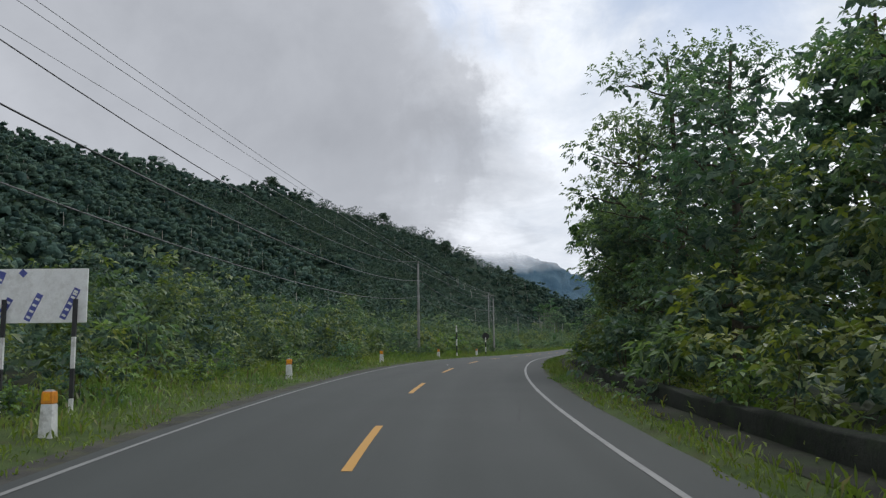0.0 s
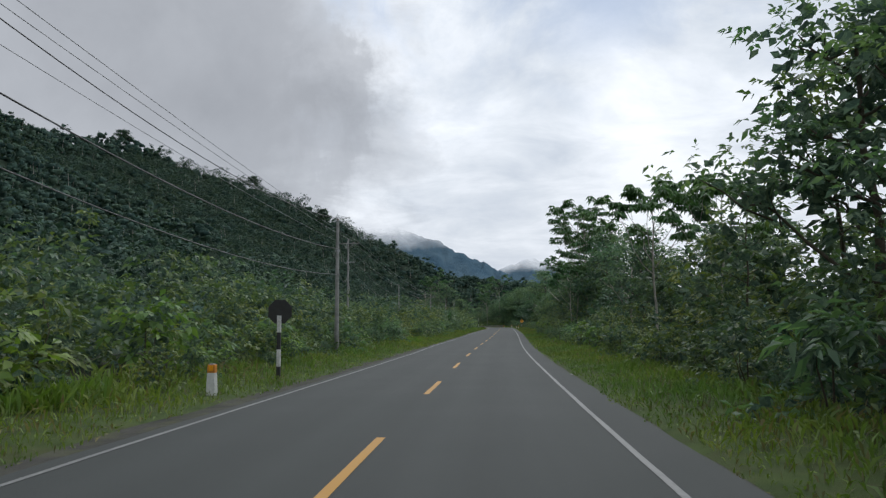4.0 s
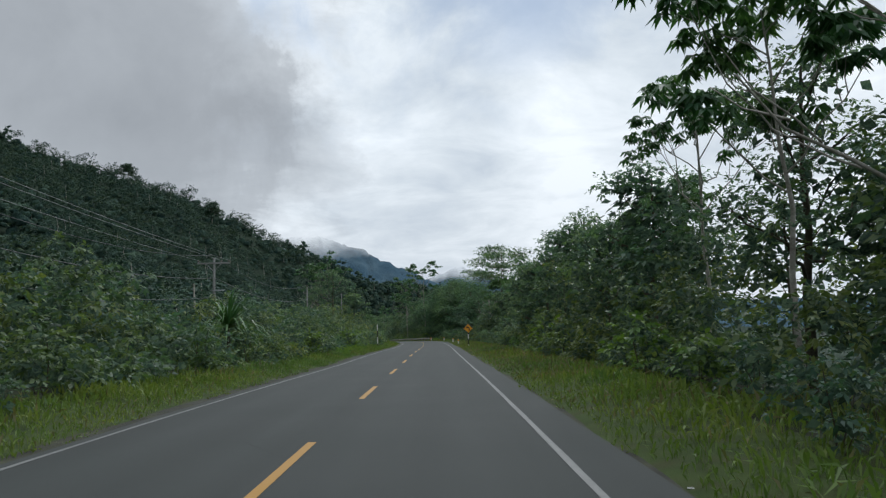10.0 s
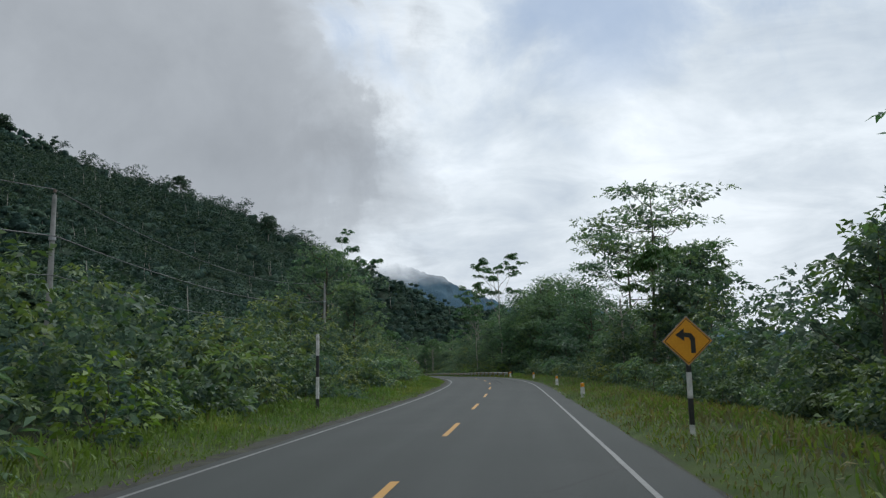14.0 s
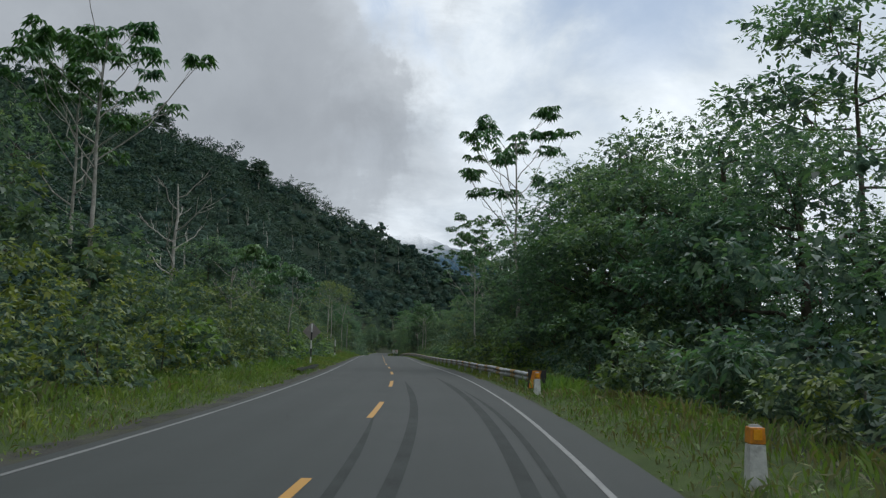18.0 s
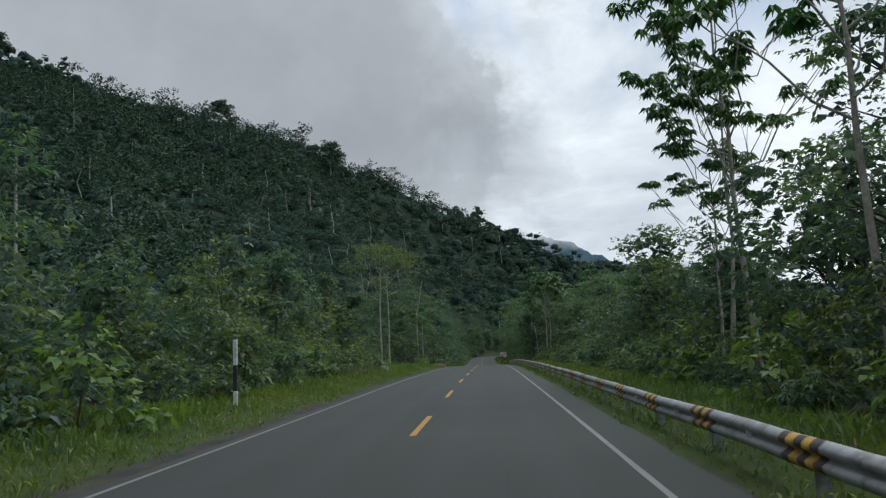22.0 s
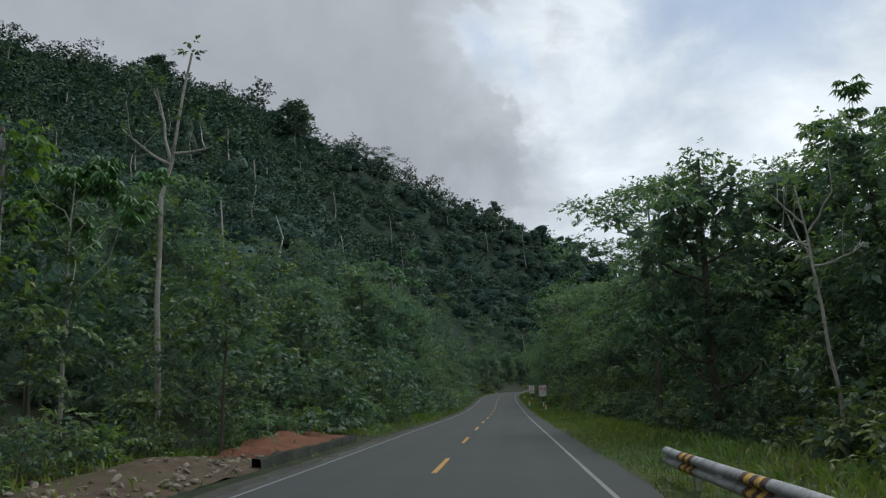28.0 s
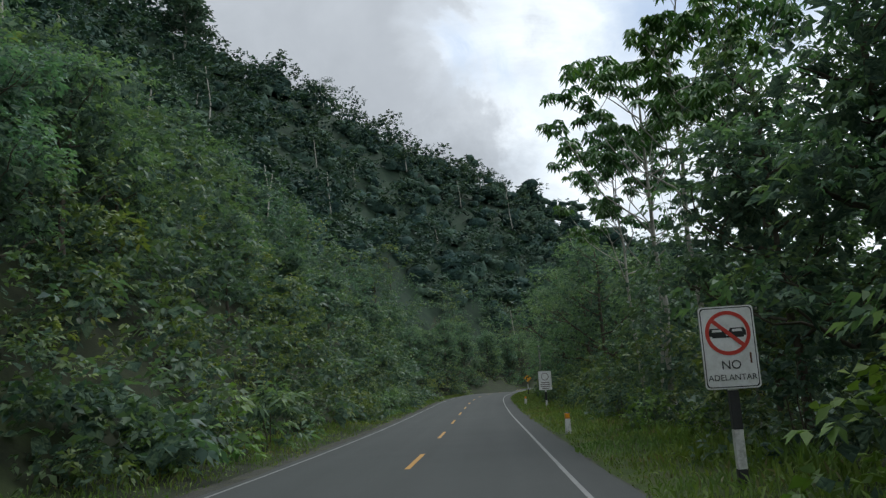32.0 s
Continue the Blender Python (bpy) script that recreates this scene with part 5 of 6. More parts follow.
# right of the road, 374 to 484 m
plant_all([
    ("umbrella", 388, 10.3, 14.2, 1), ("broad", 375, 12.5, 10.0, 1), ("tall", 382, 12.5, 9.5, 0), ("broad", 389, 13.5, 12.6, 0), ("broad", 397, 14, 9.0, 1), ("umbrella", 409, 14.5, 20.0, 1),
    ("umbrella", 411, 14, 16.0, 0), ("umbrella", 414, 14.3, 12.2, 2), ("young", 421, 12.5, 7.6, 0), ("broad", 428, 14, 10.8, 1), ("broad", 436, 15, 9.0, 0), ("young", 444, 13, 8.2, 1),
    ("young", 455, 13.5, 7.0, 0), ("umbrella", 473.7, 9.2, 11.8, 2), ("broad", 474, 13, 8.0, 0), ("tier", 474, 17, 11.8, 1), ("umbrella", 479, 10.2, 11.4, 0), ("broad", 484, 15, 9.0, 1),
    ("broad", 462, 16.5, 7.6, 1), ("tier", 466.7, 20.4, 11.4, 0), ("broad", 471, 20, 8.8, 0), ("broad", 480, 21, 9.6, 1), ("tall", 456, 17, 7.4, 1),
])
# right of the road, 499 to 584 m
plant_all([
    ("tall", 496, 14.5, 10.5, 0), ("broad", 492, 16, 10.0, 1), ("tall", 500, 13.5, 10.5, 1), ("broad", 488, 14.5, 8.6, 0), ("tall", 505, 9.2, 11.8, 0), ("umbrella", 521, 21.5, 17.0, 1), ("broad", 514, 16.5, 14.0, 1), ("tier", 514.1, 9.0, 12.6, 1),
    ("tall", 522, 12, 12.5, 1), ("broad", 530, 12, 12.0, 0), ("broad", 535, 11.5, 10.8, 1), ("broad", 541, 11, 11.5, 0), ("broad", 553, 13.5, 9.0, 0), ("tier", 559, 11.0, 13.8, 0),
    ("broad", 562, 14, 8.5, 1), ("tall", 568, 10.8, 10.5, 1), ("tall", 572, 12.5, 13.0, 0), ("tall", 575, 10.5, 11.5, 1), ("broad", 579, 9.8, 9.0, 0), ("tall", 584, 11, 13.5, 0),
])
# denser trees behind them, right of the road
plant_all([
    ("dome", 532, 16.5, 13.0, 1), ("tall", 540, 13.5, 14.5, 1), ("dome", 549, 15.5, 14.0, 0), ("dome", 558, 15.0, 15.0, 1), ("dome", 622, 14.5, 13.5, 0), ("dome", 640, 14.0, 14.0, 1),
])
# right of the road, 586 to 690 m
plant_all([
    ("umbrella", 586, 11, 15.0, 1), ("umbrella", 590, 10.5, 17.0, 0), ("umbrella", 596, 10.5, 18.0, 2), ("umbrella", 602, 11.5, 15.0, 0), ("umbrella", 610, 12, 17.0, 1), ("broad", 618, 11, 13, 1),
    ("tall", 628, 11, 15, 0), ("broad", 640, 10, 14, 1), ("tall", 652, 10, 14, 1), ("broad", 664, 10, 13, 0), ("tall", 676, 10, 14, 0), ("broad", 690, 9.5, 13, 1),
])

# left of the road, 270 to 488 m
plant_all([
    ("young", 270, -12, 6.5, 0), ("young", 284, -13, 5.5, 1), ("broad", 294, -12.0, 9.8, 0), ("broad", 305, -16, 15.2, 1), ("broad", 331, -19, 13.5, 1), ("umbrella", 340, -16.5, 19.8, 2),
    ("umbrella", 343, -18.5, 18.6, 1), ("bare", 354, -11.3, 7.2, 1), ("broad", 355, -13, 9.5, 1), ("umbrella", 366.4, -8.6, 8.4, 1), ("bare", 367, -19, 16.5, 0), ("umbrella", 372, -12.5, 10.8, 1),
    ("broad", 392, -15, 10.5, 0), ("young", 410, -12, 8.0, 1), ("broad", 424, -13, 9.5, 1), ("pale", 467, -11.5, 16.2, 1), ("pale", 471, -11.0, 15.4, 2),
])
# left of the road, 497 to 593 m
plant_all([
    ("young", 497, -12, 8.0, 0), ("umbrella", 498.4, -11.8, 9.6, 2), ("young", 500.2, -7.4, 6.6, 1), ("young", 491, -11.5, 5.0, 1), ("young", 494.5, -10.5, 4.6, 0), ("broad", 516, -16, 15, 0), ("young", 520, -10, 8, 0),
    ("broad", 530, -12, 11, 1), ("tall", 538, -9.5, 13, 1), ("broad", 549, -12, 13, 1), ("tall", 552, -9.0, 13.5, 0), ("bare", 556, -9.5, 9.5, 1), ("umbrella", 560, -10, 17, 2), ("tall", 566, -9.0, 14, 1), ("umbrella", 556, -14, 14, 1), ("broad", 558, -10, 9.5, 0), ("broad", 566, -12, 12, 0), ("umbrella", 572, -17, 18, 0),
    ("broad", 578, -11, 12, 1), ("tall", 580, -12, 14.5, 0), ("bare", 581, -23, 20.0, 1), ("broad", 586, -13, 15.5, 1), ("tall", 590, -13, 14, 0), ("tall", 593, -15, 18, 1),
])
# left of the road, 602 to 660 m
plant_all([
    ("broad", 602, -12, 13, 0), ("tall", 616, -12, 13, 1), ("broad", 630, -12, 13, 1), ("broad", 645, -11, 12, 0), ("tall", 660, -11, 13, 0), ("broad", 655, -7.5, 9.5, 1), ("broad", 668, -7.2, 10, 0), ("tall", 680, -7.0, 12, 1), ("broad", 692, -7.0, 10.5, 1), ("tall", 706, -7.0, 12, 0), ("broad", 718, -7.5, 11, 0), ("tall", 700, -9.5, 13, 1), ("dome", 728, -10, 13, 0), ("tall", 738, -7, 12, 1),
])


# trees that fill the woods behind: s, height on the right, height on the left
_fill = np.array([(-40, 12, 5), (20, 11, 4.5), (50, 8, 4.5), (70, 6, 5), (110, 9, 5), (140, 10, 5), (200, 9.5, 6), (245, 8.5, 5), (268, 4.5, 5), (300, 6.5, 5), (330, 9, 6), (345, 10, 7), (400, 10, 7), (440, 9, 10), (485, 7.5, 8), (510, 10, 8), (560, 11, 9), (740, 12, 10)], float)
_rng = np.random.default_rng(77)
for s_ in np.arange(-20, 720, 15.0):
    for side_, col_, near_, far_ in ((1, 1, 14, 22), (-1, 2, 16, 26)):
        ss_ = s_ + _rng.uniform(-4, 4)
        h_ = float(np.interp(ss_, _fill[:, 0], _fill[:, col_])) * _rng.uniform(0.75, 1.12) * (0.85 if far_ == 18 else 1.0)
        l_ = side_ * _rng.uniform(near_, far_)
        kind_ = ("broad", "broad", "young", "tall", "broad")[_rng.integers(0, 5 if side_ > 0 else 3)]
        gz_ = 0.0
        if side_ < 0:
            p_ = on_road(ss_, l_)
            gz_ = max(0.0, float(ground_z(p_[None, 0], p_[None, 1], np.array([ss_]), np.array([l_]), p_[None, 2])[0]) - p_[2])
        plant(kind_, ss_, l_, h_ + gz_, 20 + int(_rng.integers(0, 2)), wide=1.2)


def crest_tree(x, y, h, seed):
    """A tree standing out on the skyline of the mountain."""
    s, l, rz = road_coords(np.array([x]), np.array([y]))
    z = float(ground_z(np.array([x]), np.array([y]))[0])
    k = h / 15.0
    m = Matrix.Translation((x, y, z - 1.0)) @ pose(0, 0, 0, 0, 0, seed * 77.0) @ Matrix.Diagonal((k * 1.2, k * 1.2, k, 1))
    wood, leaf, mw, ml = tree_parts("tier" if seed % 2 else "broad", 600 + seed, 15.0)
    ob = thing("tree", "tall emergent tree standing out on the mountain crest", "tree", m=m)
    part("trunk", wood, M_PALEBARK, ob, smooth=True)
    # skyline crowns take the haze-tinted mountain leaf colour
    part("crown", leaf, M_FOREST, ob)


crest_tree(2, 742, 21, 0)
crest_tree(24, 815, 17, 1)
crest_tree(86, 903, 16, 3)
crest_tree(-60, 768, 17, 2)
crest_tree(-168, 742, 18, 4)
crest_tree(-240, 640, 17, 1)
crest_tree(-330, 490, 18, 2)


# ---------------------------------------------------------------- strap-leaved palm clumps
def strap_palm(s, l, h, seed, rise=0.5):
    rng = np.random.default_rng(seed)
    ob = thing("palm_clump", "spiky clump of long drooping strap leaves", "palm", m=stand_ground(s, l))
    part("stem", tube([(0, 0, -0.3), (0.05, 0, h * rise * 0.6), (0, 0.05, h * rise)], [0.16, 0.13, 0.1], 8), M_BARK, ob, smooth=True)
    vs = []
    for k in range(96):
        a, e = rng.uniform(0, 6.28), rng.uniform(0.15, 1.4)
        ln = h * rng.uniform(0.5, 0.75)
        d = np.array([math.cos(a) * math.cos(e), math.sin(a) * math.cos(e), math.sin(e)])
        t = np.linspace(0, 1, 6)[:, None]
        mid = np.array([0, 0, h * (rise - 0.02)]) + d * ln * t + np.array([0, 0, -0.55 * ln]) * t ** 2.4 * (0.4 + math.cos(e))
        w = 0.05 * np.sin(np.pi * np.clip(t * 0.85 + 0.15, 0, 1)) + 0.006
        side = np.array([-math.sin(a), math.cos(a), 0])
        v = np.concatenate([mid - side * w, mid + side * w])
        f = np.array([[i, i + 1, 7 + i, 6 + i] for i in range(5)])
        vs.append((v, f))
    part("fronds", join(vs), M_CECROPIA if rise < 0.4 else M_TUFT, ob, "long narrow drooping leaves")


strap_palm(191.5, -9.0, 5.0, 1, 0.38)
strap_palm(196.5, -9.6, 2.8, 2)
strap_palm(434.0, -7.6, 2.2, 3, 0.16)
strap_palm(436.4, -8.2, 2.6, 4, 0.2)
strap_palm(438.4, -7.8, 2.1, 5, 0.14)


def vine_column(s, l, h, seed):
    """A tall dead stump wrapped in hanging vines, thicker at its top."""
    rng = np.random.default_rng(seed)
    ob = thing("vine_covered_stump", "tall dead stump smothered in hanging green vines", "tree", m=stand_ground(s, l))
    part("trunk", tube([(0, 0, -0.4), (0.1, 0, h * 0.5), (0, 0.1, h * 0.96)], [0.24, 0.2, 0.15], 8), M_BARK, ob, smooth=True)
    z = rng.uniform(0.08, 1.0, 46)
    a = rng.uniform(0, 6.28, 46)
    wide = np.where(z > 0.8, 0.85, 0.5) * rng.uniform(0.6, 1.0, 46)
    c = np.stack([np.cos(a) * wide, np.sin(a) * wide, z * (h - 0.5)], -1)
    rad = np.stack([np.full(46, 0.5), np.full(46, 0.5), rng.uniform(0.4, 0.75, 46)], -1)
    part("vines", leafy(c, rad, 44, 0.17, 0.10, rng, 0.2, 0.5), M_LEAF, ob, "hanging leafy vines")


vine_column(440, -13.0, 9.0, 12)


def dry_stalks():
    """Withered upright stalks in front of the shrubs."""
    rng = np.random.default_rng(47)
    n = 420
    s, l = rng.uniform(415, 432, n), -6.9 + rng.normal(size=n) * 0.28
    p = on_road(s, l)
    p[:, 2] = ground_z(p[:, 0], p[:, 1], s, l, p[:, 2]) - 0.03
    v, f = leaf_quads(p, rng.normal(size=(n, 3)) * 0.10 + [0, 0, 1.0], rng.uniform(0.5, 1.15, n), 0.022, rng, 0.02)
    tagged(new("dry_stalks", raw_mesh("dry_stalks", v, f, [M_DRYGRASS])), "withered pale upright stalks at the edge of the verge", "dry stalks", kind="stuff")


dry_stalks()


# ---------------------------------------------------------------- posts, signs and rails
def bollard(m):
    ob = thing("guide_post", "short white concrete guide post with orange top", "guide post", "guide posts along the road", m=m)
    part("shaft", cone(0.155, 0.125, 0.62, (0, 0, -0.1), 4, 0.015), M_WHITE, ob)
    part("band", cone(0.128, 0.118, 0.19, (0, 0, 0.523), 4, 0.012), M_ORANGE, ob, "orange painted top")
    part("cap", cone(0.10, 0.05, 0.03, (0, 0, 0.713), 4, 0.006), M_CONCRETE, ob)
    lens = part("reflector", box(0.10, 0.014, 0.12, (0, 0, -0.06), 0.004), M_LENS, ob, "amber reflector plate")
    lens.matrix_local = pose(0, -0.093, 0.63, 0, 0, 0)
    return ob


_first = None
for s_, l_ in ((-7.3, -5.1), (8.8, -5.2), (26.5, -5.3), (42.8, -5.0), (60.8, -5.0), (262.5, 4.95), (282, 4.9), (306, 5.2), (322.4, 4.83), (561, 5.7), (588, 4.75), (626, 5.1)):
    m_ = stand_ground(s_, l_, 45)
    if _first is None:
        _first = bollard(stand_ground(s_, l_, 0))
        for o_ in _first.children:
            if o_.name.split(".")[0] in ("shaft", "band", "cap"):
                o_.matrix_local = pose(0, 0, 0, 0, 0, 45)
    else:
        copy_thing(_first, stand_ground(s_, l_, 0))


def striped_post(ob, top, width, first_white=True, step=0.45):
    """A square post of alternating black and white lengths, from the top down."""
    z, white = top, first_white
    while z > -0.2:
        low = max(z - step, -0.25)
        part("white_length" if white else "black_length", box(width, width, z - low - 0.004, (0, 0, low), 0.006), M_WHITE if white else M_BLACK, ob)
        z, white = low, not white


def marker_post(s, l, top, label, step=0.6, back=None):
    ob = thing("sign_post", label, "post", m=stand_ground(s, l))
    striped_post(ob, top, 0.11, True, step)
    if back:
        plate_ = part("sign_back", plate([(back * math.cos(a), back * math.sin(a)) for a in np.arange(8) * math.pi / 4 + math.pi / 8], 0.02, 0.003), M_SIGNBLACK, ob, "dark unpainted back of an eight-sided sign")
        plate_.matrix_local = pose(0, 0.065, top + 0.12)


marker_post(50.5, -5.0, 2.8, "tall thin black and white striped post in the grass", 0.6)
marker_post(66.5, -5.0, 1.95, "black and white striped post with a dark sign back", 0.52, 0.40)
marker_post(252, -5.7, 2.9, "tall black and white striped post in the grass", 0.8)
marker_post(393, -5.9, 2.1, "black and white striped post in the verge grass", 0.75)


def text(name, words, size, mat, parent, at):
    cu = bpy.data.curves.new(name, "FONT")
    cu.body, cu.size, cu.align_x, cu.align_y, cu.extrude = words, size, "CENTER", "CENTER", 0.002
    tmp = bpy.data.objects.new(name, cu)
    scene.collection.objects.link(tmp)
    me = bpy.data.meshes.new_from_object(tmp.evaluated_get(bpy.context.evaluated_depsgraph_get()))
    bpy.data.objects.remove(tmp)
    me.materials.clear()
    me.materials.append(mat)
    ob = new(name, me)
    ob.parent = parent
    ob.matrix_local = pose(*at, 90, 0, 0)
    return ob


def ring(r0, r1, thick, n=40):
    bm = bmesh.new()
    a = [bm.verts.new((r0 * math.cos(t), 0, r0 * math.sin(t))) for t in np.arange(n) * 2 * math.pi / n]
    b = [bm.verts.new((r1 * math.cos(t), 0, r1 * math.sin(t))) for t in np.arange(n) * 2 * math.pi / n]
    faces = [bm.faces.new((a[i], a[(i + 1) % n], b[(i + 1) % n], b[i])) for i in range(n)]
    ext = bmesh.ops.extrude_face_region(bm, geom=faces)
    bmesh.ops.translate(bm, vec=(0, thick, 0), verts=[v for v in ext["geom"] if isinstance(v, bmesh.types.BMVert)])
    bmesh.ops.recalc_face_normals(bm, faces=bm.faces[:])
    return bm


def rounded(w, h, r, n=4):
    pts = []
    for cx, cz, a0 in ((w / 2 - r, h / 2 - r, 0), (-w / 2 + r, h / 2 - r, 90), (-w / 2 + r, -h / 2 + r, 180), (w / 2 - r, -h / 2 + r, 270)):
        for k in range(n + 1):
            a = radians(a0 + 90 * k / n)
            pts.append((cx + r * math.cos(a), cz + r * math.sin(a)))
    return pts


def diamond_sign(s, l, centre, half, label, face, arrow):
    """A square sign on its corner. face: towards traffic coming up this lane (True) or seen from behind."""
    ob = thing("warning_sign", label, "road sign", m=stand_ground(s, l))
    striped_post(ob, centre + half * 0.82, 0.10, True, 0.55)
    p = [(0, -half), (half, 0), (0, half), (-half, 0)]
    y0 = -0.075 if face else 0.055
    board = part("board", plate(p, 0.02, 0.003), M_SIGNBACK, ob, "" if face else "grey metal back of the board")
    board.matrix_local = pose(0, y0, centre)
    if face:
        k = half * 0.94
        film = part("sheeting", plate([(0, -k), (k, 0), (0, k), (-k, 0)], 0.003), M_SIGNYELLOW, ob, "orange-yellow reflective sheeting")
        film.matrix_local = pose(0, y0 - 0.004, centre)
        k2 = half * 0.88
        for a in range(4):
            e = part("border", box(k2 * 1.40, 0.002, 0.014, (0, 0, -0.007)), M_SIGNBLACK, ob)
            e.matrix_local = pose(0, y0 - 0.006, centre) @ pose(0, 0, 0, 0, 45 + 90 * a, 0) @ pose(0, 0, k2 * 0.705)
        if arrow:
            sh = [(arrow * x * half, z * half) for x, z in ((0.12, -0.48), (0.30, -0.48), (0.30, 0.10), (0.16, 0.30), (-0.12, 0.34), (-0.12, 0.50), (-0.46, 0.24), (-0.12, 0.0), (-0.12, 0.16), (0.06, 0.13), (0.12, 0.02))]
            if arrow < 0:
                sh.reverse()
            ar = part("arrow", plate(sh, 0.002), M_SIGNBLACK, ob, "black bent arrow")
            ar.matrix_local = pose(0, y0 - 0.008, centre)
    return ob


diamond_sign(240, 5.4, 2.05, 0.54, "orange-yellow diamond bend warning sign on a striped post", True, 1)
diamond_sign(350.8, -5.3, 2.28, 0.62, "back of a grey diamond road sign on a striped post", False, 0)
diamond_sign(652, 6.3, 2.1, 0.50, "orange-yellow diamond bend warning sign by the forest", True, -1)


def no_overtaking(s, l):
    w, h, c = 0.88, 1.34, 2.14
    ob = thing("no_overtaking_sign", "white no-overtaking sign with red ring on a striped post", "road sign", m=stand_ground(s, l, -3))
    striped_post(ob, c + 0.55, 0.15, False, 0.62)
    y = -0.10
    for name, grow, mat, dy, lab in (("board", 0.0, M_SIGNBACK, 0.012, ""), ("sheeting", -0.006, M_SIGNWHITE, 0.0, "white sheeting"), ("border", -0.05, M_SIGNBLACK, -0.002, "thin black border line"), ("panel", -0.08, M_SIGNWHITE, -0.004, "")):
        q = part(name, plate(rounded(w + grow, h + grow, 0.06), 0.003 if name != "board" else 0.012), mat, ob, lab)
        q.matrix_local = pose(0, y + dy, c)
    for x, mat, lab in ((-0.17, M_SIGNBLACK, "black car outline"), (0.15, M_SIGNBLACK, "black car outline")):
        car = part("car_symbol", plate([(a * 0.28 + x, b * 0.16) for a, b in ((-0.5, -0.3), (-0.5, 0.1), (-0.38, 0.5), (0.38, 0.5), (0.5, 0.1), (0.5, -0.3))], 0.002), mat, ob, lab)
        car.matrix_local = pose(0, y - 0.006, c + 0.23)
        win = part("car_window", plate([(a * 0.28 + x, b * 0.16) for a, b in ((-0.30, 0.12), (-0.24, 0.38), (0.24, 0.38), (0.30, 0.12))], 0.002), M_SIGNWHITE, ob)
        win.matrix_local = pose(0, y - 0.008, c + 0.23)
    bar = part("ground_bar", box(0.50, 0.002, 0.03), M_SIGNBLACK, ob)
    bar.matrix_local = pose(0, y - 0.006, c + 0.155)
    rg = part("ring", ring(0.30, 0.36, 0.002), M_SIGNRED, ob, "red prohibition ring")
    rg.matrix_local = pose(0, y - 0.010, c + 0.23)
    sl = part("slash", box(0.62, 0.002, 0.065, (0, 0, -0.0325)), M_SIGNRED, ob, "red slanting bar")
    sl.matrix_local = pose(0, y - 0.0125, c + 0.23) @ pose(0, 0, 0, 0, 42, 0)
    text("word", "NO", 0.20, M_SIGNBLACK, ob, (0, y - 0.009, c - 0.29))
    text("word", "ADELANTAR", 0.134, M_SIGNBLACK, ob, (0, y - 0.009, c - 0.49))
    rust = part("rust_stain", box(0.03, 0.001, 0.17), M_REDSOIL, ob, "small brown rust stain")
    rust.matrix_local = pose(0.32, y - 0.0055, c - 0.27)


no_overtaking(572, 5.95)


def panel_sign(s, l):
    w, h, c = 0.95, 1.36, 1.95
    ob = thing("information_sign", "white rectangular road sign with dark unreadable lines", "road sign", m=stand_ground(s, l))
    striped_post(ob, c + 0.4, 0.14, False, 0.6)
    part("board", plate(rounded(w, h, 0.05), 0.012), M_SIGNBACK, ob).matrix_local = pose(0, -0.088, c)
    part("sheeting", plate(rounded(w - 0.03, h - 0.03, 0.05), 0.003), M_SIGNWHITE, ob).matrix_local = pose(0, -0.092, c)
    part("ring", ring(0.22, 0.27, 0.002), M_SIGNBACK, ob, "grey ring symbol").matrix_local = pose(0, -0.095, c + 0.28)
    for k, ww in enumerate((0.6, 0.7, 0.66, 0.5)):
        part("line", box(ww, 0.002, 0.07), M_SIGNBACK, ob).matrix_local = pose(0, -0.095, c - 0.18 - 0.14 * k)


panel_sign(617, 6.2)


def billboard(s, l):
    ob = thing("billboard", "white panel with torn blue film strips on two striped posts", "billboard", m=stand_ground(s, l, 4))
    w, h, z = 1.78, 1.08, 1.75
    part("panel", box(w, 0.04, h, (0, 0.08, z), 0.006), M_SIGNWHITE, ob)
    for x, z0, ln, a in ((-0.80, z + 0.12, 0.42, 28), (-0.27, z + 0.05, 0.58, 25), (0.42, z + 0.08, 0.66, 25), (0.62, z + 0.50, 0.16, 25), (-0.42, z + 0.95, 0.12, 40), (-0.85, z + 0.80, 0.24, 20)):
        st = part("film_strip", box(0.13, 0.003, ln), M_BLUE, ob, "torn blue printed film strip")
        st.matrix_local = pose(x, 0.056, z0, 0, a, 0)
        for k in range(int(ln / 0.13)):
            b = part("print_bar", box(0.085, 0.002, 0.045), M_SIGNWHITE, ob)
            b.matrix_local = pose(x, 0.053, z0, 0, a, 0) @ pose(0, 0, 0.05 + 0.13 * k)
    for x in (-0.69, 0.69):
        zz, white = 2.22, False
        for ln in (0.75, 0.62, 0.58, 0.7):
            lab = "white_length" if white else "black_length"
            part(lab, box(0.075, 0.07, ln - 0.004, (x, 0, zz - ln), 0.005), M_WHITE if white else M_BLACK, ob)
            zz, white = zz - ln, not white


billboard(-4.4, -6.9)


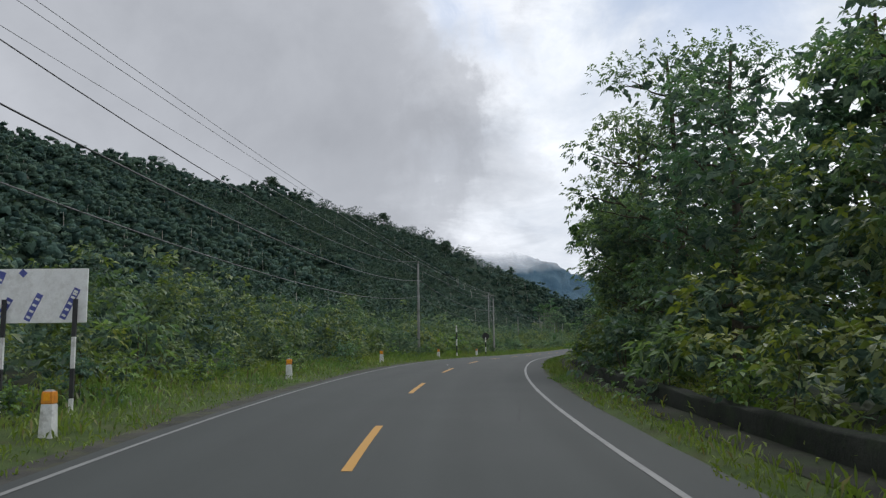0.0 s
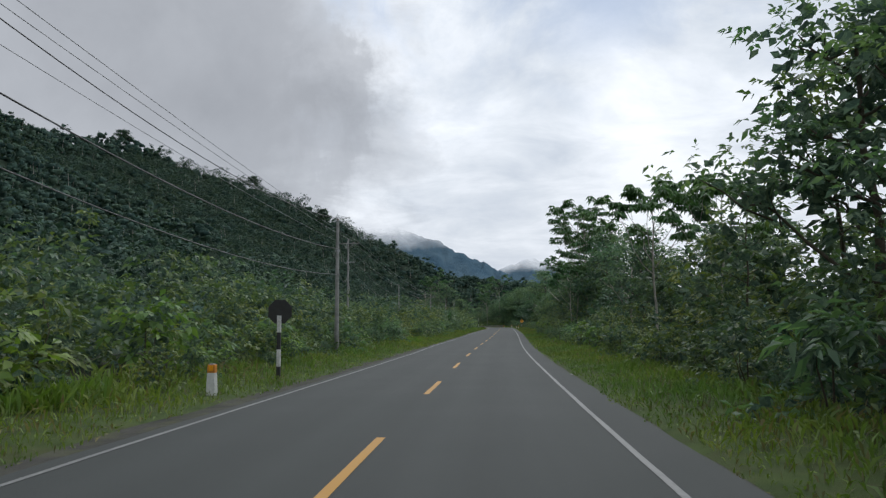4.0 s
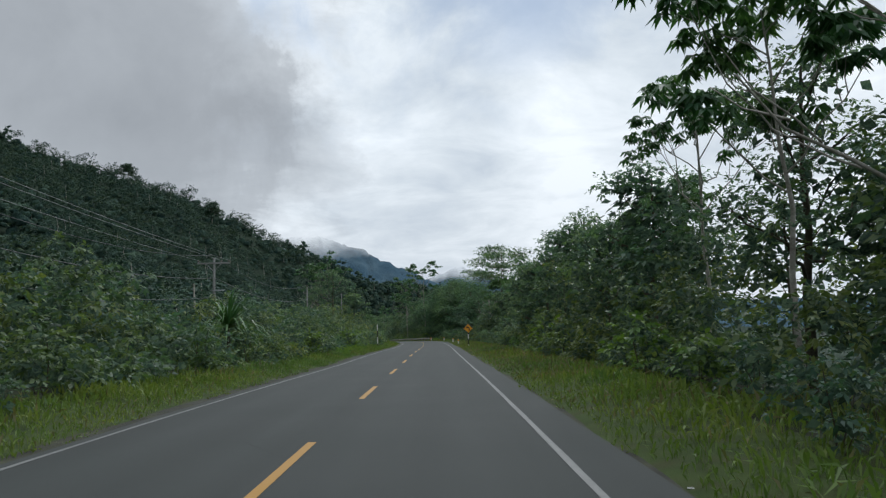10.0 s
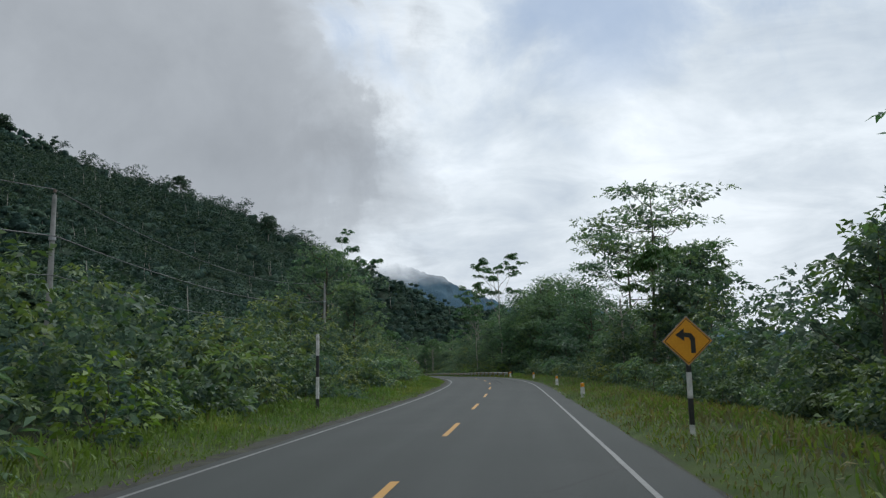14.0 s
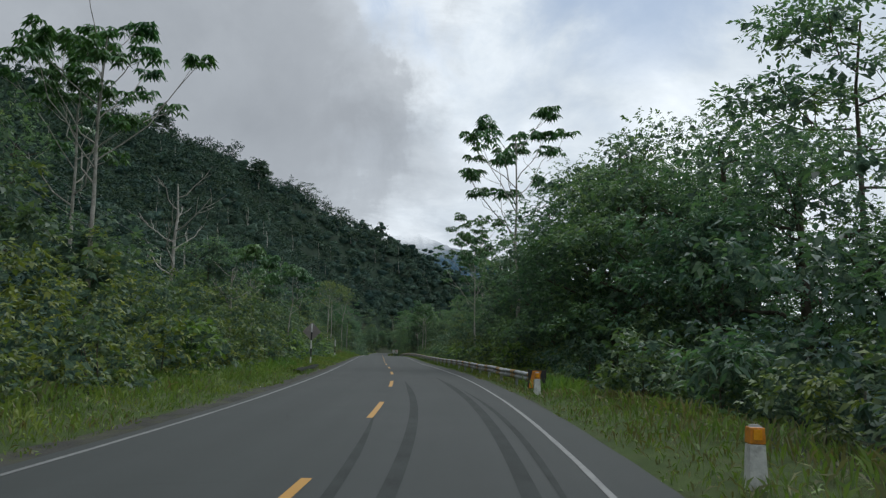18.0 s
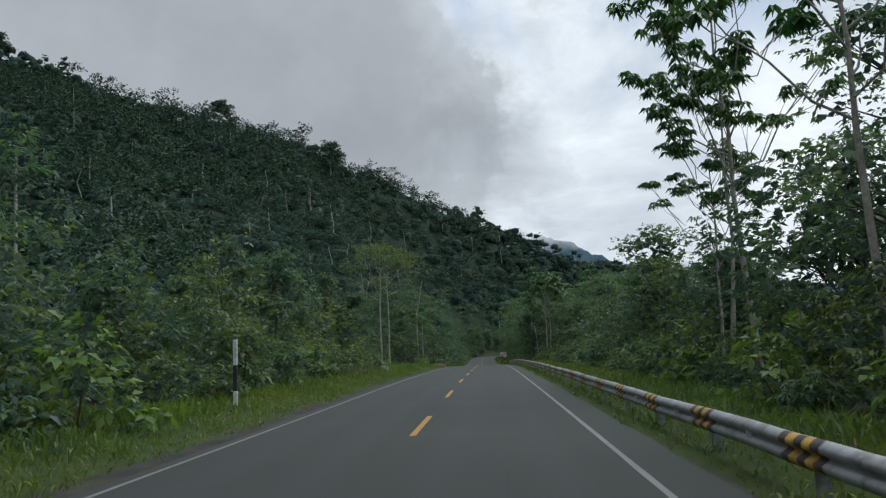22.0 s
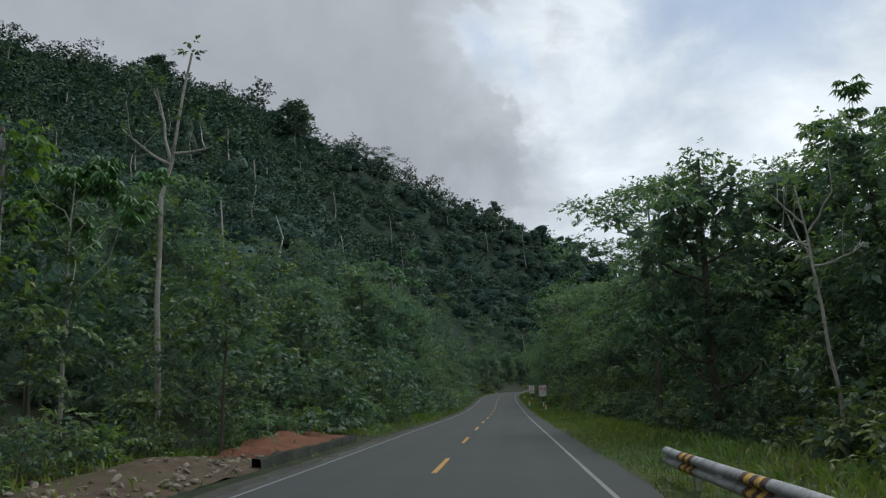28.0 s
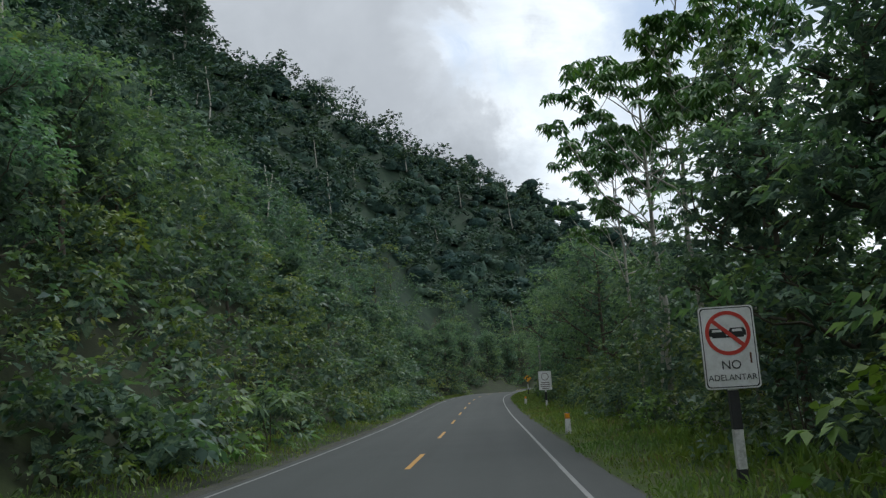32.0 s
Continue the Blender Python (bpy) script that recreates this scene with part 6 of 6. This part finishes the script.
def guard_rail():
    s0, s1, bay = 324.8, 490.8, 3.81
    ob = thing("guard_rail", "dented galvanised steel crash barrier with black and yellow bands", "guard rail")
    # W section: out from the post towards the road, and up
    prof = 1.08 * np.array([(0.00, 0.0), (0.030, 0.010), (0.085, 0.055), (0.09, 0.10), (0.02, 0.140), (0.005, 0.155), (0.02, 0.170), (0.09, 0.21), (0.085, 0.255), (0.030, 0.300), (0.0, 0.31)])
    n = int((s1 - s0) / bay) + 1
    off = lambda s: 4.74 + 0.30 * np.clip((338.0 - np.asarray(s, float)) / 11.5, 0, 1) ** 1.6      # flared at its start

    def beam(a, b, proud=0.0, lo=0.0, hi=1.0, slant=0.0):
        k = max(2, int((b - a) / 0.6) + 1)
        ss = np.linspace(a, b, k)
        pr = prof[int(lo * 10):int(hi * 10) + 1]
        rows = []
        for i, s in enumerate(ss):
            sag = 0.02 * float(wobble(s, 0.0, 3.0)) + 0.01 * float(wobble(s, 0.0, 1.0, 2))
            q = s + slant * (pr[:, 1] - 0.15)
            rows.append(on_road(q, off(q) - pr[:, 0] - proud, 0.275 + pr[:, 1] + sag - 0.03 * np.clip((q - 478.0) / 14.0, 0, 1) ** 1.5))
        back = [r + (on_road(s, 0.012) - on_road(s, 0.0)) for r, s in zip(rows, ss)]
        v = np.concatenate([np.array(rows).reshape(-1, 3), np.array(back).reshape(-1, 3)])
        m_ = len(pr)
        i, j = np.meshgrid(np.arange(k - 1), np.arange(m_ - 1), indexing="ij")
        f = np.stack([i * m_ + j, (i + 1) * m_ + j, (i + 1) * m_ + j + 1, i * m_ + j + 1], -1).reshape(-1, 4)
        return v, np.concatenate([f, f[:, ::-1] + k * m_])
    for i in range(n):
        a = s0 + i * bay
        part("beam", beam(a + 0.01, min(a + bay + 0.12, s1), 0.002 * (i % 2)), M_STEEL, ob)
        post = part("post", box(0.11, 0.14, 0.85, (0, 0, -0.35), 0.008), M_STEEL, ob)
        post.matrix_world = stand(a + 0.15, float(off(a + 0.15)) + 0.10, 0.0)
        flag = part("reflector", plate([(0, -0.085), (0.07, -0.05), (0.095, 0.0), (0.07, 0.05), (0, 0.085)], 0.004), M_SIGNWHITE, ob, "small pale half-round reflector")
        flag.matrix_world = stand(a + 1.9, float(off(a + 1.9)) - 0.09, 0.435)
        for k, (mat, w) in enumerate(((M_RAILBLACK, 0.22), (M_RAILYELLOW, 0.20), (M_RAILBLACK, 0.20), (M_RAILYELLOW, 0.22), (M_RAILBLACK, 0.20))):
            b0 = a - 0.35 + 0.215 * k
            if b0 < s0 + 0.1:
                continue
            if b0 > 474 and k % 2 == 0:
                part("rusty_band", beam(b0, b0 + w, 0.007, 0, 1, 0.35), M_RUST, ob, "rust showing through worn black paint")
                continue
            part("yellow_band" if k % 2 else "black_band", beam(b0, b0 + w, 0.007, 0, 1, 0.35), mat, ob)
    # flared end piece, striped black and orange
    end = part("end_board", plate([(-0.32, 0), (0.32, 0), (0.32, 0.66), (-0.32, 0.66)], 0.02, 0.003), M_BLACK, ob, "black and orange striped end board")
    end.matrix_world = stand(s0 - 0.45, float(off(s0)) + 0.10, 0.08, -14)
    st = part("orange_stripe", plate([(-0.30, 0.03), (-0.04, 0.03), (0.16, 0.64), (-0.16, 0.64)], 0.003), M_ORANGE, ob, "broad slanting orange stripe")
    st.matrix_world = stand(s0 - 0.45, float(off(s0)) + 0.10, 0.08, -14) @ pose(0, -0.005, 0)


guard_rail()


# ---------------------------------------------------------------- power line
def power_pole(s, l, top, arms):
    ob = thing("power_pole", "grey tapered concrete power pole in the shrubs" if not arms else "grey concrete power pole with a crossarm and insulators", "power pole", "power poles", m=stand_ground(s, l))
    gz = ob.matrix_world.translation.z
    h = top + on_road(s, l)[2] - gz
    part("shaft", cone(0.135, 0.075, h + 0.4, (0, 0, -0.4), 14, 0.01), M_POLE, ob, smooth=True)
    if arms:
        part("crossarm", box(2.3, 0.09, 0.11, (0, -0.13, h - 0.45), 0.01), M_POLE, ob)
        for x in (-0.5, 0.5):
            br = part("brace", box(0.03, 0.02, 0.75), M_STEEL, ob)
            br.matrix_local = pose(0, -0.13, h - 1.0, 0, math.copysign(44, x), 0)
        xs = (-1.08, 0.55, 1.08)
        part("lower_bracket", box(0.9, 0.08, 0.08, (0.3, -0.12, h - 2.4), 0.008), M_STEEL, ob)
    else:
        xs = (0.0,)
        part("collar", cone(0.12, 0.12, 0.12, (0, 0, h - 1.6), 12), M_STEEL, ob)
    for x in xs:
        ins = part("insulator", cone(0.075, 0.03, 0.13, (x, -0.13 if arms else 0, h - 0.31 if arms else h + 0.08), 10, 0.01), M_INSUL, ob, "brown porcelain insulator")
        part("pin", cone(0.018, 0.018, 0.10, (x, -0.13 if arms else 0, h - 0.36 if arms else h - 0.02), 8), M_STEEL, ins)
    return np.array(ob.matrix_world.translation) + [0, 0, h]


POLES = [(-26, -9, 8.6, False), (47, -7.6, 8.1, False), (84, -6.8, 7.2, False), (124.4, -14.5, 10.6, True), (166, -15, 7.5, False), (207, -14, 7.4, True), (248, -14, 7.8, False),
         (290, -14, 8.8, False), (330, -17, 10, False), (388, -17, 9.5, True), (489.6, -8.2, 7.2, False)]
_tops = [power_pole(*p_) for p_ in POLES]
power_pole(645, 7.6, 6.0, False)


def pole_vine(s, l, z0, z1):
    """Creeper hanging from the upper part of a pole."""
    rng = np.random.default_rng(9)
    ob = thing("climbing_vine", "yellow-green creeper hanging down beside the pole", "vine", m=stand_ground(s, l))
    way = np.array([(0.14 + 0.1 * math.sin(k), -0.1, -0.2 + (z1 + 0.2) * k / 8) for k in range(9)])
    part("stem", tube(way, np.full(9, 0.02), 5), M_BARK, ob, smooth=True)
    z = rng.uniform(z0, z1, 16)
    c = np.stack([rng.uniform(0.1, 0.75, 16) * np.interp(z, (z0, z1), (0.7, 1.0)), rng.normal(size=16) * 0.15, z], -1)
    part("foliage", leafy(c, np.full((16, 3), 0.26), 22, 0.17, 0.10, rng, 0.2, 0.5), M_TUFT, ob)


pole_vine(489.6, -8.2, 4.0, 7.1)


def wire(a, b, sag, r=0.014):
    t = np.linspace(0, 1, 25)[:, None]
    p = np.asarray(a) * (1 - t) + np.asarray(b) * t - np.array([0, 0, sag]) * 4 * t * (1 - t)
    return tube(p, np.full(25, r), 5)


line_ = thing("power_line", "thin black overhead wires between the poles", "power line")
for a_, b_ in zip(_tops[:-2], _tops[1:-1]):
    part("wire", wire(a_ + [0, 0, 0.2], b_ + [0, 0, 0.2], 0.03 * np.linalg.norm(b_ - a_)), M_WIRE, line_)
    for dz, r_ in ((-1.45, 0.020), (-2.8, 0.016)):
        part("cable", wire(a_ + [0.12, 0, dz], b_ + [0.12, 0, dz], 0.022 * np.linalg.norm(b_ - a_), r_), M_WIRE, line_, "thicker black service cable")
# three conductors from crossarm to crossarm
_arms = [power_pole(-24, -16.5, 13.4, True), _tops[3], _tops[5]]
for a_, b_ in zip(_arms[:-1], _arms[1:]):
    for dx in (-1.08, 0.55, 1.08):
        part("conductor", wire(a_ + [dx, -0.13, -0.2], b_ + [dx, -0.13, -0.2], 0.012 * np.linalg.norm(b_ - a_), 0.012), M_CONDUCTOR, line_)
cross_ = thing("crossing_line", "two thin wires strung across the road", "power line")
for za, zb in ((29.9, 22.3), (28.9, 23.0)):
    part("wire", wire(on_road(600, -26, za), on_road(600, 24, zb), 0.5, 0.016), M_WIRE, cross_)


# ---------------------------------------------------------------- roadside walls, rubble, litter
def block_wall(name, label, s0, s1, l0, l1, z0, z1, mat, lean=0.0):
    ss = np.arange(s0, s1 + 0.01, 0.75)
    sec = [(l0, z0), (l0 + lean, z1 - 0.03), (l0 + lean + math.copysign(0.03, l1 - l0), z1), (l1, z1 - 0.01), (l1, z0)]
    rows = [on_road(np.full(5, s), [a for a, _ in sec], [b for _, b in sec]) for s in ss]
    v = np.array(rows)
    v[:, 1:4, 2] += 0.035 * wobble(ss, ss * 0, 1.2)[:, None] + 0.02 * np.random.default_rng(4).normal(size=(len(ss), 3))
    k = len(ss)
    i, j = np.meshgrid(np.arange(k - 1), np.arange(4), indexing="ij")
    f = np.stack([i * 5 + j, (i + 1) * 5 + j, (i + 1) * 5 + j + 1, i * 5 + j + 1], -1).reshape(-1, 4)
    tagged(new(name, raw_mesh(name, v.reshape(-1, 3), f, [mat])), label, "low wall", kind="structure")


block_wall("ditch_wall_right", "low black mossy concrete wall along the ditch", -26, 37.5, 5.65, 6.05, -0.4, 0.36, M_DITCHWALL, 0.08)
v_, f_, uv_ = ribbon(np.arange(-30, 40, 1.0), 4.95, 5.75, -0.02, 6)
v_[:, 2] = ground_z(v_[:, 0], v_[:, 1]) + 0.012 + 0.012 * wobble(v_[:, 0], v_[:, 1], 0.5)
tagged(new("ditch", raw_mesh("ditch", v_, f_, [M_DITCH], True, uv=uv_)), "dark damp earth and leaf litter in the ditch before the wall", "ditch", kind="structure")
block_wall("headwall_left", "low black mossy culvert wall at the edge of the verge", 336.0, 347.6, -4.45, -4.85, -0.3, 0.20, M_DITCHWALL, -0.04)
block_wall("kerb_wall_left", "low dark broken concrete kerb below the red earth", 495.8, 509.5, -4.72, -5.0, -0.3, 0.30, M_MOSSCONC, -0.04)
v_, f_, uv_ = ribbon(np.arange(482, 523, 1.0), -5.6, -3.66, 0.0, 8)
v_[:, 2] += -0.018 - 0.05 * np.sin(np.clip((-uv_[:, 0] - 3.66) / 1.9, 0, 1) * math.pi) + 0.015 * wobble(v_[:, 0], v_[:, 1], 0.7)
tagged(new("gutter", raw_mesh("gutter", v_, f_, [M_GUTTER], True, uv=uv_)), "shallow earth-stained concrete gutter beside the asphalt", "gutter", kind="structure")


def red_bank():
    gs, gl = np.meshgrid(np.linspace(498.5, 513.5, 44), np.linspace(0, 1, 12), indexing="ij")
    l = -(4.95 + 2.3 * gl)
    z = 0.62 * gl ** 0.7 * np.sin(np.clip((gs - 498.5) / 15.0, 0, 1) * math.pi) ** 0.6 + 0.16 * wobble(gs * 3, gl * 5, 1.5) * gl + 0.07 * wobble(gs * 9, gl * 14, 1.5) * gl
    v = on_road(gs, l, z - 0.02).reshape(-1, 3)
    n, m_ = gs.shape
    i, j = np.meshgrid(np.arange(n - 1), np.arange(m_ - 1), indexing="ij")
    f = np.stack([i * m_ + j, (i + 1) * m_ + j, (i + 1) * m_ + j + 1, i * m_ + j + 1], -1).reshape(-1, 4)
    tagged(new("red_earth_bank", raw_mesh("red_earth_bank", v, f, [M_REDSOIL], True)), "raw red earth scar at the foot of the slope", "earth bank", kind="structure")


red_bank()


def rock_mesh(seed):
    rng = np.random.default_rng(seed)
    bm = bmesh.new()
    bmesh.ops.create_icosphere(bm, subdivisions=2, radius=1.0)
    ph = rng.uniform(0, 6, 6)
    for v in bm.verts:
        c = v.co
        k = 1 + 0.16 * math.sin(c.x * 3 + ph[0]) + 0.14 * math.sin(c.y * 3.7 + ph[1]) + 0.12 * math.sin(c.z * 4.1 + ph[2] + c.x * 2)
        v.co = Vector((c.x * 1.2 * k, c.y * 0.9 * k, c.z * 0.62 * k))
    me = bpy.data.meshes.new("stone")
    bm.to_mesh(me)
    bm.free()
    me.materials.append(M_STONE)
    return me


_rocks = [rock_mesh(k) for k in range(5)]
pile_ = thing("rubble_pile", "spread heap of pale broken stones and earth by the gutter", "rubble")
_rng = np.random.default_rng(31)
for k in range(290):
    s_ = _rng.normal(492.5, 3.8)
    l_ = -4.9 - abs(_rng.normal()) * 1.5
    r_ = 0.035 + 0.10 * _rng.random() ** 3 + (0.09 if k % 41 == 0 else 0)
    hump = 0.45 * math.exp(-((s_ - 493.5) / 3.2) ** 2 - ((l_ + 6.4) / 1.1) ** 2)
    o_ = new("stone", _rocks[k % 5])
    o_.parent = pile_
    o_.matrix_world = stand_ground(s_, l_, _rng.uniform(0, 360), r_, -hump * _rng.uniform(0.3, 1.0) - r_ * 0.2) @ pose(0, 0, 0, _rng.normal() * 20, _rng.normal() * 20, 0)
gs_, gl_ = np.meshgrid(np.linspace(484, 503, 26), np.linspace(-9.4, -4.75, 12), indexing="ij")
zz_ = 0.48 * np.exp(-((gs_ - 493.5) / 3.4) ** 2 - ((gl_ + 6.5) / 1.2) ** 2) - 0.06
pp_ = on_road(gs_, gl_).reshape(-1, 3)
pp_[:, 2] = ground_z(pp_[:, 0], pp_[:, 1]) + zz_.ravel() + 0.03 + 0.05 * wobble(pp_[:, 0], pp_[:, 1], 0.5)
_i, _j = np.meshgrid(np.arange(25), np.arange(11), indexing="ij")
_f = np.stack([_i * 12 + _j, (_i + 1) * 12 + _j, (_i + 1) * 12 + _j + 1, _i * 12 + _j + 1], -1).reshape(-1, 4)
part("earth", raw_mesh("earth", pp_, _f, [M_RUBBLE], True), M_RUBBLE, pile_, "brown gravelly earth under the stones")


def litter():
    rng = np.random.default_rng(41)
    base = None
    for s, l in ((22.6, 3.95), (19.0, 4.6), (47.5, 2.95), (43, 4.5), (70, 4.2), (104, 4.3), (112, -4.0), (121, 4.4), (158, 4.35), (186, 4.2), (216, -4.3), (226, 4.3), (262, -4.4), (271, 4.4), (276, 4.3), (284, -4.3), (300, 4.4),
                 (324, -4.4), (345, -4.3), (362, 4.2), (381, 4.5), (398, 4.4), (404, 4.6), (417, -4.2), (436, 4.5), (486, 4.4), (503, 4.1), (18, -0.2), (23, -0.9)):
        m = stand(s, l, 0.004 - 0.012 * abs(l) if abs(l) < 4.1 else -0.03, rng.uniform(0, 360), rng.uniform(0.4, 0.75))
        if base is None:
            bm = bmesh.new()
            bmesh.ops.create_grid(bm, x_segments=5, y_segments=4, size=1.0)
            for v in bm.verts:
                v.co = Vector((v.co.x * 0.12, v.co.y * 0.07, 0.025 + 0.02 * math.sin(v.co.x * 7) * math.cos(v.co.y * 5)))
            ext = bmesh.ops.extrude_face_region(bm, geom=bm.faces[:])
            bmesh.ops.translate(bm, vec=(0, 0, -0.012), verts=[v for v in ext["geom"] if isinstance(v, bmesh.types.BMVert)])
            me = bpy.data.meshes.new("litter")
            bm.to_mesh(me)
            bm.free()
            me.materials.append(M_LITTER)
            base = tagged(new("litter", me), "crumpled pale scrap of litter on the roadside", "litter", "scraps along the road")
            base.matrix_world = m
        else:
            copy_thing(base, m)


litter()
